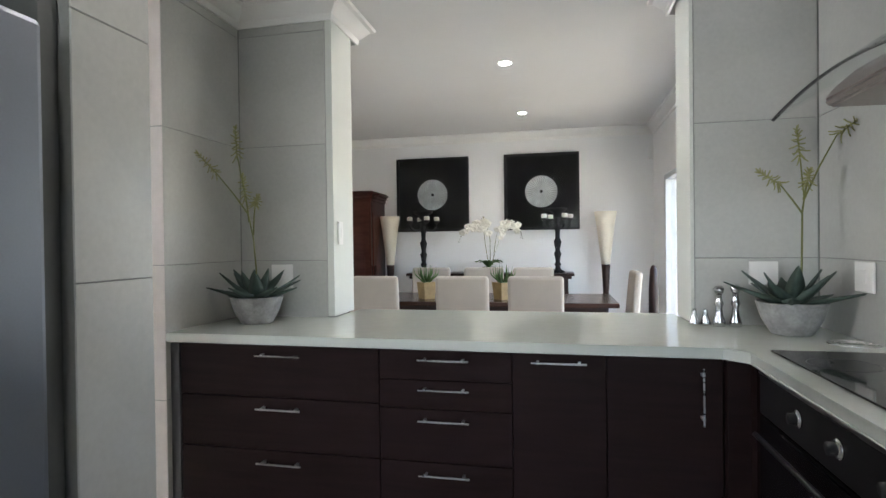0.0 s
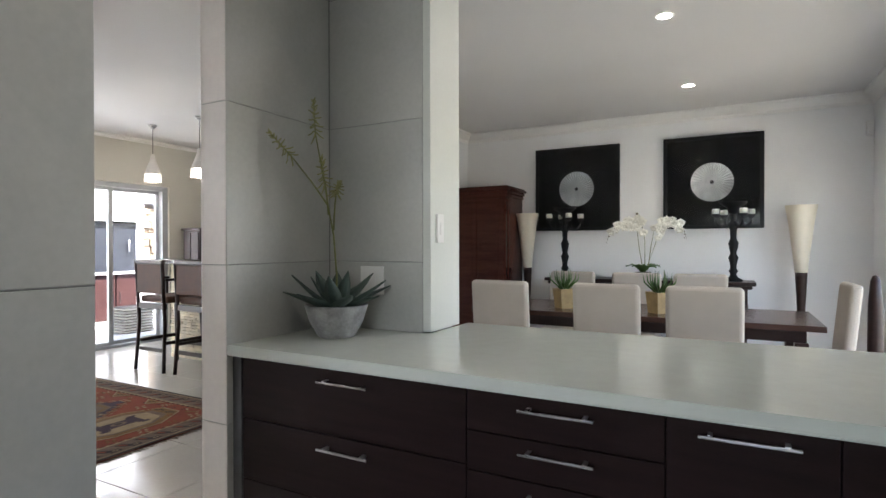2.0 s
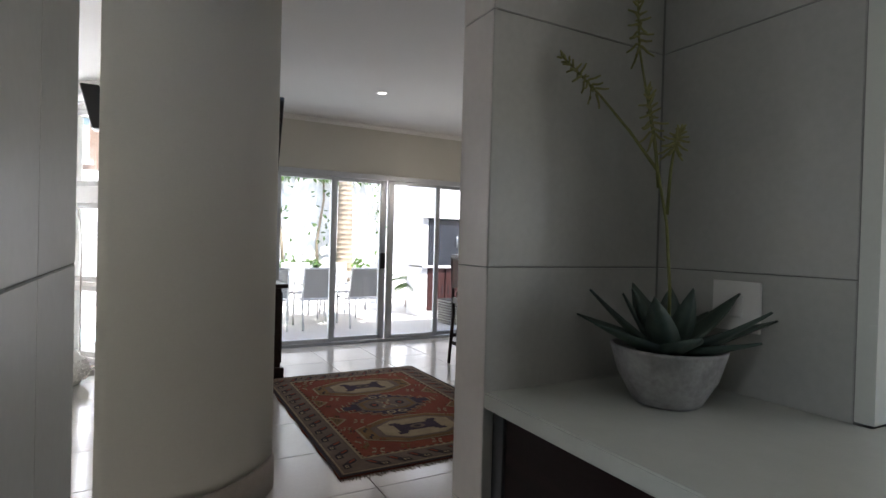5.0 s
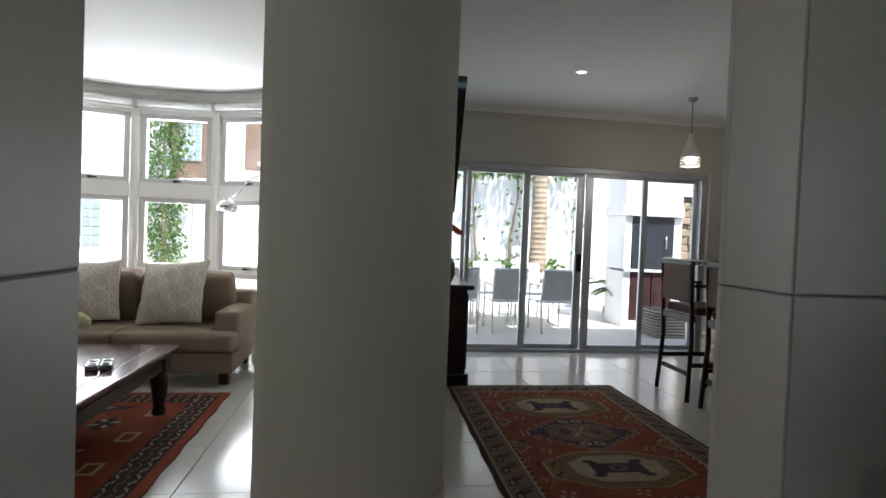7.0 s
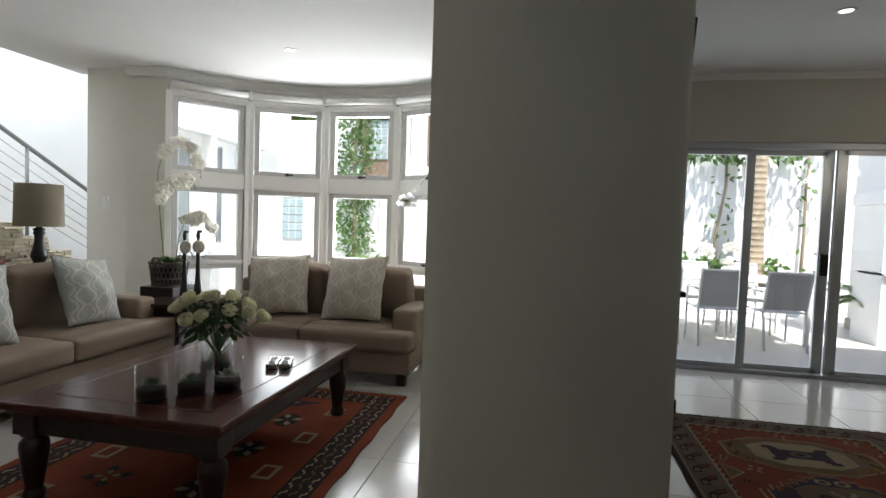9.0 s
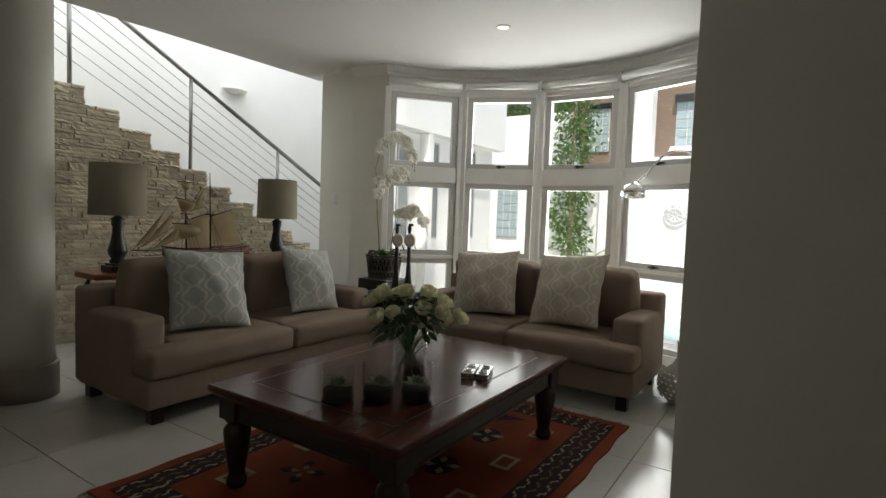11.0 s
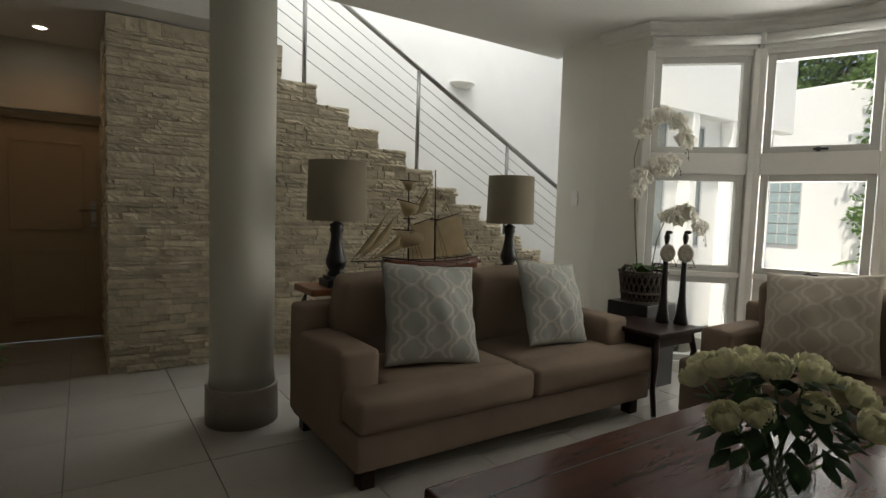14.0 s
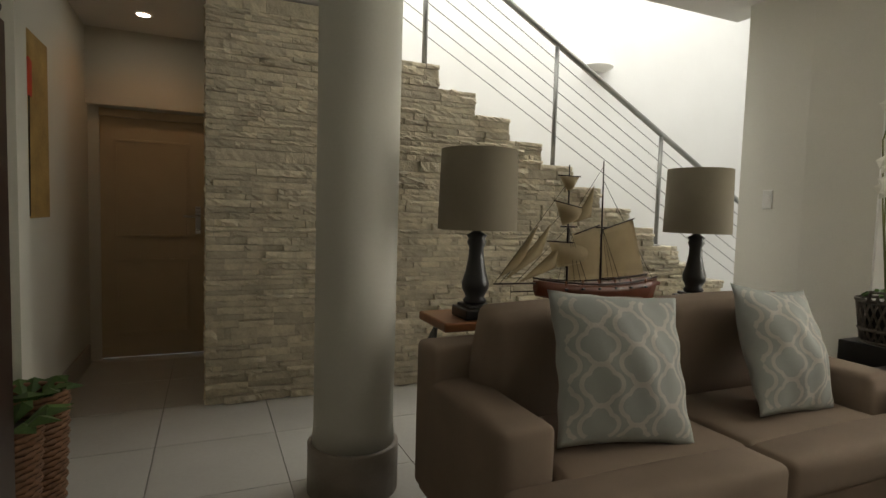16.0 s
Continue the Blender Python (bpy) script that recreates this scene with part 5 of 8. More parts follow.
def bar_stool(x, y, rz):
    s = thing("bar_stool", x, y, 0, rz, "dark wooden bar stool with a brown leather back", "stool", "stools at the breakfast bar")
    LEATHER = bpy.data.materials.get("brown_leather") or mat("brown_leather", (0.085, 0.036, 0.02), 0.6, spec=0.3, vary=0.2, scale=8, bump=0.1)
    part("seat", box(-0.22, 0.22, -0.20, 0.22, 0.70, 0.77, 0.02, seg=3), LEATHER, s)
    bm = box(-0.20, 0.20, -0.255, -0.225, 0.80, 1.12, 0.01)
    part("backrest", bm, LEATHER, s)
    part("top_rail", box(-0.225, 0.225, -0.265, -0.22, 1.10, 1.145, 0.01), DARKWOOD, s)
    part("seat_rail", box(-0.22, 0.22, -0.24, -0.20, 0.64, 0.70, 0.005), DARKWOOD, s)
    for sx in (-1, 1):
        part("leg", tube([(sx * 0.23, -0.25, 0.0), (sx * 0.21, -0.22, 0.5), (sx * 0.21, -0.235, 0.8), (sx * 0.215, -0.25, 1.12)], 0.020, 6), DARKWOOD, s)
        part("leg", tube([(sx * 0.23, 0.23, 0.0), (sx * 0.205, 0.20, 0.70)], 0.020, 6), DARKWOOD, s)
        part("stretcher", box(sx * 0.22 - 0.012, sx * 0.22 + 0.012, -0.22, 0.21, 0.28, 0.315, 0.003), DARKWOOD, s)
        part("armrest", box(sx * 0.215 - 0.018, sx * 0.215 + 0.018, -0.23, 0.12, 0.93, 0.955, 0.005), DARKWOOD, s)
        part("arm_post", box(sx * 0.215 - 0.012, sx * 0.215 + 0.012, 0.08, 0.11, 0.72, 0.93, 0.003), DARKWOOD, s)
    part("stretcher", box(-0.21, 0.21, 0.20, 0.225, 0.20, 0.24, 0.003), DARKWOOD, s)
    part("stretcher", box(-0.21, 0.21, -0.235, -0.21, 0.20, 0.24, 0.003), DARKWOOD, s)
    return s


st = bar_stool(-6.28, 4.88, 0)
copy_thing(st, pose(-5.675, 4.90, 0, 0, 0, -1))


def pendant(x, y, z, drop):
    p = thing("pendant_lamp", x, y, z, 0, "white ceramic pendant lamp with slotted rings, lit", "lamp", "pendant lamps over the bar")
    p.matrix_basis = pose(x, y, z) @ Matrix.Diagonal((0.95, 0.95, 0.95, 1))
    part("rose", lathe([(0.05, -0.002), (0.05, -0.012), (0.02, -0.05), (0.006, -0.055), (0, -0.055)], 16), STEEL, p)
    part("cord", tube([(0, 0, -0.05), (0, 0, -drop)], 0.004, 6), BLACK, p)
    CERAMIC = bpy.data.materials.get("white_ceramic") or mat("white_ceramic", (0.62, 0.60, 0.56), 0.3, vary=0.06)
    sh = part("shade", lathe([(0.0, -drop + 0.01), (0.022, -drop), (0.026, -drop - 0.05), (0.055, -drop - 0.13), (0.085, -drop - 0.22), (0.092, -drop - 0.24), (0.088, -drop - 0.24), (0.05, -drop - 0.13), (0.0, -drop - 0.01)], 28), CERAMIC, p)
    for k in range(3):
        z0 = -drop - 0.255 - 0.028 * k
        part("ring", lathe([(0.093, z0), (0.096, z0 - 0.012), (0.091, z0 - 0.012), (0.089, z0), (0.093, z0)], 28), CERAMIC, p)
    for k in range(18):
        a = k * math.pi / 9
        part("spoke", box(0.088, 0.095, -0.004, 0.004, -drop - 0.335, -drop - 0.235), CERAMIC, p).matrix_basis = rot(0, 0, k * 20)
    part("bulb", lathe([(0, -drop - 0.31), (0.05, -drop - 0.29), (0.068, -drop - 0.26), (0.05, -drop - 0.235), (0, -drop - 0.23)], 16), LIGHT_LOW, p, "glowing bulb")
    lamp("pendant_lamp_light", "POINT", pose(x, y, z - 0.74), 1.5, (1, 0.9, 0.75), radius=0.05)


pendant(-6.93, 5.11, HIGH, 0.37)
pendant(-6.09, 5.09, HIGH, 0.37)

backbar = thing("back_counter", -6.9, 6.5, 0, 0, "low dark counter against the back wall", "counter")
part("body", box(-0.9, 2.2, -0.48, 0.24, 0, 0.95, 0.004), DARKWOOD, backbar)
for x, y in ((-7.55, 6.22), (-7.03, 6.42)):
    h = thing("glazed_hutch", x, y, 0.95, 0, "small dark wooden glazed hutch on the counter", "cabinet", "hutches behind the bar")
    part("body", box(-0.17, 0.17, -0.14, 0.2, 0, 0.55, 0.004), DARKWOOD, h)
    part("cornice", box(-0.195, 0.195, -0.165, 0.21, 0.55, 0.585, 0.008), DARKWOOD, h)
    for sx in (-1, 1):
        part("door", box(sx * 0.08 - 0.07, sx * 0.08 + 0.07, -0.155, -0.14, 0.03, 0.52, 0.003), DARKWOOD, h)
tv = thing("television", -5.42, 2.475, 1.76, 0, "flat black television on the wall, switched off", "television")
bm = box(-0.55, 0.55, -0.03, 0.03, -0.36, 0.36, 0.006)
for v in bm.verts:
    v.co.y += 0.06 * v.co.z
part("panel", bm, BLACK_GLASS, tv)
part("bracket", box(-0.1, 0.1, -0.075, -0.02, -0.08, 0.08, 0.004), BLACK, tv)
tv2 = thing("wall_speaker", -5.45, 1.53, 2.03, 0, "black wall speaker on a bracket beside the bay", "speaker")
bm = box(-0.07, 0.07, -0.05, 0.05, -0.13, 0.13, 0.008)
for v in bm.verts:
    v.co.y -= 0.25 * v.co.z
part("case", bm, BLACK, tv2)
part("bracket", box(-0.015, 0.015, 0.03, 0.125, -0.02, 0.02), BLACK, tv2)
con = thing("tv_console", -7.0, 2.64, 0, 0, "dark carved wooden console under the television", "console")
part("body", box(-0.5, 0.45, -0.29, 0.25, 0.09, 0.82, 0.006), DARKWOOD, con)
part("top", box(-0.53, 0.50, -0.305, 0.30, 0.82, 0.86, 0.010), DARKWOOD, con)
part("plinth", box(-0.52, 0.48, -0.30, 0.28, 0.0, 0.10, 0.012), DARKWOOD, con)
for x0, x1 in ((-0.47, -0.04), (0.0, 0.43)):
    part("door", box(x0, x1, 0.25, 0.265, 0.13, 0.78, 0.005), DARKWOOD, con)
vase = thing("flower_vase", -6.72, 2.72, 0.86, 0, "dark vase with a red orchid on the console", "vase")
part("body", lathe([(0, 0), (0.05, 0), (0.085, 0.08), (0.08, 0.17), (0.04, 0.23), (0.035, 0.26), (0, 0.255)], 20), BLACK, vase)
part("stem", tube([(0, 0, 0.25), (0.02, 0.0, 0.42), (0.05, 0.03, 0.52)], 0.004, 6), STALK, vase)
bm = bmesh.new()
rnd = random.Random(2)
for k in range(6):
    flower5(bm, Vector((0.02 + 0.02 * k, 0.02 * k - 0.02, 0.52 - 0.015 * k)), 0.04, Vector((1, rnd.uniform(-0.5, 0.5), 0.2)).normalized(), rnd)
part("blossom", bm, mat("red_petal", (0.45, 0.03, 0.015), 0.5, vary=0.15), vase, "red orchid flowers")

# ---- living room ----
column = thing("column", -4.385, -2.17, 0, 0, "smooth round white column with a tiled base", "column")
tagged(column, kind="structure")
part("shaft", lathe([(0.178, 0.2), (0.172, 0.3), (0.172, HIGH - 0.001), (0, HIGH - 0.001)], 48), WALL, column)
part("base_ring", lathe([(0, 0), (0.196, 0), (0.196, 0.205), (0.19, 0.212), (0.17, 0.212), (0.17, 0.0)], 24), SKIRT, column, "taupe tiled base ring")


def soft_box(x0, x1, y0, y1, z0, z1, bev=0.04, puff=0.02):
    """An upholstered block: rounded edges, faces slightly swollen."""
    bm = box(x0, x1, y0, y1, z0, z1)
    bmesh.ops.subdivide_edges(bm, edges=bm.edges[:], cuts=9, use_grid_fill=True)
    c = Vector(((x0 + x1) / 2, (y0 + y1) / 2, (z0 + z1) / 2))
    h = Vector(((x1 - x0) / 2, (y1 - y0) / 2, (z1 - z0) / 2))
    for v in bm.verts:
        d = v.co - c
        for i in range(3):
            # the outer loops lie close to the edges, which keeps the faces flat
            e, m = min(0.5, bev / h[i]), abs(d[i]) / h[i]
            m = m / 0.6 * (1 - e) if m <= 0.6 else 1 - e * (1 - m) / 0.4
            d[i] = math.copysign(m * h[i], d[i])
        n = [d[i] / h[i] for i in range(3)]
        for i in range(3):
            j, k = (i + 1) % 3, (i + 2) % 3
            if abs(n[i]) > 0.999:
                d[i] += math.copysign(puff * (1 - n[j] ** 2) * (1 - n[k] ** 2), n[i])
        q = Vector([max(-(h[i] - bev), min(h[i] - bev, d[i])) for i in range(3)])
        r = d - q
        if sum(1 for i in range(3) if abs(r[i]) > 1e-5) > 1:
            r = r.normalized() * min(r.length, bev)
        v.co = c + q + r
    for f in bm.faces:
        f.smooth = True
    return bm


def sofa(x, y, rz, label, L=0.985):
    """A two-seat sofa, back towards local -y, 2 L long, with T-shaped seat cushions."""
    s = thing("sofa", x, y, 0, rz, label, "sofa", "pair of taupe sofas")
    A = 0.20
    part("base", soft_box(-L, L, -0.40, 0.42, 0.10, 0.265, 0.015, 0.004), SOFA, s)
    part("back_frame", soft_box(-L, L, -0.46, -0.26, 0.10, 0.70, 0.03, 0.006), SOFA, s)
    for sx in (-1, 1):
        x0, x1 = sorted((sx * L, sx * (L - A)))
        part("arm", soft_box(x0, x1, -0.45, 0.24, 0.10, 0.575, 0.03, 0.008), SOFA, s)
        w0, w1 = sorted((sx * 0.006, sx * (L - A - 0.005)))
        bm = soft_box(w0, w1, -0.28, 0.30, 0.265, 0.425, 0.03, 0.016)
        e0, e1 = sorted((sx * 0.006, sx * L))
        merge(bm, soft_box(e0, e1, 0.245, 0.45, 0.268, 0.418, 0.03, 0.010))
        part("seat_cushion", bm, SOFA, s)
        bm = soft_box(w0 - (0.05 if sx < 0 else -0.01), w1 + (0.05 if sx > 0 else -0.01), -0.09, 0.09, -0.24, 0.208, 0.04, 0.02)
        bmesh.ops.transform(bm, matrix=rot(-12, 0, 0, (0, -0.20, 0.655)), verts=bm.verts[:])
        part("back_cushion", bm, SOFA, s)
        for sy in (-0.38, 0.34):
            part("foot", box(sx * (L - 0.08) - 0.035, sx * (L - 0.08) + 0.035, sy - 0.035, sy + 0.035, 0, 0.10, 0.004), DARKWOOD, s, "dark block foot")
    return s


sofa(-5.56, -1.47, 0, "two-seat taupe linen sofa in front of the console table")
sofa(-6.93, 0.08, -90, "two-seat taupe linen sofa standing in the window bay", 0.915)

PILLOW = mat("trellis_cushion_cloth", (0.37, 0.385, 0.36), 0.9, vary=0.06, fine=400, bump=0.15, spec=0.2)
TRELLIS = mat("trellis_pattern_thread", (0.52, 0.50, 0.45), 0.9, vary=0.05, fine=400, bump=0.15, spec=0.2)
PILLOW_W = mat("pale_cushion_cloth", (0.50, 0.45, 0.38), 0.9, vary=0.06, fine=400, bump=0.15, spec=0.2)
PILLOW_T = mat("pale_cushion_thread", (0.60, 0.56, 0.49), 0.9, vary=0.05, fine=400, bump=0.15, spec=0.2)


def pillow_height(u, v):
    """Half thickness of a square cushion at u, v in -1..1."""
    return 0.114 * (max(0, 1 - abs(u) ** 2) * max(0, 1 - abs(v) ** 2)) ** 0.72


def pillow(x, y, z, rx, rz, size, mats, label, seed):
    """A scatter cushion, standing on one edge, facing local -y, with a stitched trellis of quatrefoil rings."""
    p = new("scatter_cushion")
    p.matrix_basis = pose(x, y, z, 0, 0, rz) @ pose(0, 0, 0.015, rx, 0, 0) @ pose(0, 0, 0, 0, (-5, 4, 6, -5)[seed % 4], 0)
    tagged(p, label, "cushion", "scatter cushions on the sofas")
    h, N = size / 2, 28
    rnd = random.Random(seed)

    def place(u, v, side, lift=0.0):
        pin = 1 - (0.062 + 0.02 * math.sin(seed * 1.7 + u)) * (1 - v * v) * abs(u) ** 2
        pin2 = 1 - (0.062 + 0.02 * math.cos(seed * 2.3 + v)) * (1 - u * u) * abs(v) ** 2
        crease = -0.013 * math.exp(-((u * 0.8 + v * 0.5 - 0.55) / 0.10) ** 2) - 0.012 * math.exp(-((u * 0.7 - v * 0.6 + 0.62) / 0.09) ** 2)
        wob = crease + 0.012 * math.sin(3.1 * u + 2.3 * v + seed) + 0.009 * math.sin(7 * v - 3 * u + seed * 2) + 0.005 * math.sin(13 * u + 5 * v + seed)
        ripple = 0.008 * math.sin(11 * v + seed) * abs(u) ** 5 * (1 - v * v) + 0.008 * math.sin(12 * u + seed * 3) * abs(v) ** 5 * (1 - u * u)
        return Vector((h * u * pin, ripple + side * (pillow_height(u, v) + lift + wob * (1 - max(abs(u), abs(v)))), h * (1 + v * pin2)))

    bm = bmesh.new()
    for side in (-1, 1):
        g = [[bm.verts.new(place(-1 + 2 * i / N, -1 + 2 * j / N, side)) for j in range(N + 1)] for i in range(N + 1)]
        for i in range(N):
            for j in range(N):
                q = (g[i][j], g[i + 1][j], g[i + 1][j + 1], g[i][j + 1])
                f = bm.faces.new(q if side < 0 else q[::-1])
                f.smooth = True
    bmesh.ops.remove_doubles(bm, verts=bm.verts[:], dist=0.0005)
    part("cover", bm, mats[0], p)
    bm = bmesh.new()
    pitch = 0.50
    for i in range(-3, 4):
        for j in range(-3, 4):
            cu, cv = i * pitch, j * pitch + (pitch / 2 if i % 2 else 0)
            ring = []
            for k in range(33):
                a = 2 * math.pi * k / 32
                r = 0.232 * (0.86 + 0.24 * abs(math.cos(2 * a)))
                ring.append((cu + r * math.cos(a), cv + r * math.sin(a), a))
            for (u0, v0, a0), (u1, v1, a1) in zip(ring, ring[1:]):
                if max(abs(u0), abs(v0), abs(u1), abs(v1)) > 0.93:
                    continue
                w = 0.030
                q = [place(u0 + w * math.cos(a0), v0 + w * math.sin(a0), -1, 0.0015), place(u1 + w * math.cos(a1), v1 + w * math.sin(a1), -1, 0.0015), place(u1 - w * math.cos(a1), v1 - w * math.sin(a1), -1, 0.0015), place(u0 - w * math.cos(a0), v0 - w * math.sin(a0), -1, 0.0015)]
                bm.faces.new([bm.verts.new(c) for c in q][::-1])
    tagged(part("trellis_pattern", bm, mats[1], p), kind="stuff")
    return p


grey = (PILLOW, TRELLIS)
pale = (PILLOW_W, PILLOW_T)
pillow(-5.10, -1.28, 0.42, -21, 172, 0.53, grey, "pale grey trellis patterned scatter cushion on the sofa", 1)
pillow(-6.0, -1.29, 0.42, -21, 186, 0.53, grey, "pale grey trellis patterned scatter cushion on the sofa", 2)
pillow(-6.80, -0.26, 0.425, -22, 98, 0.54, pale, "cream trellis patterned scatter cushion on the bay sofa", 3)
pillow(-6.79, 0.40, 0.425, -24, 80, 0.57, pale, "cream trellis patterned scatter cushion on the bay sofa", 4)

# coffee table: x -5.92..-4.39, y -0.21..0.78
ct = thing("coffee_table", -5.16, 0.262, 0, 0, "large dark mahogany coffee table with turned legs on the rug", "coffee table")
W, D = 0.755, 0.52
part("frame_top", box(-W, W, -D, D, 0.425, 0.46, 0.010, seg=3), REDWOOD, ct)
part("inset_panel", box(-W + 0.14, W - 0.14, -D + 0.13, D - 0.13, 0.459, 0.4625, 0.001), REDWOOD, ct)
bm = bmesh.new()
for q in ((-W + 0.132, W - 0.132, -D + 0.122, -D + 0.128), (-W + 0.132, W - 0.132, D - 0.128, D - 0.122), (-W + 0.132, -W + 0.138, -D + 0.128, D - 0.128), (W - 0.138, W - 0.132, -D + 0.128, D - 0.128)):
    box(*q, 0.4595, 0.461, 0, bm)
part("inlay_line", bm, BLACK, ct, "dark inlaid line")
part("moulding", box(-W + 0.02, W - 0.02, -D + 0.02, D - 0.02, 0.405, 0.425, 0.006), REDWOOD, ct)
for q in ((-W + 0.06, W - 0.06, -D + 0.055, -D + 0.08), (-W + 0.06, W - 0.06, D - 0.08, D - 0.055), (-W + 0.055, -W + 0.08, -D + 0.08, D - 0.08), (W - 0.08, W - 0.055, -D + 0.08, D - 0.08)):
    part("apron", box(*q, 0.315, 0.405, 0.003), DARKWOOD, ct)
    part("bead", box(q[0] - 0.006, q[1] + 0.006, q[2] - 0.006, q[3] + 0.006, 0.315, 0.328, 0.004), DARKWOOD, ct)
for sx in (-1, 1):
    for sy in (-1, 1):
        bm = lathe([(0, 0.011), (0.038, 0.011), (0.044, 0.022), (0.044, 0.045), (0.036, 0.06), (0.034, 0.07), (0.041, 0.11), (0.052, 0.19), (0.058, 0.245), (0.056, 0.268), (0.042, 0.285), (0.040, 0.293), (0.052, 0.303), (0.052, 0.315)], 20, centre=(sx * (W - 0.09), sy * (D - 0.09), 0))
        box(sx * (W - 0.09) - 0.054, sx * (W - 0.09) + 0.054, sy * (D - 0.09) - 0.054, sy * (D - 0.09) + 0.054, 0.31, 0.42, 0.004, bm)
        part("leg", bm, DARKWOOD, ct)

# roses in a glass vase
rv = thing("vase_of_roses", -5.05, 0.335, 0.4625, 0, "clear glass vase of cream roses on the coffee table", "vase")
part("vase", lathe([(0, 0), (0.078, 0), (0.08, 0.004), (0.08, 0.22), (0.075, 0.22), (0.075, 0.014), (0, 0.012)], 32), pane_glass("vase_glass", 0.05, 0.9), rv)
part("water", lathe([(0, 0.0125), (0.0745, 0.0145), (0.0745, 0.12), (0, 0.12)], 28), pane_glass("vase_water", 0.012, 0.4), rv)
rnd = random.Random(11)
def rose_bloom(bm, centre, turn, R, seed):
    """A full rose: rings of cupped petals with rolled, wavy rims, closing towards the heart."""
    q = random.Random(seed)
    base = bm.verts.new(centre + turn @ Vector((0, 0, -R)))
    for ring, (count, size, rim) in enumerate(((7, 1.0, 1.25), (7, 0.94, 1.0), (6, 0.86, 0.82), (6, 0.75, 0.66), (5, 0.62, 0.52), (4, 0.46, 0.40), (3, 0.30, 0.30))):
        for c in range(count):
            mid = 2 * math.pi * (c + 0.5 * (ring % 2)) / count + q.uniform(-0.12, 0.12)
            span = 2.3 * math.pi / count / 2
            wave, lift = q.uniform(0, 6.28), q.uniform(-0.08, 0.08)
            rows = []
            for i in range(7):
                u = -1 + i / 3
                row = []
                for j in range(1, 6):
                    v = j / 5
                    end = rim + lift + 0.34 * u * u + 0.10 * math.sin(5 * u + wave)
                    th = 2.7 + (end - 2.7) * v
                    az = mid + span * u * (0.45 + 0.55 * math.sin(math.pi * min(1, 0.25 + 0.6 * v)))
                    rad = R * size * (1 + 0.05 * u * (1 if c % 2 else -1) + (0.17 if ring < 3 else 0.08) * v ** 6 + 0.05 * math.sin(7 * u + wave) * v ** 2)
                    row.append(bm.verts.new(centre + turn @ Vector((rad * math.sin(th) * math.cos(az), rad * math.sin(th) * math.sin(az), rad * math.cos(th) * 0.95))))
                rows.append(row)
            for p0, p1 in zip(rows, rows[1:]):
                bm.faces.new((base, p1[0], p0[0])).smooth = True
                for j in range(4):
                    bm.faces.new((p0[j], p1[j], p1[j + 1], p0[j + 1])).smooth = True
    return bm


for k in range(16):
    a, r = k * 2.4 + rnd.uniform(-0.3, 0.3), 0.24 * math.sqrt((k + 0.6) / 16)
    top = Vector((r * math.cos(a), r * math.sin(a), 0.425 - 0.42 * r + rnd.uniform(-0.045, 0.03)))
    foot = Vector((-0.055 * math.cos(a), -0.055 * math.sin(a), 0.02))
    s = part("stem", tube([foot, foot.lerp(top, 0.45) * 1.0 + Vector((0, 0, 0.02)), top], 0.0035, 5), GREEN, rv)
    lean = Vector((math.cos(a), math.sin(a), 0)) * (0.2 + 3.4 * r)
    turn = (Vector((0, 0, 1)) + lean).to_track_quat("Z", "Y").to_matrix()
    part("rose", rose_bloom(bmesh.new(), top, turn, rnd.uniform(0.032, 0.039), k), ROSE, s, "cream rose bloom")
bm = bmesh.new()
for k in range(170):
    a, r, z = rnd.uniform(0, 6.28), rnd.uniform(0.03, 0.17), rnd.uniform(0.22, 0.37)
    c = Vector((r * math.cos(a), r * math.sin(a), z - 0.3 * (r - 0.1)))
    d = Vector((math.cos(a), math.sin(a), rnd.uniform(-0.55, 0.5))).normalized()
    s = d.cross(Vector((0, 0, 1))).normalized()
    L = rnd.uniform(0.04, 0.07)
    n = Vector((0, 0, 0.008))
    rib = [bm.verts.new(c + d * L * q + n * (1 - 3 * q * q)) for q in (0, 0.3, 0.62, 1)]
    for side in (-1, 1):
        rim = [bm.verts.new(c + d * L * q + s * L * w * side + n * (0.4 - 3 * q * q)) for q, w in ((0.3, 0.30), (0.62, 0.27))]
        for q in ((rib[0], rib[1], rim[0]), (rib[1], rib[2], rim[1], rim[0]), (rib[2], rib[3], rim[1])):
            bm.faces.new(q if side > 0 else q[::-1]).smooth = True
tagged(part("leaves", bm, mat("rose_leaf", (0.022, 0.05, 0.018), 0.7, vary=0.3, scale=12, spec=0.2), rv, "dark green rose leaves"), kind="stuff")


SUCCULENT = mat("succulent_leaf", (0.11, 0.14, 0.07), 0.5, vary=0.35, scale=30, tint=(0.15, 0.165, 0.10))


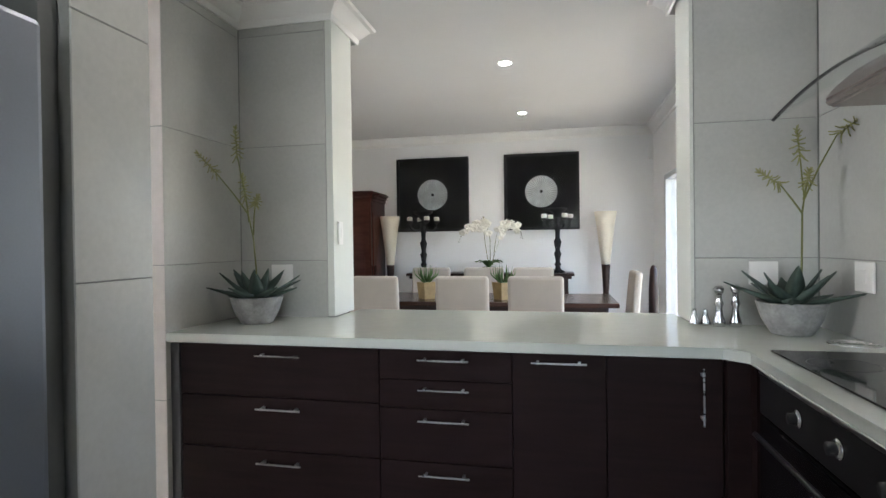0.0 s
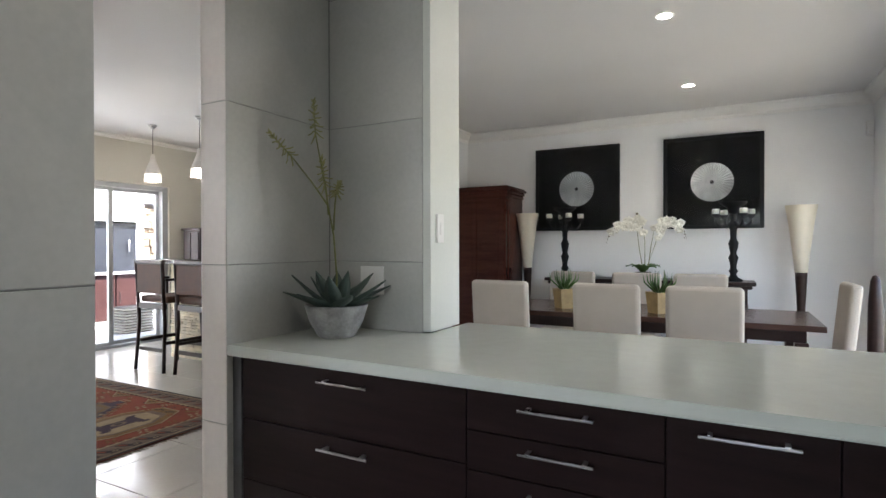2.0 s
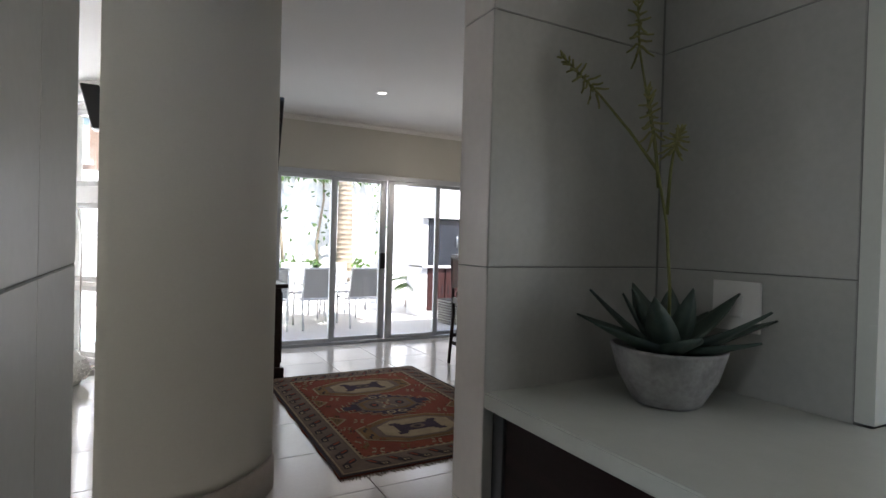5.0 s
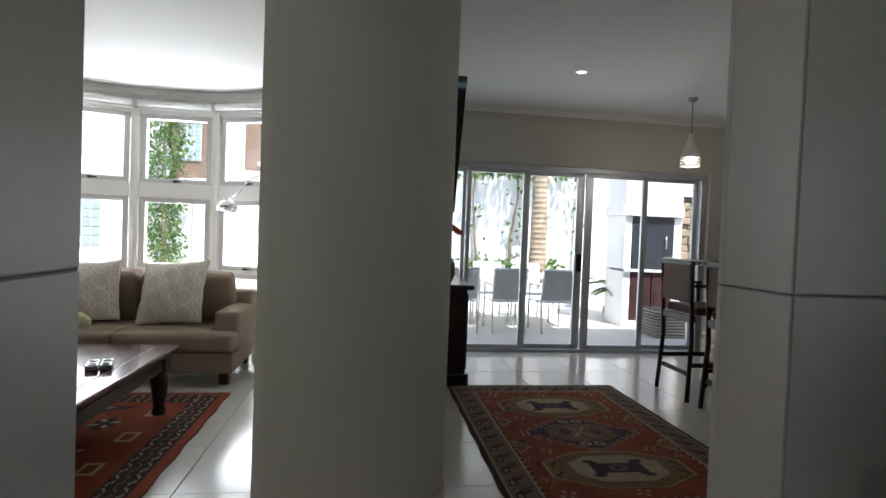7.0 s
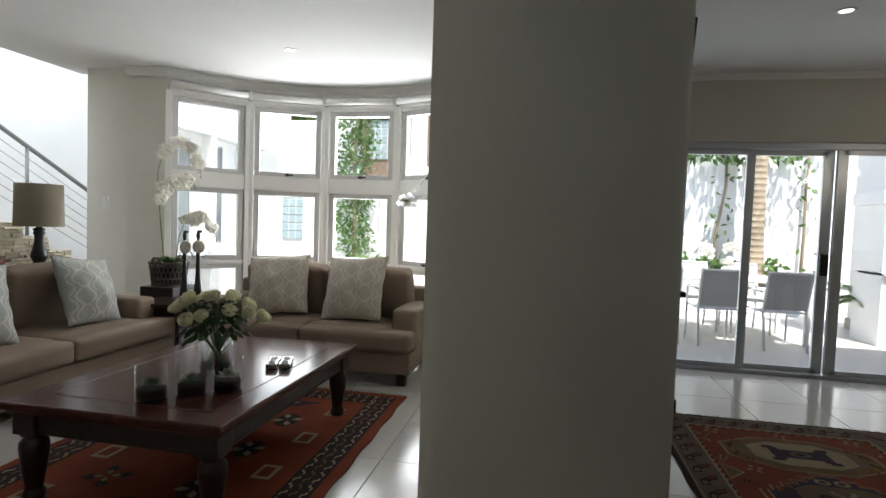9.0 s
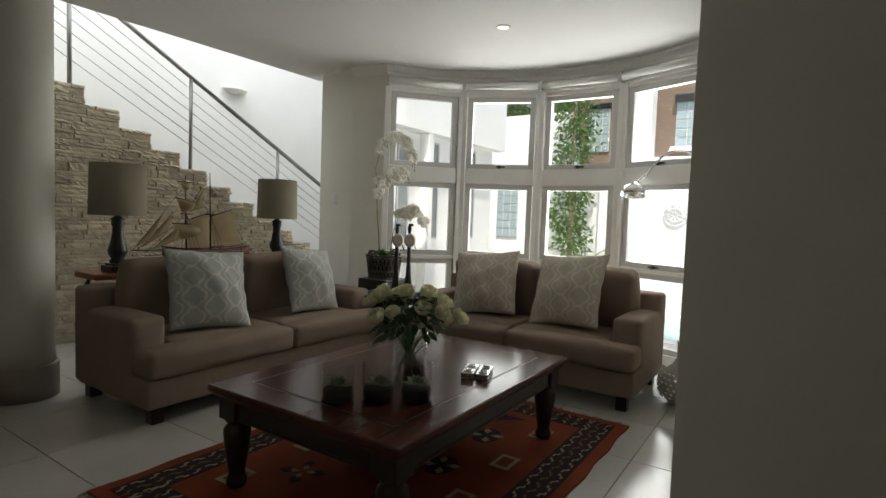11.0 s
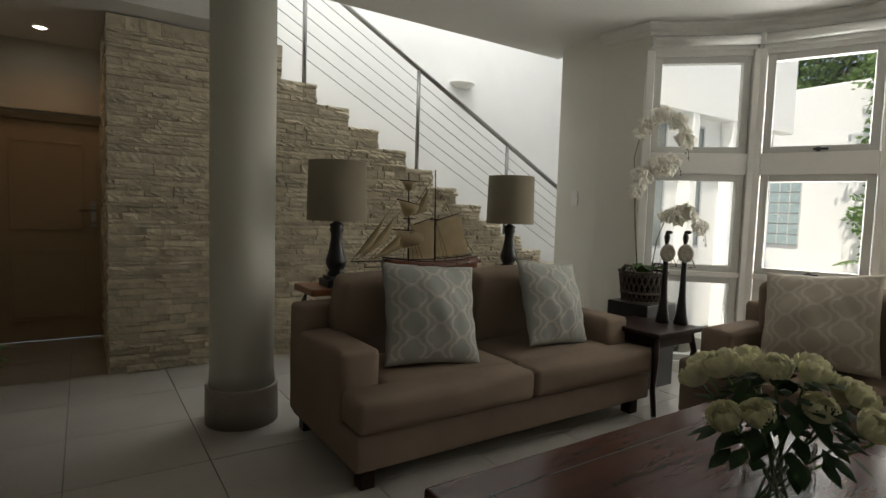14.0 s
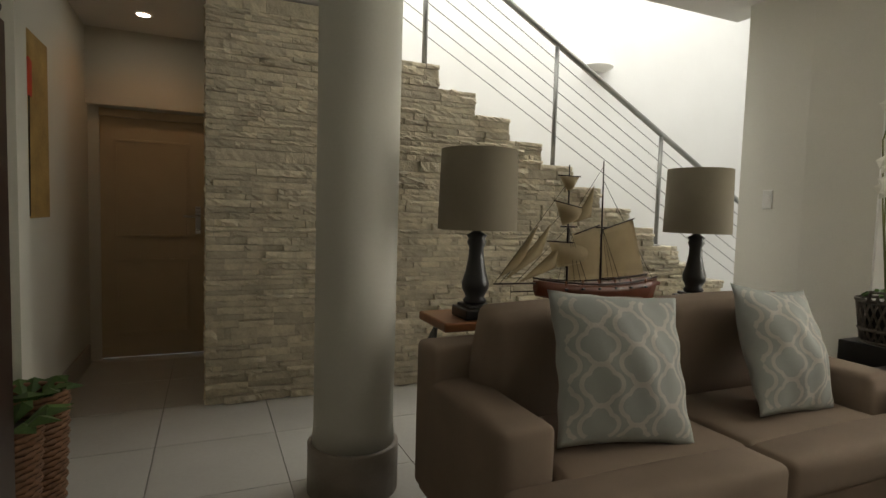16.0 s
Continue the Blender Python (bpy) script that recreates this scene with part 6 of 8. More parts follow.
def succulent_jar(x, y):
    j = thing("succulent_jar", x, y, 0.4625, 0, "clear glass jar with a small succulent in dark gravel", "terrarium", "glass succulent jars on the coffee table")
    part("jar", lathe([(0, 0), (0.062, 0), (0.066, 0.004), (0.066, 0.155), (0.063, 0.155), (0.062, 0.010), (0, 0.008)], 28), GLASS, j)
    part("gravel", lathe([(0, 0.0085), (0.0615, 0.0105), (0.0615, 0.05), (0.05, 0.056), (0, 0.06)], 24), SOIL, j)
    bm = bmesh.new()
    for k in range(20):
        a, lean, L = k * 2.4, 0.25 + 0.058 * k, 0.050 + 0.0008 * k
        d = Vector((math.cos(a) * math.sin(lean), math.sin(a) * math.sin(lean), math.cos(lean) * 0.8))
        s = Vector((-math.sin(a), math.cos(a), 0))
        c = Vector((0, 0, 0.064))
        vs = [bm.verts.new(q) for q in (c, c + d * L * 0.6 + s * 0.015, c + d * L, c + d * L * 0.6 - s * 0.015)]
        up, dn = bm.verts.new(c + d * L * 0.6 + Vector((0, 0, 0.006))), bm.verts.new(c + d * L * 0.6 - Vector((0, 0, 0.006)))
        for i in range(4):
            bm.faces.new((vs[i], vs[(i + 1) % 4], up))
            bm.faces.new((vs[(i + 1) % 4], vs[i], dn))
    part("succulent", bm, SUCCULENT, j, "grey-green rosette")


for x, y in ((-4.60, 0.322), (-4.705, 0.44), (-4.805, 0.555)):
    succulent_jar(x, y)
CUT_GLASS = mat("mirrored_glass", (0.36, 0.37, 0.36), 0.10, 0.9, vary=0.25, scale=40, bump=0.12)
dish = thing("candle_holder", -5.265, 0.575, 0.4625, 20, "mirrored glass holder with four tea lights on the coffee table", "candle holder")
for sx in (-1, 1):
    for sy in (-1, 1):
        b = part("glass_block", box(sx * 0.042 - 0.038, sx * 0.042 + 0.038, sy * 0.034 - 0.030, sy * 0.034 + 0.030, 0, 0.032, 0.005), CUT_GLASS, dish)
        part("tea_light", lathe([(0, 0.0325), (0.016, 0.0325), (0.016, 0.036), (0, 0.036)], 16, centre=(sx * 0.042, sy * 0.034, 0)), BLACK, b, "burnt dark tea light")
        part("rim", tube([(sx * 0.042 + 0.02 * math.cos(q * math.pi / 8), sy * 0.034 + 0.02 * math.sin(q * math.pi / 8), 0.034) for q in range(17)], 0.003, 6), CHROME, b)

# console table with two lamps and a model ship
ctab = thing("sofa_console", -5.50, -2.02, 0, 0, "honey-brown wooden console table with iron legs behind the sofa", "console")
part("top", box(-0.98, 0.82, -0.16, 0.14, 0.72, 0.76, 0.008), OAK, ctab)
for x in (-0.80, 0.66):
    for off in (-0.03, 0.0, 0.03):
        pts = [(x + 0.14 + off * 0.5, 0.0 + off, 0.72), (x + 0.16, off, 0.66), (x + 0.06, off, 0.42), (x + 0.02, off, 0.25), (x + 0.10 + off, off, 0.005)]
        part("leg", tube(pts, 0.009, 8), BLACK, ctab, "curved black iron leg")


def table_lamp(x, y):
    l = thing("table_lamp", x, y, 0.76, 0, "table lamp with a taupe drum shade on a black turned base", "lamp", "table lamps on the console")
    bm = box(-0.075, 0.075, -0.075, 0.075, 0, 0.045, 0.006)
    box(-0.058, 0.058, -0.058, 0.058, 0.045, 0.06, 0.006, bm)
    part("foot", bm, BLACK, l)
    part("stem", lathe([(0.045, 0.06), (0.052, 0.075), (0.040, 0.09), (0.058, 0.125), (0.060, 0.15), (0.045, 0.20), (0.034, 0.26), (0.032, 0.30), (0.042, 0.325), (0.036, 0.34), (0.045, 0.355), (0.020, 0.37), (0.012, 0.40), (0, 0.40)], 20), BLACK, l)
    part("shade", lathe([(0.170, 0.378), (0.163, 0.715), (0.159, 0.715), (0.166, 0.378), (0.170, 0.378)], 40), LINEN, l, "taupe linen drum shade")
    part("spider", tube([(-0.157, 0, 0.69), (0, 0, 0.68), (0.157, 0, 0.69)], 0.003, 6), STEEL, l)


table_lamp(-4.86, -1.98)
table_lamp(-6.20, -2.02)

ship = thing("model_ship", -5.52, -2.0, 0.76, 0, "wooden model sailing ship with cream sails on the console", "model ship")
SAIL = mat("aged_sailcloth", (0.46, 0.37, 0.23), 0.9, vary=0.12, scale=10, fine=300, bump=0.1)
HULL = mat("ship_hull_wood", (0.13, 0.038, 0.018), 0.4, vary=0.25, scale=8)
bm = bmesh.new()
rows = []
for i in range(15):
    u = i / 14
    x = -0.36 + 0.70 * u
    w = 0.070 * math.sin(math.pi * min(1, 0.10 + 0.86 * u)) ** 0.6
    zt = 0.125 + 0.026 * (2 * u - 1) ** 2
    keel = 0.022 + 0.075 * max(0, 2 * u - 1.25) + 0.03 * max(0, 0.5 - 2 * u)
    rows.append([bm.verts.new(p) for p in ((x, -w, zt), (x, -w * 0.95, zt - 0.04), (x, -w * 0.45, keel + 0.012), (x, 0, keel), (x, w * 0.45, keel + 0.012), (x, w * 0.95, zt - 0.04), (x, w, zt), (x, 0, zt - 0.006))])
for a, b in zip(rows, rows[1:]):
    for k in range(8):
        f = bm.faces.new((a[k], b[k], b[(k + 1) % 8], a[(k + 1) % 8]))
        f.smooth = k < 6
bm.faces.new(rows[0])
bm.faces.new(rows[-1][::-1])
bmesh.ops.recalc_face_normals(bm, faces=bm.faces[:])
part("hull", bm, HULL, ship)
bm = bmesh.new()
for s in (-1, 1):
    tube([(-0.36 + 0.70 * i / 14, s * (0.072 * math.sin(math.pi * min(1, 0.10 + 0.86 * i / 14)) ** 0.6), 0.132 + 0.026 * (2 * i / 14 - 1) ** 2) for i in range(15)], 0.0045, 6, bm)
part("gunwale", bm, DARKWOOD, ship)
part("stern_boom", tube([(-0.30, 0, 0.125), (-0.41, 0, 0.118)], 0.011, 6), HULL, ship)
for s in (-1, 1):
    for k in range(6):
        x = -0.26 + 0.095 * k
        part("gun_port", box(x - 0.007, x + 0.007, s * 0.066 - 0.006, s * 0.066 + 0.006, 0.106, 0.117, 0.002), BLACK, ship)
        part("rail_post", box(x - 0.003, x + 0.003, s * 0.062 - 0.003, s * 0.062 + 0.003, 0.128, 0.152), OAK, ship)
for x in (-0.16, 0.16):
    part("cradle", box(x - 0.012, x + 0.012, -0.05, 0.05, 0, 0.045, 0.003), DARKWOOD, ship)
for x, h in ((-0.032, 0.715), (0.166, 0.685)):
    part("mast", tube([(x, 0, 0.10), (x + 0.013, 0, h)], 0.006, 6, None, 0.003), DARKWOOD, ship)
part("bowsprit", tube([(0.28, 0, 0.135), (0.56, 0, 0.138)], 0.006, 6, None, 0.003), DARKWOOD, ship)


def sail(pts, belly=0.03):
    """A billowed sail from its corners, in x and z."""
    bm = bmesh.new()
    N = 8
    p = [Vector((a, 0, b)) for a, b in pts]
    if len(p) == 3:
        p.append(p[2])
    g = []
    for i in range(N + 1):
        row = []
        for j in range(N + 1):
            u, v = i / N, j / N
            q = (p[0] * (1 - u) + p[1] * u) * (1 - v) + (p[3] * (1 - u) + p[2] * u) * v
            q.y = belly * math.sin(math.pi * u) * math.sin(math.pi * min(1, 0.1 + 0.9 * v))
            row.append(bm.verts.new(q))
        g.append(row)
    for i in range(N):
        for j in range(N):
            f = bm.faces.new((g[i][j], g[i + 1][j], g[i + 1][j + 1], g[i][j + 1]))
            f.smooth = True
    bmesh.ops.solidify(bm, geom=bm.faces[:], thickness=0.0015)
    part("sail", bm, SAIL, ship)


sail([(-0.307, 0.166), (-0.037, 0.152), (-0.026, 0.388), (-0.215, 0.442)], 0.02)
sail([(-0.025, 0.148), (0.160, 0.144), (0.147, 0.366), (-0.015, 0.407)], 0.02)
sail([(0.045, 0.234), (0.224, 0.206), (0.275, 0.326), (0.031, 0.318)], 0.05)
sail([(0.118, 0.435), (0.205, 0.402), (0.249, 0.515), (0.084, 0.485)], 0.045)
sail([(0.155, 0.575), (0.187, 0.566), (0.232, 0.633), (0.120, 0.633)], 0.03)
sail([(0.145, 0.416), (0.041, 0.448), (0.031, 0.600)], 0.015)
sail([(0.537, 0.165), (0.416, 0.223), (0.334, 0.409)], 0.02)
sail([(0.504, 0.152), (0.315, 0.266), (0.265, 0.416)], 0.02)
sail([(0.429, 0.140), (0.233, 0.206), (0.203, 0.325)], 0.02)
for a, b in (((-0.33, 0.168), (-0.03, 0.150)), ((-0.02, 0.385), (-0.225, 0.446)), ((0.135, 0.362), (-0.012, 0.410)), ((0.022, 0.319), (0.285, 0.330)), ((0.076, 0.484), (0.257, 0.518)), ((0.112, 0.634), (0.240, 0.635)), ((0.285, 0.10), (0.47, 0.10))):
    part("spar", tube([(a[0], 0, a[1]), (b[0], 0, b[1])], 0.0032, 6), DARKWOOD, ship)
bm = bmesh.new()
for a, b in (((0.172, 0.62), (0.556, 0.138)), ((0.17, 0.50), (0.53, 0.138)), ((0.168, 0.40), (0.45, 0.137)), ((-0.02, 0.69), (0.172, 0.42)), ((-0.025, 0.62), (-0.36, 0.15)), ((0.47, 0.135), (0.47, 0.07))):
    tube([(a[0], 0, a[1]), (b[0], 0, b[1])], 0.0014, 4, bm)
for x in (-0.028, 0.168):
    for dx in (-0.07, -0.035, 0.0):
        for side in (-0.064, 0.064):
            tube([(x, 0, 0.40), (x + dx, side, 0.14)], 0.0012, 4, bm)
tagged(part("rigging", bm, DARKWOOD, ship, "thin dark rigging lines"), kind="stuff")
for x in (0.168, -0.024):
    part("crosstree", box(x - 0.035, x + 0.035, -0.02, 0.02, 0.395, 0.402, 0.002), DARKWOOD, ship)

# side table with orchid, basket and figurines
sidet = thing("side_table", -6.72, -1.20, 0, 0, "small dark side table in the corner between the sofas", "table")
part("top", box(-0.24, 0.24, -0.24, 0.24, 0.49, 0.52, 0.008), DARKWOOD, sidet)
part("apron", box(-0.20, 0.20, -0.20, 0.20, 0.42, 0.49, 0.004), DARKWOOD, sidet)
for sx in (-0.18, 0.18):
    for sy in (-0.18, 0.18):
        part("leg", tube([(sx, sy, 0.49), (sx * 1.12, sy * 1.12, 0.36), (sx * 0.95, sy * 0.95, 0.15), (sx * 1.25, sy * 1.25, 0.012)], 0.022, 8, None, 0.016), DARKWOOD, sidet)
pedestal = thing("plant_box", -7.05, -1.50, 0, 0, "black wooden plant stand carrying the orchid basket", "plant stand")
part("body", box(-0.17, 0.17, -0.17, 0.17, 0, 0.60, 0.006), BLACK, pedestal)


def basket(o):
    part("basket_lining", lathe([(0, 0.004), (0.128, 0.006), (0.155, 0.19), (0, 0.195)], 24), SOIL, o)
    for k in range(26):
        for d in (-1, 1):
            pts = []
            for i in range(6):
                u = i / 5
                a = 2 * math.pi * k / 26 + d * 0.5 * u
                r = 0.14 + 0.028 * u
                pts.append((r * math.cos(a), r * math.sin(a), 0.005 + 0.215 * u))
            part("weave_strand", tube(pts, 0.006, 5), GREYWICKER, o)
    for z, r in ((0.006, 0.142), (0.07, 0.15), (0.22, 0.17)):
        part("rim", tube([(r * math.cos(a * math.pi / 16), r * math.sin(a * math.pi / 16), z) for a in range(33)], 0.010, 6), GREYWICKER, o)
    for s in (-1, 1):
        part("handle", tube([(s * 0.165, -0.05, 0.21), (s * 0.175, -0.03, 0.27), (s * 0.175, 0.03, 0.27), (s * 0.165, 0.05, 0.21)], 0.008, 6), GREYWICKER, o)


big = orchid(-7.05, -1.50, 0.60, [
    ([(0, -0.05, 0.2), (0.02, -0.09, 0.7), (0.03, -0.11, 1.05), (0.0, -0.07, 1.28), (-0.08, 0.0, 1.36), (-0.17, 0.09, 1.30), (-0.22, 0.13, 1.18)], 24),
    ([(0.03, -0.03, 0.2), (0.05, -0.06, 0.6), (0.05, -0.07, 0.86), (-0.02, 0.0, 0.99), (-0.12, 0.10, 1.0)], 24),
    ([(-0.06, 0.02, 0.2), (-0.08, 0.04, 0.45), (-0.12, 0.08, 0.62), (-0.20, 0.17, 0.66), (-0.28, 0.25, 0.55)], 18)], 0.16, "tall white orchid in a grey woven basket on a black stand", 21, 0.068, basket, 0.16, (0.5, 0.85, 0))


def figurine(x, y, rz, h):
    """A slender black standing figure with a round metal shield and angular arms, in one mesh."""
    bm = lathe([(0, 0), (0.044, 0), (0.046, 0.008), (0.034, 0.06), (0.022, 0.16), (0.017, 0.28), (0.016, 0.36), (0.020, 0.40), (0.014, 0.455), (0.011, 0.47), (0.017, 0.49), (0.019, 0.51), (0.012, 0.53), (0, 0.535)], 16)
    blob(0.026, 0.012, 0.012, 2, 10, 6, bm, rot(at=(0.012, 0, 0.535)))
    for side in (-1, 1):
        tube([(side * 0.012, -0.005, 0.45), (side * 0.062, -0.028, 0.335), (side * 0.02, -0.03, 0.335)], 0.003, 6, bm)
    for f in bm.faces:
        f.material_index = 0
    disc = lathe([(0, 0), (0.05, 0), (0.053, 0.004), (0.05, 0.010), (0.036, 0.013), (0.030, 0.010), (0.016, 0.014), (0, 0.013)], 24)
    for f in disc.faces:
        f.material_index = 1
    merge(bm, disc, rot(90, 0, 0, (0, -0.016, 0.415)))
    f = solid("figurine", bm, (BLACK, mat("tarnished_disc", (0.45, 0.42, 0.36), 0.4, 0.6, vary=0.3, scale=60)), "slender black figurine holding a round metal disc", "figurine", group="pair of figurines on the side table")
    f.matrix_basis = pose(x, y, 0.52, 0, 0, rz) @ Matrix.Diagonal((1, 1, h, 1))


figurine(-6.85, -1.19, 150, 1.12)
figurine(-6.90, -1.09, 140, 1.13)

# arc lamp, white floor vase
arc = thing("arc_lamp", -7.45, 1.28, 0, 0, "chrome arc lamp reaching over the bay sofa", "lamp")
part("base", lathe([(0, 0), (0.15, 0), (0.15, 0.05), (0.14, 0.06), (0, 0.06)], 24), CHROME, arc)
pts = [(0, 0, 0.06), (0, 0, 1.2)] + [(-0.36 + 0.36 * math.cos(a), -0.36 + 0.36 * math.cos(a), 1.2 + 0.62 * math.sin(a)) for a in [k * math.pi / 12 for k in range(1, 7)]]
pts += [(-0.36 - 0.02 * k, -0.36 - 0.06 * k, 1.82 - 0.004 * k * k * 3) for k in range(1, 5)] + [(-0.42, -0.69, 1.56)]
part("arm", tube(pts, 0.009, 8), CHROME, arc)
bm = lathe([(0.0, 0.10), (0.05, 0.09), (0.095, 0.045), (0.115, -0.02), (0.11, -0.02), (0.09, 0.04), (0.0, 0.085)], 28)
bmesh.ops.transform(bm, matrix=rot(0, -12, 0, (-0.42, -0.69, 1.47)), verts=bm.verts[:])
part("dome", bm, CHROME, arc, "polished chrome dome shade")
bm = lathe([(0, -0.03), (0.03, -0.02), (0.04, 0.0), (0.03, 0.03), (0, 0.04)], 14)
bmesh.ops.transform(bm, matrix=rot(at=(-0.42, -0.69, 1.47)), verts=bm.verts[:])
part("bulb", bm, PETAL, arc)
fv = thing("floor_vase", -7.0, 1.22, 0, 0, "white studded ceramic floor vase beside the sofa", "vase")
bm = lathe([(0, 0), (0.10, 0), (0.155, 0.07), (0.17, 0.13), (0.15, 0.20), (0.09, 0.26), (0.062, 0.31), (0.06, 0.40), (0.066, 0.42), (0.055, 0.42), (0.05, 0.32), (0, 0.30)], 32)
part("body", bm, mat("white_glaze", (0.62, 0.61, 0.58), 0.35, vary=0.05), fv)
bm = bmesh.new()
for j in range(6):
    z = 0.05 + 0.032 * j
    r = 0.17 * math.sqrt(max(0.2, 1 - ((z - 0.13) / 0.16) ** 2)) + 0.004
    for k in range(26):
        a = 2 * math.pi * (k + 0.5 * (j % 2)) / 26
        blob(0.009, 0.009, 0.009, 2, 6, 4, bm, rot(at=(r * math.cos(a), r * math.sin(a), z)))
tagged(part("studs", bm, TRIM, fv), kind="stuff")

# stair rail
rail = thing("stair_railing", -6.5, -3.52, 0, 0, "steel stair railing with round handrail and thin cables", "railing")
slope = RISE / GO


def on_stair(x):
    """The height of the nosing line over the stairs at x."""
    return Z0 + slope * (x - X0)


part("handrail", tube([(x + 6.5, 0, on_stair(x) + 0.90) for x in (-8.9, -7.0, -4.9)], 0.024, 12), RAIL, rail)
for x in (-8.55, -7.42, -6.30, -5.19):
    n = math.floor((X0 - x) / GO) + 1
    zt = Z0 - RISE * n
    part("post", tube([(x + 6.5, 0, zt), (x + 6.5, 0, on_stair(x) + 0.88)], 0.018, 10), RAIL, rail)
    part("post_foot", lathe([(0, 0), (0.04, 0), (0.04, 0.008), (0.02, 0.012)], 14, centre=(x + 6.5, 0, zt)), RAIL, rail)
for k in range(6):
    d = 0.20 + 0.115 * k
    part("cable", tube([(-8.7 + 6.5, 0.0, on_stair(-8.7) + d), (-4.9 + 6.5, 0.0, on_stair(-4.9) + d)], 0.0035, 6), RAIL, rail)
sconce = thing("wall_light", -7.55, -4.595, 2.73, 0, "pale half-bowl uplighter on the stair wall", "wall light")
bm = lathe([(0, 0), (0.08, 0.005), (0.17, 0.05), (0.175, 0.06), (0.16, 0.055), (0, 0.02)], 24)
bmesh.ops.bisect_plane(bm, geom=bm.verts[:] + bm.edges[:] + bm.faces[:], plane_co=(0, 0, 0), plane_no=(0, 1, 0), clear_inner=True)
part("bowl", bm, TRIM, sconce)

# hall: painting, baskets, dark cabinet
pic = thing("painting", -2.982, -3.165, 1.573, 0, "unframed canvas of red tulips on an ochre ground", "painting")
part("canvas", box(-0.03, 0, -0.305, 0.305, -0.453, 0.453, 0.004), mat("ochre_canvas", (0.30, 0.18, 0.055), 0.8, vary=0.25, scale=6, fine=60, tint=(0.40, 0.27, 0.10)), pic)
TULIP = mat("tulip_red_paint", (0.50, 0.035, 0.012), 0.6, vary=0.15)
for y, z, h in ((0.045, 0.135, 0.165), (0.17, -0.075, 0.16)):
    pts = [(-0.034, y - 0.045, z), (-0.034, y + 0.045, z), (-0.034, y + 0.05, z + h), (-0.034, y, z + h * 1.12), (-0.034, y - 0.05, z + h)]
    bm = bmesh.new()
    a = [bm.verts.new(q) for q in pts]
    b = [bm.verts.new((q[0] + 0.004, q[1], q[2])) for q in pts]
    bm.faces.new(a)
    bm.faces.new(b[::-1])
    for k in range(5):
        bm.faces.new((a[k], b[k], b[(k + 1) % 5], a[(k + 1) % 5]))
    bmesh.ops.recalc_face_normals(bm, faces=bm.faces[:])
    part("tulip", bm, TULIP, pic, "painted red tulip")
    part("painted_stem", tube([(-0.031, y, z), (-0.031, y + 0.02, -0.44)], 0.005, 5), SOIL, pic)


def wicker_basket(x, y, h, r, label, seed):
    rnd = random.Random(seed)
    b = thing("wicker_planter", x, y, 0, 0, label, "planter", "tall wicker planters")
    part("lining", lathe([(0, 0), (r * 0.8, 0), (r * 0.93, h * 0.9), (0, h * 0.9)], 20), SOIL, b)
    n = int(h / 0.022)
    bm = bmesh.new()
    for k in range(n):
        z = 0.011 + k * 0.022
        rr = r * (0.84 + 0.16 * k / n)
        tube([((rr + 0.006 * (1 if (i + k) % 2 else -1)) * math.cos(i * math.pi / 14), (rr + 0.006 * (1 if (i + k) % 2 else -1)) * math.sin(i * math.pi / 14), z) for i in range(29)], 0.012, 5, bm)
    tagged(part("weave", bm, WICKER, b, "brown woven wicker"), kind="stuff")
    for k in range(14):
        a, L = k * 2.4, rnd.uniform(0.12, 0.2)
        c = Vector((0.5 * r * math.cos(a), 0.5 * r * math.sin(a), h * 0.9))
        d = Vector((math.cos(a), math.sin(a), rnd.uniform(0.4, 1.2))).normalized()
        s = Vector((-math.sin(a), math.cos(a), 0))
        bm = bmesh.new()
        vs = [bm.verts.new(q) for q in (c, c + d * L * 0.5 + s * L * 0.3, c + d * L - Vector((0, 0, 0.04)), c + d * L * 0.5 - s * L * 0.3)]
        m = bm.verts.new(c + d * L * 0.5 + Vector((0, 0, 0.02)))
        for i in range(4):
            bm.faces.new((vs[i], vs[(i + 1) % 4], m))
        part("leaf", bm, GREEN, b)


wicker_basket(-3.155, -2.45, 0.47, 0.13, "tall brown wicker planter with dark green leaves by the wall", 3)
wicker_basket(-3.145, -2.15, 0.46, 0.12, "tall brown wicker planter with dark green leaves by the wall", 4)
cab = thing("dark_cabinet", -3.165, -1.15, 0, 0, "tall dark wooden cabinet against the hall wall", "cabinet")
part("body", box(-0.165, 0.18, -0.455, 0.45, 0, 1.76, 0.006), DARKWOOD, cab)
for g, z0, z1 in ((0.008, 1.665, 1.69), (0.02, 1.76, 1.785), (0.045, 1.785, 1.82), (0.065, 1.82, 1.86)):
    part("cornice", box(-0.165 - g, 0.18, -0.455 - g, 0.45 + g, z0, z1, 0.008), DARKWOOD, cab)
part("plinth", box(-0.19, 0.18, -0.475, 0.47, 0, 0.10, 0.01), DARKWOOD, cab)
for y0, y1 in ((-0.44, -0.005), (0.005, 0.44)):
    leaf = part("door", box(-0.183, -0.165, y0, y1, 0.13, 1.64, 0.004), DARKWOOD, cab)
    part("panel", box(-0.190, -0.183, y0 + 0.07, y1 - 0.07, 0.22, 1.55, 0.005), DARKWOOD, leaf)

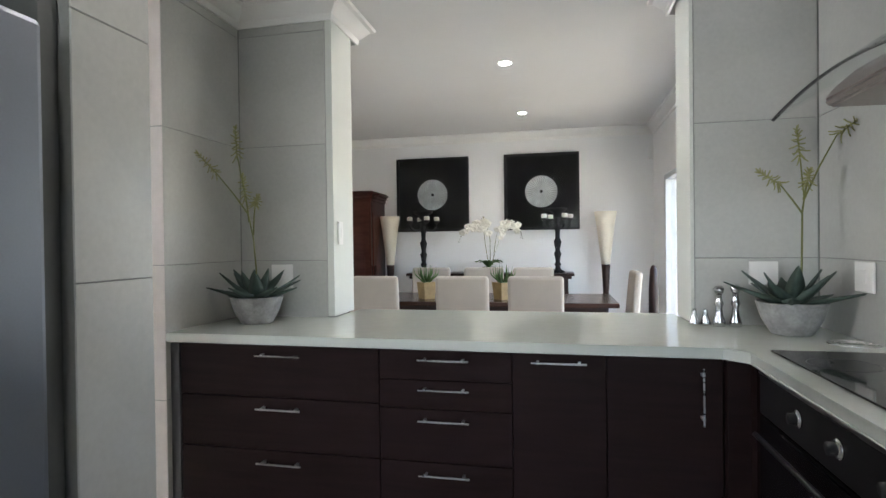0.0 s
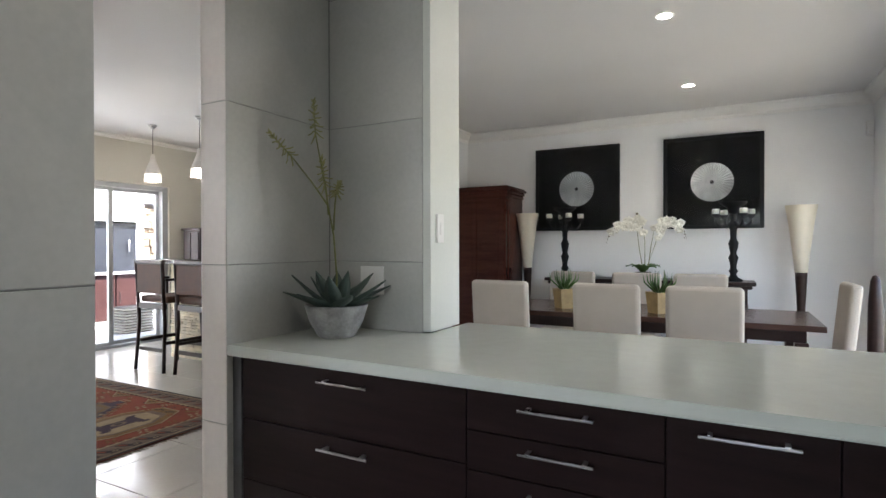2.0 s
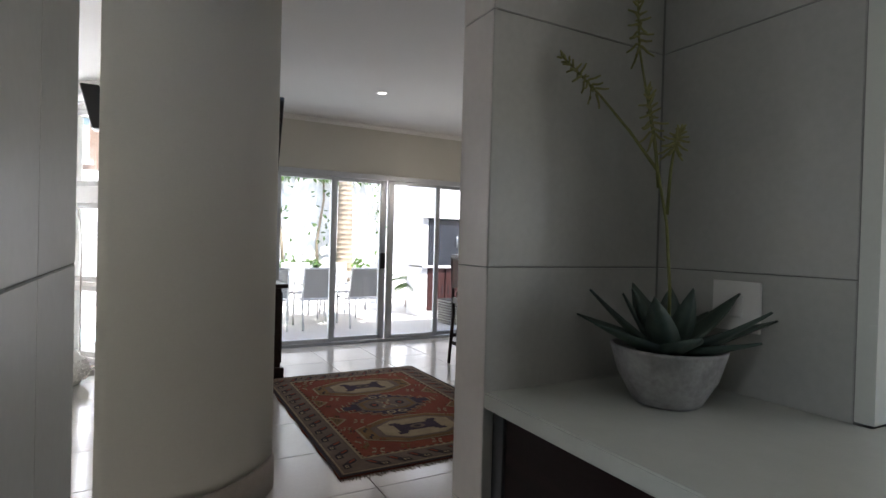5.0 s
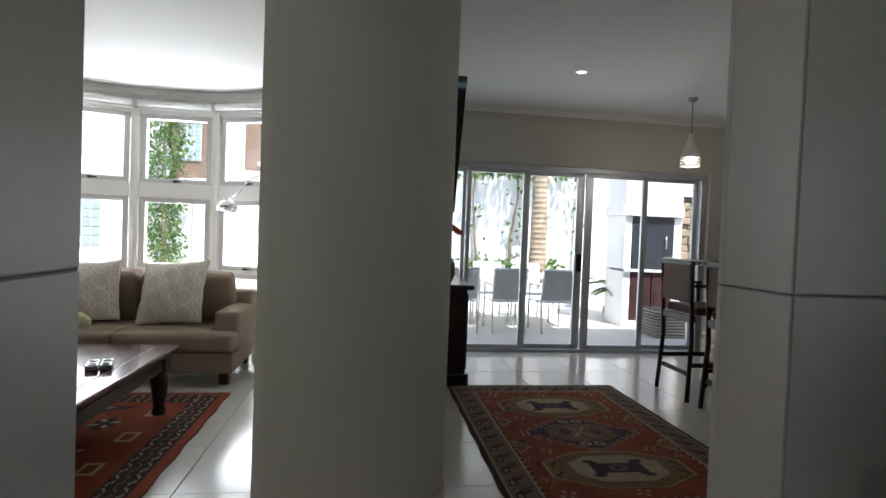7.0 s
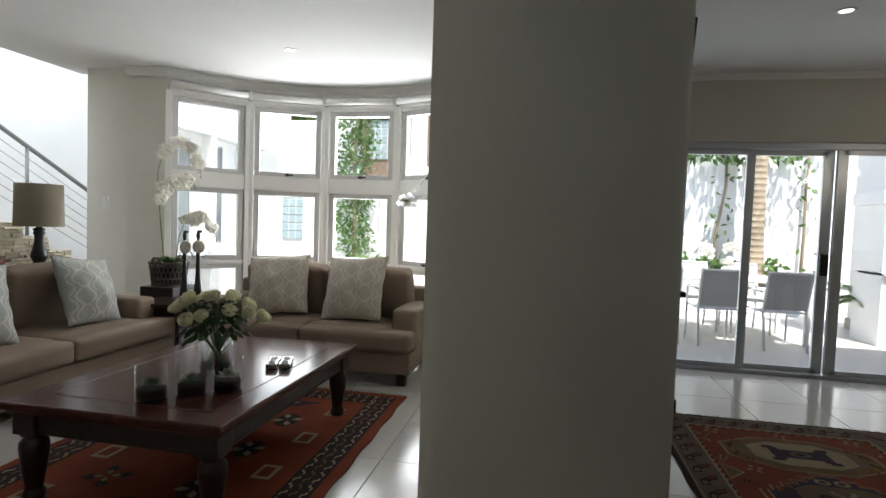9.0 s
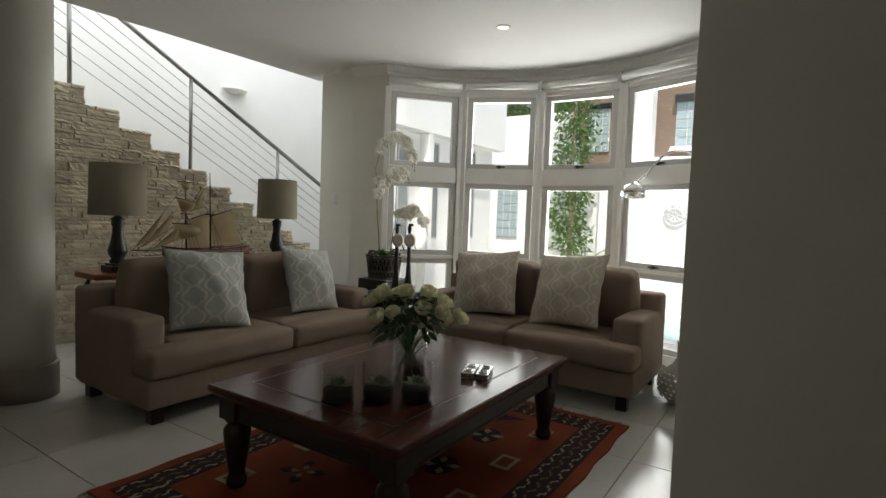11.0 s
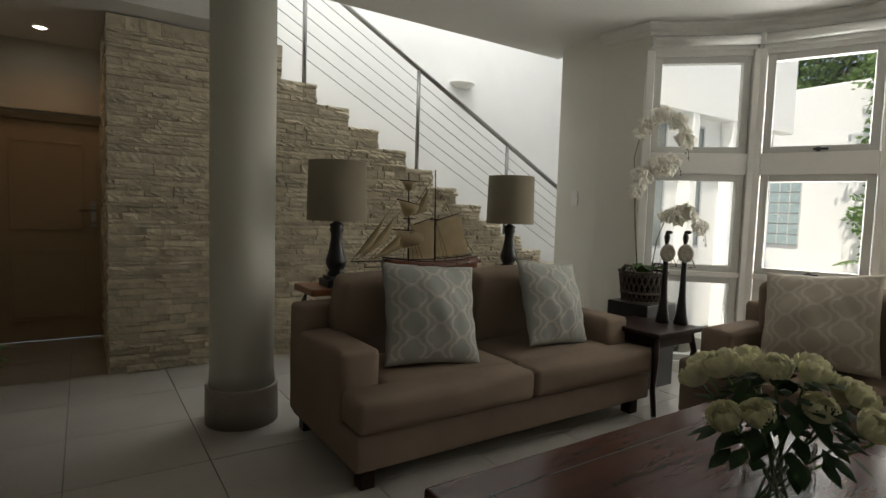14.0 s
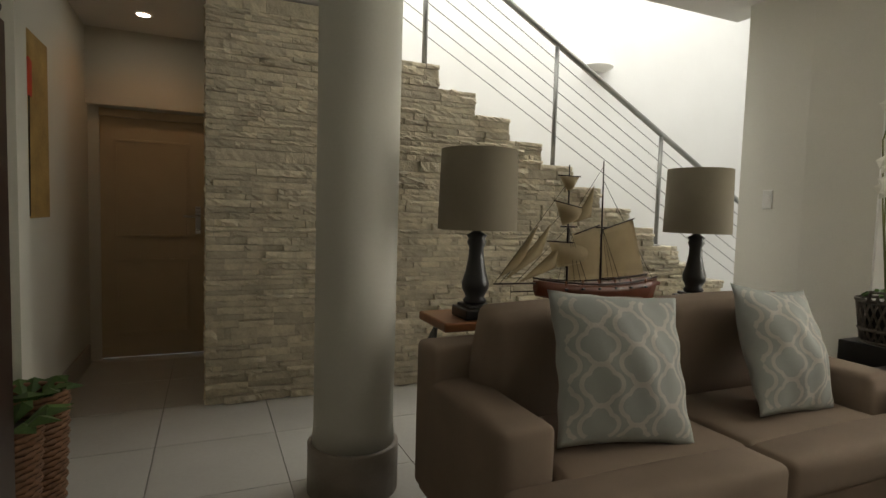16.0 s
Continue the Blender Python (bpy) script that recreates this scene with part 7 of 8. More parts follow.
# ---- garden court and patio ----
bm = box(-13.2, -8.06, 3.1, 9.0, -0.25, -0.03)
box(-13.2, -11.0, -7.5, 3.1, -0.25, -0.03, 0, bm)
box(-9.0, -7.0, -1.9, 3.1, -0.25, -0.031, 0, bm)
box(-11.0, -9.0, -2.4, 0.1, -0.25, -0.032, 0, bm)
box(-11.0, -10.86, -7.5, -2.4, -0.25, -0.032, 0, bm)
setting("pavement", bm, PAVING, "pale paved court and patio", "pavement")
pool = thing("swimming_pool", -10.0, 1.6, 0, 0, "small turquoise swimming pool with a white rim", "pool")
part("water", box(-0.98, 0.98, -1.48, 1.48, -0.25, -0.09), WATER, pool)
for q in ((-1.0, -0.82, -1.5, 1.5), (0.82, 1.0, -1.5, 1.5), (-0.82, 0.82, -1.5, -1.32), (-0.82, 0.82, 1.32, 1.5)):
    part("coping", box(*q, -0.10, -0.022, 0.01), OUTWALL, pool, "white pool edging")

setting("wall_house_outer", box(-8.06, -7.6, 1.9, 2.38, 0, 2.9, bm=box(-8.2, -8.06, 5.97, 9.0, -0.03, 2.9, bm=box(-8.2, -8.06, 2.2, 5.9, 2.2, 2.9))), OUTWALL, "white rendered outer wall of the house")
# unseen eaves, added to cut the light into bay, patio doors and dining door
setting("roof_eaves", prism([(-7.5, 1.9)] + [bay(57 - 114 * k / 24, 2.55) for k in range(25)][::-1] + [(-7.5, -2.2)], HIGH + 0.125, HIGH + 0.26, bm=box(-8.35, -8.06, 2.9, 9.0, HIGH + 0.12, HIGH + 0.26, bm=box(-8.35, -8.06, 1.9, 2.9, HIGH + 0.12, HIGH + 0.26, bm=box(0.36, 1.9, 3.2, 7.6, HIGH, HIGH + 0.14)))), OUTWALL, "white roof eaves over the bay and the patio doors", "roof")


def glass_block_window(parent, x, y0, y1, z0, z1, nz, ny):
    """A window of glass blocks in a wall that faces +x."""
    BLOCK = bpy.data.materials.get("glass_block") or mat("glass_block", (0.34, 0.43, 0.45), 0.12, vary=0.15, scale=20, bump=0.1, island=0.12)
    w = part("window", box(x, x + 0.02, y0, y1, z0, z1), FRAME, parent, "glass block window")
    for i in range(ny):
        for j in range(nz):
            a, b = y0 + (y1 - y0) * i / ny + 0.012, y0 + (y1 - y0) * (i + 1) / ny - 0.012
            c, d = z0 + (z1 - z0) * j / nz + 0.012, z0 + (z1 - z0) * (j + 1) / nz - 0.012
            part("block", box(x + 0.02, x + 0.035, a, b, c, d, 0.006, seg=1), BLOCK, w)


# white wing of the house across the court
wing = thing("white_wing", -13.0, 0, 0, 0, "white rendered wing of the house with deep window recesses", "house")
bm = box(-3.0, 0, -9.0, -6.1, -0.03, 3.25)
box(-3.0, -0.5, -6.1, -3.7, -0.03, 3.25, 0, bm)
box(-0.5, 0, -6.1, -4.3, 2.75, 3.25, 0, bm)
box(-0.5, 0, -5.45, -5.2, -0.03, 2.75, 0, bm)
box(-0.5, 0, -4.5, -4.3, -0.03, 2.75, 0, bm)
part("wall", bm, OUTWALL, wing)
part("roof", box(-3.1, 0.08, -9.0, -4.2, 3.25, 3.33, 0.01), OUTWALL, wing)
for y0, y1 in ((-6.05, -5.5), (-5.15, -4.55)):
    f = part("window", box(-0.5, -0.46, y0 + 0.08, y1 - 0.06, 0.35, 2.55, 0.004), FRAME, wing, "grey framed window in a recess")
    part("pane", box(-0.46, -0.452, y0 + 0.12, y1 - 0.1, 0.40, 2.50), bpy.data.materials.get("shaded_window_glass") or mat("shaded_window_glass", (0.24, 0.27, 0.27), 0.08, vary=0.2, scale=3, bump=0), f)
part("pot", lathe([(0, 0), (0.09, 0), (0.12, 0.2), (0.07, 0.32), (0.08, 0.36), (0, 0.35)], 16, centre=(-0.25, -4.85, 0.85)), CONCRETE, wing)
part("ledge", box(-0.5, -0.05, -5.2, -4.5, -0.03, 0.85, 0.01), OUTWALL, wing)

court = thing("court_wall", -13.0, 0, 0, 0, "white rendered garden wall with a glass block window", "wall")
part("wall", box(-0.25, 0.0, -3.47, -1.95, -0.03, 3.30, 0.02), OUTWALL, court)
part("wall_return", box(-0.25, -0.004, -3.9, -3.47, -0.03, 3.2, 0.02), OUTWALL, court)
glass_block_window(court, 0.0, -3.45, -2.98, 0.85, 1.85, 6, 3)
low = thing("ledge_wall", -13.0, 0, 0, 0, "white garden wall with a projecting ledge and lattice ornaments", "wall")
part("wall", box(-0.25, 0.0, -1.35, 3.2, -0.03, 2.2, 0.02), OUTWALL, low)
part("wall_return", box(-0.45, -0.15, -1.95, -1.35, -0.03, 2.2, 0.02), OUTWALL, low)
part("ledge", box(-0.4, 0.12, -0.95, 3.2, 2.2, 2.38, 0.02), OUTWALL, low)
part("pier", box(-0.3, 0.05, -0.72, -0.47, 2.38, 4.4, 0.01), OUTWALL, low)


def snowflake(parent, y, z, r):
    """A round pierced ornament of petals and rings on a wall that faces +x."""
    SNOW = bpy.data.materials.get("lattice_paint") or mat("lattice_paint", (0.78, 0.79, 0.80), 0.6, vary=0.06)
    bm = bmesh.new()
    for q in (r, r * 0.62, r * 0.22):
        tube([(0.02, y + q * math.cos(a * math.pi / 16), z + q * math.sin(a * math.pi / 16)) for a in range(33)], 0.014, 6, bm)
    for k in range(8):
        a = k * math.pi / 4
        c = (y + r * 0.8 * math.cos(a), z + r * 0.8 * math.sin(a))
        tube([(0.02, c[0] + r * 0.2 * math.cos(b * math.pi / 6), c[1] + r * 0.2 * math.sin(b * math.pi / 6)) for b in range(13)], 0.011, 6, bm)
        tube([(0.02, y + r * 0.2 * math.cos(a), z + r * 0.2 * math.sin(a)), (0.02, y + r * 0.98 * math.cos(a), z + r * 0.98 * math.sin(a))], 0.012, 6, bm)
    part("lattice_ornament", bm, SNOW, parent, "round white lattice ornament")


for k in range(6):
    snowflake(low, 0.475 * k, 1.38, 0.185)

brown = thing("brown_house", -13.5, 0, 0, 0, "brown rendered neighbouring house with glass block windows", "house")
part("wall", box(-4.0, 0, -1.93, 12.0, -0.2, 6.5), BROWNWALL, brown)
part("roof", box(-4.3, 0.3, -1.93, 12.3, 6.5, 6.8), BROWNWALL, brown)
glass_block_window(brown, 0.0, -1.77, -1.36, 2.58, 3.40, 5, 3)
part("lintel", box(0.0, 0.08, -1.80, -1.33, 3.40, 3.50, 0.01), BLACK, brown)
glass_block_window(brown, 0.0, -0.17, 0.80, 2.62, 3.41, 5, 5)
part("sill", box(0.0, 0.10, -0.24, 0.87, 2.54, 2.62, 0.01), OUTWALL, brown)
part("lintel", box(0.0, 0.10, -0.20, 0.83, 3.41, 3.54, 0.01), BLACK, brown)


def leaf_card(bm, c, d, n, L, W):
    """One folded leaf at c, pointing along d."""
    s = d.cross(n).normalized()
    m1, m2 = bm.verts.new(c), bm.verts.new(c + d * L)
    a, b, k = bm.verts.new(c + d * L * 0.45 + s * W + n * W * 0.3), bm.verts.new(c + d * L * 0.45 - s * W + n * W * 0.3), bm.verts.new(c + d * L * 0.5)
    bm.faces.new((m1, k, a))
    bm.faces.new((k, m2, a))
    bm.faces.new((m1, b, k))
    bm.faces.new((k, b, m2))


def rand_unit(r):
    while True:
        v = Vector((r.uniform(-1, 1), r.uniform(-1, 1), r.uniform(-1, 1)))
        if 0.1 < v.length < 1:
            return v.normalized()


def tree(x, y, clumps, leaves, size, label, seed, trunk=3.0, r0=0.06):
    """A tree: tapered trunk, limbs to each clump, many small leaves round the clumps."""
    r = random.Random(seed)
    t = thing("tree", x, y, -0.03, 0, label, "tree")
    bm = tube([(0, 0, 0), (0.05, 0.03, trunk * 0.4), (0.0, -0.02, trunk * 0.75), (0.03, 0.02, trunk)], r0, 8, None, r0 * 0.4)
    for cx, cy, cz, cr in clumps:
        tube([(0.02, 0, min(trunk * 0.9, max(0.2, cz - cr - 0.2))), (cx * 0.5, cy * 0.5, cz - cr * 0.4), (cx, cy, cz)], r0 * 0.35, 6, bm, 0.006)
    part("trunk", bm, BARK, t)
    bm = bmesh.new()
    for cx, cy, cz, cr in clumps:
        for k in range(leaves):
            v = rand_unit(r)
            c = Vector((cx, cy, cz)) + v * cr * r.uniform(0.35, 1.1)
            d = (v + rand_unit(r) * 0.9 + Vector((0, 0, -0.3))).normalized()
            leaf_card(bm, c, d, rand_unit(r), size * r.uniform(0.7, 1.3), size * 0.28)
    part("crown", bm, SUNLIT_LEAF, t)


tree(-12.55, -1.70, [(0, 0.05, 0.95, 0.32), (0.05, -0.1, 1.4, 0.34), (0.0, 0.1, 1.85, 0.33), (-0.05, -0.08, 2.3, 0.36), (0.05, 0.05, 2.75, 0.40), (0, -0.05, 3.25, 0.45), (0.05, 0.1, 3.7, 0.4)], 420, 0.088, "slim leafy evergreen tree beside the court wall", 5, 3.4)
tree(-16.5, -4.3, [(0, 0, 5.0, 0.8), (0.3, 0.9, 4.5, 0.7), (0.1, 1.7, 4.6, 0.7), (0.2, -0.9, 4.4, 0.7), (0.3, 2.4, 4.3, 0.6), (0.5, 0.3, 3.8, 0.6), (0.5, 1.3, 3.8, 0.6), (0.6, -0.6, 3.7, 0.6)], 800, 0.16, "broad green tree behind the garden wall", 6, 4.2, 0.14)


def frond_plant(name, x, y, z, n, L, label, seed, rise=0.9):
    """Arching feathered palm fronds from one point."""
    r = random.Random(seed)
    p = thing(name, x, y, z, 0, label, "plant")
    for k in range(n):
        a, up, ll = k * 2.4 + r.uniform(-0.2, 0.2), rise * r.uniform(0.7, 1.25), L * r.uniform(0.8, 1.15)
        pts = []
        for i in range(9):
            u = i / 8
            pts.append(Vector((math.cos(a) * ll * u * 0.8, math.sin(a) * ll * u * 0.8, ll * (up * u - 0.85 * u * u))))
        bm = tube(pts, 0.009, 5, None, 0.003)
        for i in range(1, 25):
            f = i / 25 * 8
            j = int(f)
            c = pts[j].lerp(pts[min(8, j + 1)], f - j)
            d0 = (pts[min(8, j + 1)] - pts[j]).normalized()
            s = d0.cross(Vector((0, 0, 1))).normalized()
            for sg in (-1, 1):
                d = (s * sg + d0 * 0.7 + Vector((0, 0, -0.35))).normalized()
                leaf_card(bm, c, d, Vector((0, 0, 1)), ll * 0.26 * math.sin(math.pi * (0.15 + 0.8 * i / 25)), 0.012)
        part("frond", bm, SUNLIT_LEAF, p)
    return p


frond_plant("garden_palm", -12.2, -1.35, 0.35, 12, 0.9, "small palm with feathered fronds under the tree", 8, 1.1)
pp = frond_plant("potted_palm", -10.6, 6.25, 0.36, 16, 0.75, "potted palm with arching fronds on the patio", 9, 1.1)
part("pot", lathe([(0, -0.39), (0.065, -0.39), (0.075, -0.03), (0.08, 0.0), (0.065, -0.005), (0, -0.02)], 24), WHITEMETAL, pp, "tall slim white pot")

# patio
back = thing("patio_wall", -12.9, 0, 0, 0, "white rendered patio wall with climbing plants", "wall")
part("wall", box(-0.25, 0.0, 3.2, 10.0, -0.03, 3.6, 0.02), OUTWALL, back)
part("planter", box(0.0, 0.85, 3.25, 6.0, -0.03, 0.42, 0.02), OUTWALL, back)
part("planter_soil", box(0.06, 0.79, 3.31, 5.94, 0.42, 0.44), SOIL, back)
bm = bmesh.new()
r = random.Random(12)
stems = [[(0.10, y, 0.40), (0.09, y + r.uniform(-0.1, 0.1), 1.2), (0.07, y + r.uniform(-0.15, 0.15), 2.1), (0.06, y + r.uniform(-0.2, 0.2), 3.0)] for y in (3.45, 4.25, 4.95, 6.3)]
for s in stems:
    tube(s, 0.035, 6, bm, 0.018)
part("climber_stem", bm, BARK, back, "thin climbing stems")
bm = bmesh.new()
for s in stems:
    for k in range(40):
        u = r.random() ** 0.6
        i = min(2, int(u * 3))
        c = Vector(s[i]).lerp(Vector(s[i + 1]), u * 3 - i) + Vector((r.uniform(0, 0.15), r.uniform(-0.22, 0.22), r.uniform(-0.1, 0.1)))
        leaf_card(bm, c, (Vector((0.5, r.uniform(-1, 1), r.uniform(-1.2, 0.3)))).normalized(), rand_unit(r), r.uniform(0.09, 0.17), 0.035)
for k in range(420):
    c = Vector((r.uniform(0.02, 0.5), r.uniform(3.3, 6.2), 2.55 + 0.8 * r.random() ** 1.4))
    leaf_card(bm, c, (Vector((0.4, r.uniform(-1, 1), -1))).normalized(), rand_unit(r), r.uniform(0.1, 0.2), 0.04)
tagged(part("climber_leaves", bm, SUNLIT_LEAF, back, "glossy green climber leaves"), kind="stuff")
bed = thing("planter_shrub", -12.45, 4.6, 0.43, 0, "low leafy shrubs in the raised bed", "plant")
bm = bmesh.new()
for k in range(700):
    c = Vector((r.uniform(-0.3, 0.3), r.uniform(-1.25, 1.25), 0.02 + 0.36 * r.random() ** 1.5))
    leaf_card(bm, c, (rand_unit(r) + Vector((0.3, 0, 0.4))).normalized(), rand_unit(r), r.uniform(0.10, 0.2), 0.04)
part("leaves", bm, SUNLIT_LEAF, bed)

palm = thing("palm_tree", -12.3, 5.35, 0.42, 0, "tall palm with a ringed trunk in the raised bed", "tree")
prof = [(0.0, 0)]
for k in range(68):
    z = k * 0.10
    rr = 0.15 - 0.0005 * k + (0.05 * math.exp(-z * 2))
    prof += [(rr, z), (rr + 0.004, z + 0.07), (rr + 0.013, z + 0.088)]
part("trunk", lathe(prof + [(0, 6.9)], 20), BARK, palm)
for k in range(16):
    a = k * 2.4
    pts = [Vector((math.cos(a) * 2.0 * u, math.sin(a) * 2.0 * u, 6.85 + 1.1 * u - 1.9 * u * u)) for u in [i / 8 for i in range(9)]]
    bm = tube(pts, 0.02, 5, None, 0.005)
    for i in range(1, 33):
        f = i / 33 * 8
        j = int(f)
        c = pts[j].lerp(pts[min(8, j + 1)], f - j)
        d0 = (pts[min(8, j + 1)] - pts[j]).normalized()
        s = d0.cross(Vector((0, 0, 1))).normalized()
        for sg in (-1, 1):
            leaf_card(bm, c, (s * sg + d0 * 0.6 + Vector((0, 0, -0.5))).normalized(), Vector((0, 0, 1)), 0.5 * math.sin(math.pi * (0.15 + 0.8 * i / 33)), 0.02)
    part("frond", bm, GREEN, palm)

ptab = thing("patio_table", -9.95, 3.95, -0.03, 0, "long white metal patio table", "table")
part("tabletop", box(-0.45, 0.45, -1.15, 1.15, 0.73, 0.76, 0.006), WHITEMETAL, ptab)
for sx in (-0.40, 0.40):
    for sy in (-1.08, 1.08):
        part("leg", box(sx - 0.025, sx + 0.025, sy - 0.025, sy + 0.025, 0, 0.73, 0.003), WHITEMETAL, ptab)


def sling_chair(x, y, rz):
    """A white tube chair with a grey mesh sling; its back towards local -y."""
    c = thing("patio_chair", x, y, -0.03, rz, "white metal patio chair with a grey mesh sling", "chair", "chairs round the patio table")
    bm = box(-0.21, 0.21, -0.22, 0.22, 0.42, 0.43)
    part("seat", bm, MESHCLOTH, c)
    bm = box(-0.22, 0.22, -0.235, -0.228, 0.46, 0.87)
    for v in bm.verts:
        v.co.y -= 0.22 * (v.co.z - 0.45)
    part("backrest", bm, MESHCLOTH, c, "grey mesh back")
    for s in (-1, 1):
        part("side_frame", tube([(s * 0.235, 0.26, 0), (s * 0.235, 0.24, 0.63), (s * 0.235, 0.20, 0.655), (s * 0.235, -0.22, 0.655)], 0.013, 8), WHITEMETAL, c)
        part("back_post", tube([(s * 0.225, -0.30, 0), (s * 0.225, -0.22, 0.44), (s * 0.225, -0.325, 0.89)], 0.015, 8), WHITEMETAL, c)
        part("seat_rail", tube([(s * 0.222, -0.22, 0.425), (s * 0.222, 0.24, 0.425)], 0.012, 8), WHITEMETAL, c)
    part("top_rail", tube([(-0.225, -0.327, 0.885), (0.225, -0.327, 0.885)], 0.014, 8), WHITEMETAL, c)
    return c


one = sling_chair(-9.45, 3.30, 90)
for x, y, rz in ((-9.45, 3.97, 90), (-9.45, 4.65, 92), (-10.45, 3.35, -90), (-10.45, 4.0, -90), (-10.45, 4.65, -90)):
    copy_thing(one, pose(x, y, -0.03, 0, 0, rz))

orchid(-9.95, 4.14, 0.73, [([(0, 0, 0.06), (0.0, -0.05, 0.22), (0.0, -0.12, 0.34), (0.02, -0.20, 0.33)], 9), ([(0, 0, 0.06), (0, 0.02, 0.26), (0.0, 0.08, 0.38), (0.02, 0.2, 0.34)], 9), ([(0, 0, 0.06), (0, 0.06, 0.2), (0.03, 0.12, 0.24)], 6)], 0.12, "white orchid in a low pot on the patio table", 17, 0.055, plain_pot, toward=(1, 0, 0))
post = thing("patio_post", -11.15, 6.46, -0.03, 0, "square white patio post", "post")
part("shaft", box(-0.15, 0.15, -0.15, 0.15, 0.1, 3.3, 0.01), OUTWALL, post)
part("foot", box(-0.17, 0.17, -0.17, 0.17, 0.0, 0.15, 0.01), SKIRT, post)
braai = thing("barbecue", -9.9, 6.6, -0.03, 0, "built-in white barbecue with a dark steel front and a log niche", "barbecue")
bm = box(-0.6, 0.0, -0.64, -0.53, 0, 1.72)
box(-0.6, 0.0, 0.17, 0.30, 0, 3.0, 0, bm)
box(-0.6, 0.0, 0.56, 0.75, 0, 3.0, 0, bm)
box(-0.6, -0.35, 0.30, 0.56, 0, 3.0, 0, bm)
box(-0.6, 0.0, 0.30, 0.56, 2.06, 3.0, 0, bm)
box(-0.6, 0.0, 0.30, 0.56, 0, 0.5, 0, bm)
box(-0.6, 0.0, -0.53, 0.17, 0, 0.10, 0, bm)
box(-0.6, -0.5, -0.53, 0.17, 0.10, 1.74, 0, bm)
part("surround", bm, OUTWALL, braai)
part("mantel", box(-0.6, 0.06, -0.71, 0.30, 1.72, 1.88, 0.008), OUTWALL, braai)
part("chimney_breast", box(-0.6, 0.0, -0.64, 0.17, 1.88, 3.0, 0.008), OUTWALL, braai)
CUPBOARD = mat("maroon_cupboard_paint", (0.055, 0.024, 0.022), 0.5, vary=0.2, spec=0.2)
CHARCOAL = mat("charcoal_steel", (0.035, 0.04, 0.05), 0.4, 0.3, vary=0.15)
front = part("steel_front", box(-0.05, 0.012, -0.52, 0.16, 0.90, 1.70, 0.006), CHARCOAL, braai, "dark grey steel fire door")
part("door_frame", box(0.008, 0.022, -0.52, 0.16, 1.62, 1.70, 0.004), BLACK, front)
part("handle", tube([(0.05, 0.02, 1.22), (0.05, 0.02, 1.42)], 0.012, 8), STEEL, front)
part("shelf", box(-0.5, 0.05, -0.64, 0.30, 0.855, 0.895, 0.006), OUTWALL, braai)
for y0, y1 in ((-0.52, -0.19), (-0.17, 0.16)):
    leaf = part("door", box(-0.04, 0.012, y0, y1, 0.11, 0.85, 0.006), CUPBOARD, braai, "brown wooden cupboard door")
    y = y1 - 0.05 if y0 < -0.3 else y0 + 0.05
    part("handle", tube([(0.012, y, 0.55), (0.035, y, 0.53), (0.035, y, 0.39), (0.012, y, 0.37)], 0.006, 6), BLACK, leaf)
pile = thing("firewood_stack", -9.92, 7.03, 0.47, 0, "split firewood stacked in the barbecue's log niche", "firewood")
rnd = random.Random(31)
z = 0.0
while z < 1.46:
    hgt = rnd.uniform(0.07, 0.13)
    split = rnd.uniform(-0.04, 0.04)
    for a, b in ((-0.125, split), (split + 0.006, 0.125)):
        part("log", box(-0.30, -0.02 + rnd.uniform(-0.03, 0.02), a, b, z, z + hgt - 0.006, 0.012), BARK, pile)
    z += hgt
chair_w = thing("garden_lounger", -9.9, -2.1, -0.03, 30, "white slatted garden lounger beside the bay", "lounger")
for s in (-0.28, 0.28):
    part("rail", tube([(-0.6, s, 0.02), (0.1, s, 0.30), (0.55, s, 0.62)], 0.022, 8), WHITEMETAL, chair_w)
    part("leg", tube([(0.5, s, 0.0), (-0.25, s, 0.38)], 0.022, 8), WHITEMETAL, chair_w)
for k in range(9):
    u = k / 8
    part("slat", box(-0.06, 0.0, -0.28, 0.28, -0.01, 0.01, 0.003), WHITEMETAL, chair_w).matrix_basis = rot(0, -24, 0, (-0.45 + 0.95 * u, 0, 0.10 + 0.46 * u))

crate = thing("storage_cube", -9.15, 6.22, -0.03, 0, "grey woven storage cube standing on the patio", "storage cube")
part("body", box(-0.20, 0.20, -0.22, 0.22, 0.0, 0.39, 0.02), GREYWICKER, crate)
bm = bmesh.new()
for k in range(9):
    z = 0.025 + 0.042 * k
    tube([(-0.205, -0.225, z), (0.205, -0.225, z), (0.205, 0.225, z), (-0.205, 0.225, z), (-0.205, -0.225, z)], 0.015, 6, bm)
tagged(part("weave", bm, mat("pale_woven_rope", (0.34, 0.32, 0.28), 0.85, vary=0.25, scale=30, bump=0.3), crate, "pale grey woven bands"), kind="stuff")

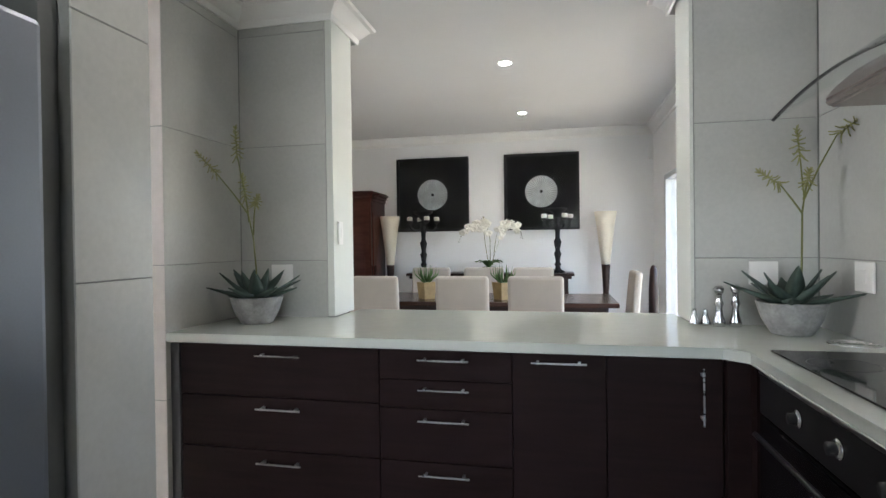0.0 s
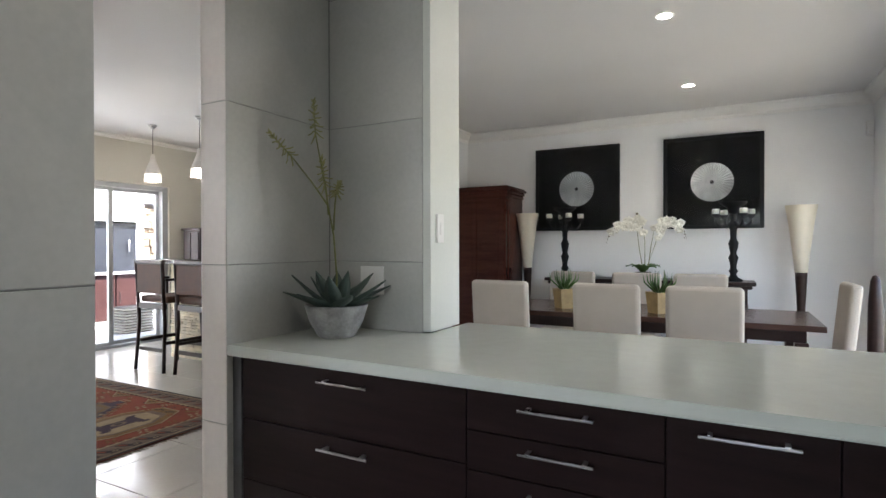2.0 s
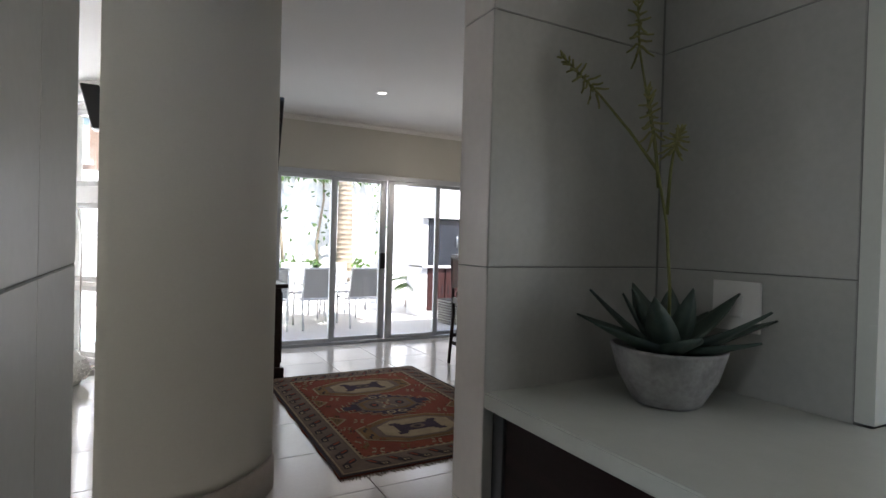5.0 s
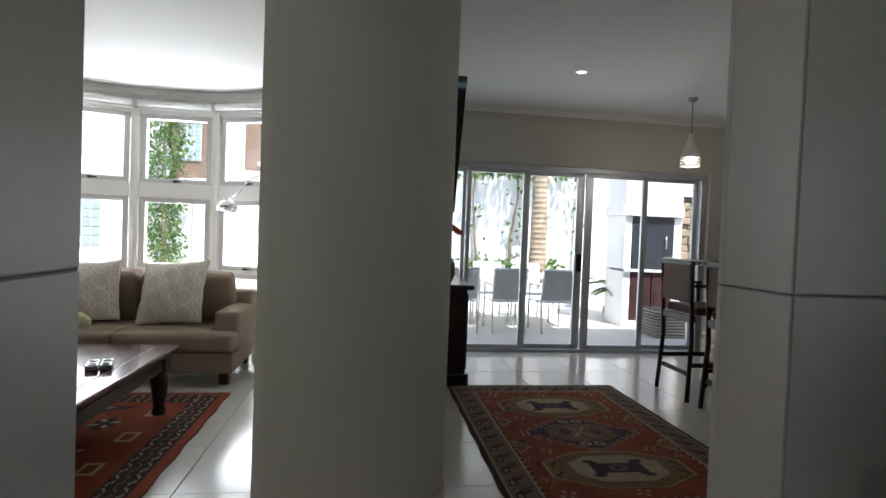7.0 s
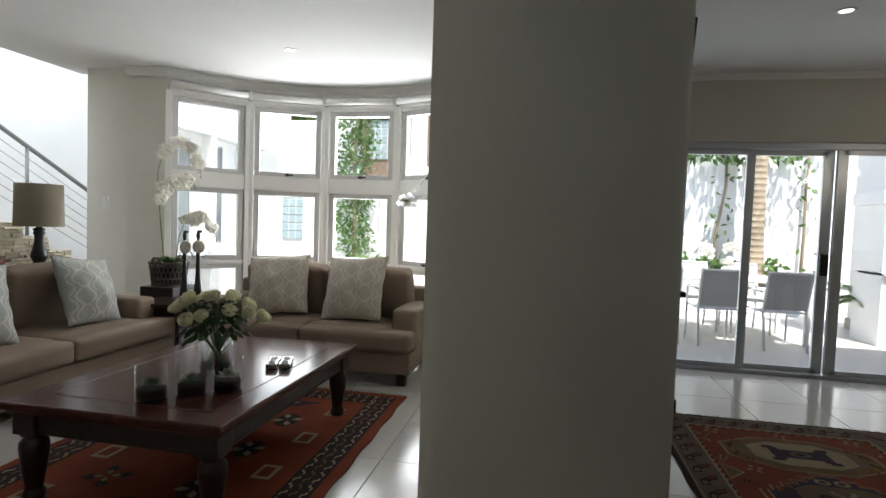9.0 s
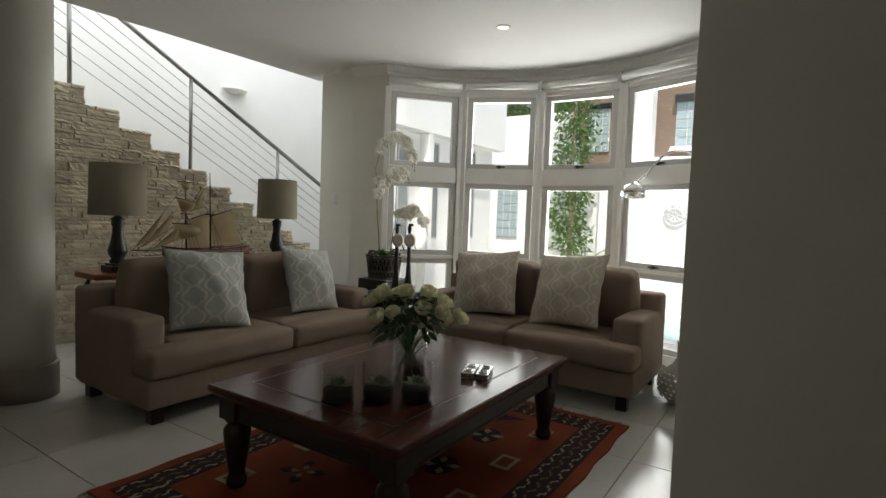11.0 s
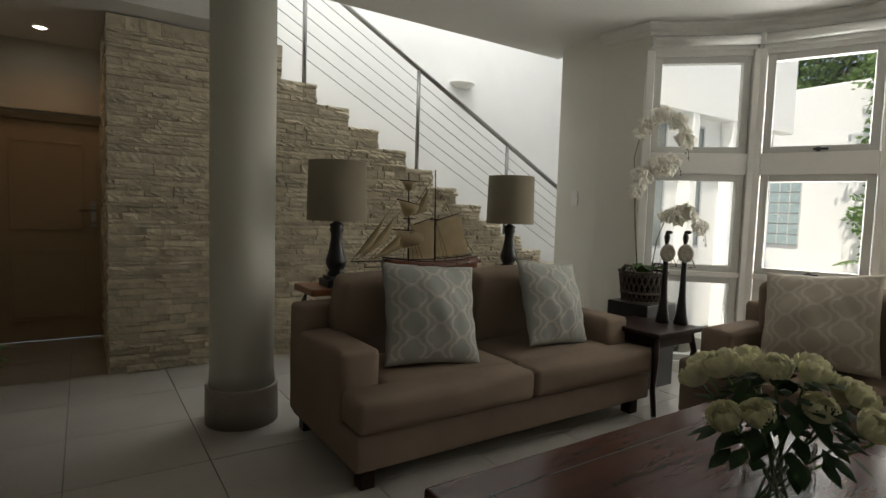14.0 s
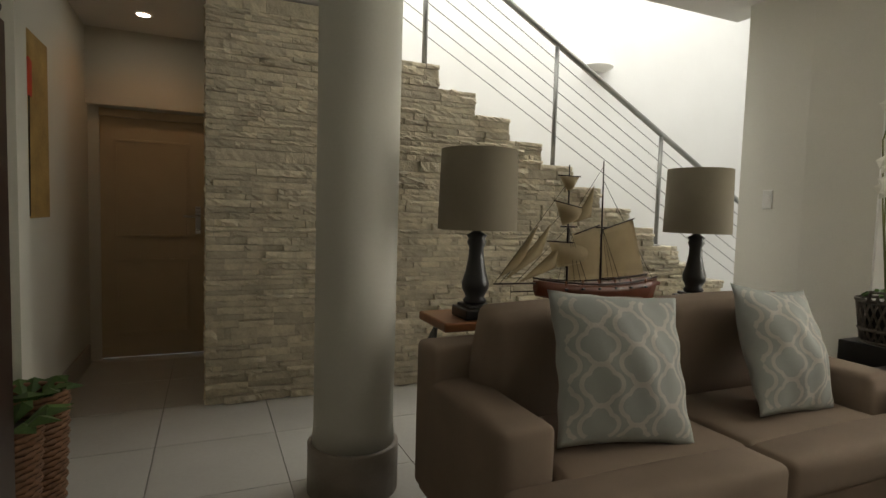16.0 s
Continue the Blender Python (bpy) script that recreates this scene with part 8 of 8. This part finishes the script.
# outer face of the stair hall towards the court
hall = thing("stair_hall_front", 0, -2.45, 0, 0, "white rendered outer wall with tall narrow windows", "wall")
tagged(hall, kind="structure")
part("upper_band", box(-11.0, -7.9, 0.0, 0.16, 2.30, 3.2, 0.01), OUTWALL, hall)
for x in (-8.92, -9.70):
    part("pilaster", box(x - 0.06, x + 0.06, 0.0, 0.15, -0.03, 2.30, 0.008), OUTWALL, hall)
for x0, x1 in ((-8.62, -8.38), (-9.30, -9.04), (-10.3, -10.0)):
    bm = box(x0, x0 + 0.025, 0.0, 0.02, 0.90, 2.22)
    box(x1 - 0.025, x1, 0.0, 0.02, 0.90, 2.22, 0, bm)
    box(x0 + 0.025, x1 - 0.025, 0.0, 0.02, 0.90, 0.925, 0, bm)
    box(x0 + 0.025, x1 - 0.025, 0.0, 0.02, 2.195, 2.22, 0, bm)
    w = part("window", bm, ALU, hall, "narrow grey framed window")
    part("pane", box(x0 + 0.025, x1 - 0.025, 0.001, 0.009, 0.925, 2.195), bpy.data.materials["shaded_window_glass"], w)

# ---- pieces of the setting: wall tiles, floor tiles, split stones ----
Z_LINES = (0.0, 0.06, 0.64, 1.22, 1.815, 2.395)


def slab_mesh(key, a, b, c):
    """A thin tile with eased edges, a by b by c, centred; shared by alike tiles."""
    me = bpy.data.meshes.get(key)
    if me:
        return me
    bm = bmesh.new()
    e = 0.0015
    h = (a / 2, b / 2, c / 2)
    thin = min(range(3), key=lambda i: h[i])
    rings = []
    for level, inset in ((-1, 0), (0.6, 0), (1, e)):
        row = []
        for s, t in ((-1, -1), (1, -1), (1, 1), (-1, 1)):
            o = [i for i in range(3) if i != thin]
            p = [0, 0, 0]
            p[thin] = level * h[thin]
            p[o[0]], p[o[1]] = s * (h[o[0]] - inset), t * (h[o[1]] - inset)
            row.append(bm.verts.new(p))
        rings.append(row)
    for r0, r1 in zip(rings, rings[1:]):
        for k in range(4):
            bm.faces.new((r0[k], r0[(k + 1) % 4], r1[(k + 1) % 4], r1[k]))
    bm.faces.new(rings[-1])
    bm.faces.new(rings[0][::-1])
    bmesh.ops.recalc_face_normals(bm, faces=bm.faces[:])
    me = mesh_of(key, bm)
    return me


def lay_tile(parent, at, size, material, turn=0):
    key = "tile_%d_%d_%d" % tuple(round(s * 1000) for s in size) + material.name
    me = slab_mesh(key, *size)
    if not me.materials:
        me.materials.append(material)
    ob = new("tile", me)
    ob.parent = parent
    ob.matrix_basis = pose(*at, 0, 0, turn)
    return ob


def tile_face(parent, axis, plane, out, cuts, top, material, z_from=0.0, gap=0.0025):
    """Tiles a wall face: axis is the face's normal, cuts the joints along it, out the side."""
    for a, b in zip(cuts, cuts[1:]):
        zs = [z for z in Z_LINES if z >= z_from] + [top]
        zs = [z_from] + [z for z in zs if z > z_from + 0.05]
        for z0, z1 in zip(zs, zs[1:]):
            w, h, c, z = abs(b - a) - gap, z1 - z0 - gap, (a + b) / 2, (z0 + z1) / 2
            if axis == "x":
                lay_tile(parent, (plane + out * 0.006, c, z), (0.012, w, h), material, 0 if out > 0 else 180)
            else:
                lay_tile(parent, (c, plane + out * 0.006, z), (w, 0.012, h), material, 0 if out > 0 else 180)


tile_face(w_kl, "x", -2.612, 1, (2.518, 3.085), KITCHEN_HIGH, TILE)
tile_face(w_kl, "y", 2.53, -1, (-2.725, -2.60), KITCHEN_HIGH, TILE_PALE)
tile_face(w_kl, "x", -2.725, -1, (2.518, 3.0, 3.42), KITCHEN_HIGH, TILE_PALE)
tile_face(w_kb, "y", 3.10, -1, (-2.60, -2.112), KITCHEN_HIGH, TILE)
tile_face(w_kb, "y", 3.10, -1, (-0.368, 0.12), KITCHEN_HIGH, TILE)
tile_face(w_kr, "x", 0.135, -1, (3.085, 2.49, 1.89, 1.29, 0.69, 0.09, -0.51), KITCHEN_HIGH, TILE)
tile_face(w_tu, "x", -1.985, 1, (1.49, 1.72), KITCHEN_HIGH, TILE)
tile_face(w_tu, "y", 1.708, 1, (-1.985, -2.345, -2.70), KITCHEN_HIGH, TILE)

# floor tiles
P = 0.575
FX0, FX1, FY0, FY1 = -7.86, 0.5, -4.75, 7.6
xs = sorted({FX0, FX1} | {x for x in (-3.56 + P * k for k in range(-9, 9)) if FX0 + 0.02 < x < FX1 - 0.02})
ys = sorted({FY0, FY1} | {y for y in (-2.29 + P * k for k in range(-6, 19)) if FY0 + 0.02 < y < FY1 - 0.02})
rest = bmesh.new()
for a, b in zip(xs, xs[1:]):
    for c, d in zip(ys, ys[1:]):
        if b < -3.9 and d < -3.45:
            continue
        g = 0.002
        near = -7.3 < a < -1.0 and -3.6 < c < 4.8
        if near:
            lay_tile(floor, ((a + b) / 2, (c + d) / 2, -0.004), (b - a - 2 * g, d - c - 2 * g, 0.008), FLOOR_TILE)
        else:
            box(a + g, b - g, c + g, d - g, -0.008, 0, bm=rest)
tagged(part("floor_tiles_far", rest, FLOOR_TILE, floor, "pale porcelain floor tiles"), kind="stuff")


# split-face stones on the stair wall
rnd = random.Random(9)


def stone(bm, x0, x1, z0, z1, depth, m):
    """A rough split stone: its front broken into tilted facets."""
    n = max(2, int((x1 - x0) / 0.035) + 1)
    cols = []
    for i in range(n + 1):
        u = i / n
        x = x0 + (x1 - x0) * u
        cols.append([m @ Vector(p) for p in ((x, 0, z0), (x, depth * rnd.uniform(0.72, 1.0), z0 + rnd.uniform(0.0, 0.003)), (x, depth * rnd.uniform(0.78, 1.22), (z0 + z1) / 2 + rnd.uniform(-0.18, 0.18) * (z1 - z0)), (x, depth * rnd.uniform(0.72, 1.0), z1 - rnd.uniform(0.0, 0.003)), (x, 0, z1))])
    vs = [[bm.verts.new(p) for p in c] for c in cols]
    for a, b in zip(vs, vs[1:]):
        for k in range(4):
            bm.faces.new((a[k], b[k], b[k + 1], a[k + 1]))
    bm.faces.new(vs[0])
    bm.faces.new(vs[-1][::-1])
    return bm


def stone_rows(z_end):
    z, first = 0.0, True
    while z < z_end - 0.01:
        up = Z0 % RISE if first else RISE
        first = False
        up = min(up, z_end - z)
        n = rnd.choice((3, 4, 4, 5)) if up > 0.1 else 1
        cut = [up * (k + rnd.uniform(-0.22, 0.22)) / n for k in range(1, n)]
        e = [z] + [z + q for q in cut] + [z + up]
        for p, q in zip(e, e[1:]):
            yield p, q
        z += up


front = Matrix.Translation((0, 0.585, 0))
joined, count = bmesh.new(), 0
for z0, z1 in stone_rows(2.47):
    k = max(-2, math.floor((Z0 - z1 + 0.004) / RISE))
    left = X0 - GO * k + 6.5
    x = -3.80 + 6.5 + 0.012
    while x > left + 0.005:
        w = rnd.choice((0.04, 0.06, 0.08, 0.10, 0.14, 0.20, 0.26)) * rnd.uniform(0.85, 1.15)
        a = max(left - 0.006, x - w)
        if a - left < 0.05:
            a = left - 0.006
        deep = rnd.choice((0.008, 0.014, 0.018, 0.024, 0.030, 0.036, 0.046))
        if x > 1.72 and count < 300:
            bm = stone(bmesh.new(), a + 0.0007, x - 0.0007, z0 + 0.0006, z1 - 0.0006, deep, front)
            part("stone", bm, STONE, stair)
            count += 1
        else:
            stone(joined, a + 0.0007, x - 0.0007, z0 + 0.0006, z1 - 0.0006, deep, front)
        x = a
side = Matrix.Translation((2.70, 0, 0)) @ Matrix.Rotation(radians(-90), 4, "Z")
for z0, z1 in stone_rows(2.47):
    x = -0.585
    while x < 0.595:
        b = min(0.60, x + rnd.choice((0.1, 0.16, 0.22, 0.3)))
        stone(joined, x, b - 0.001, z0, z1 - 0.001, rnd.choice((0.012, 0.017, 0.022)), side)
        x = b
tagged(part("stones_far", joined, STONE, stair, "split stone cladding"), kind="stuff")

# split stones on the breakfast bar
clad = bmesh.new()
bar_side = Matrix.Rotation(math.pi, 4, "Z")
for z0, z1 in stone_rows(1.09):
    x = -1.29
    while x < 1.34:
        b = min(1.35, x + rnd.choice((0.06, 0.1, 0.14, 0.2)))
        stone(clad, x, b - 0.001, z0, z1 - 0.001, rnd.choice((0.012, 0.018, 0.026)), bar_side)
        x = b
tagged(part("stone_cladding", clad, STONE, bar, "split stone cladding"), kind="stuff")
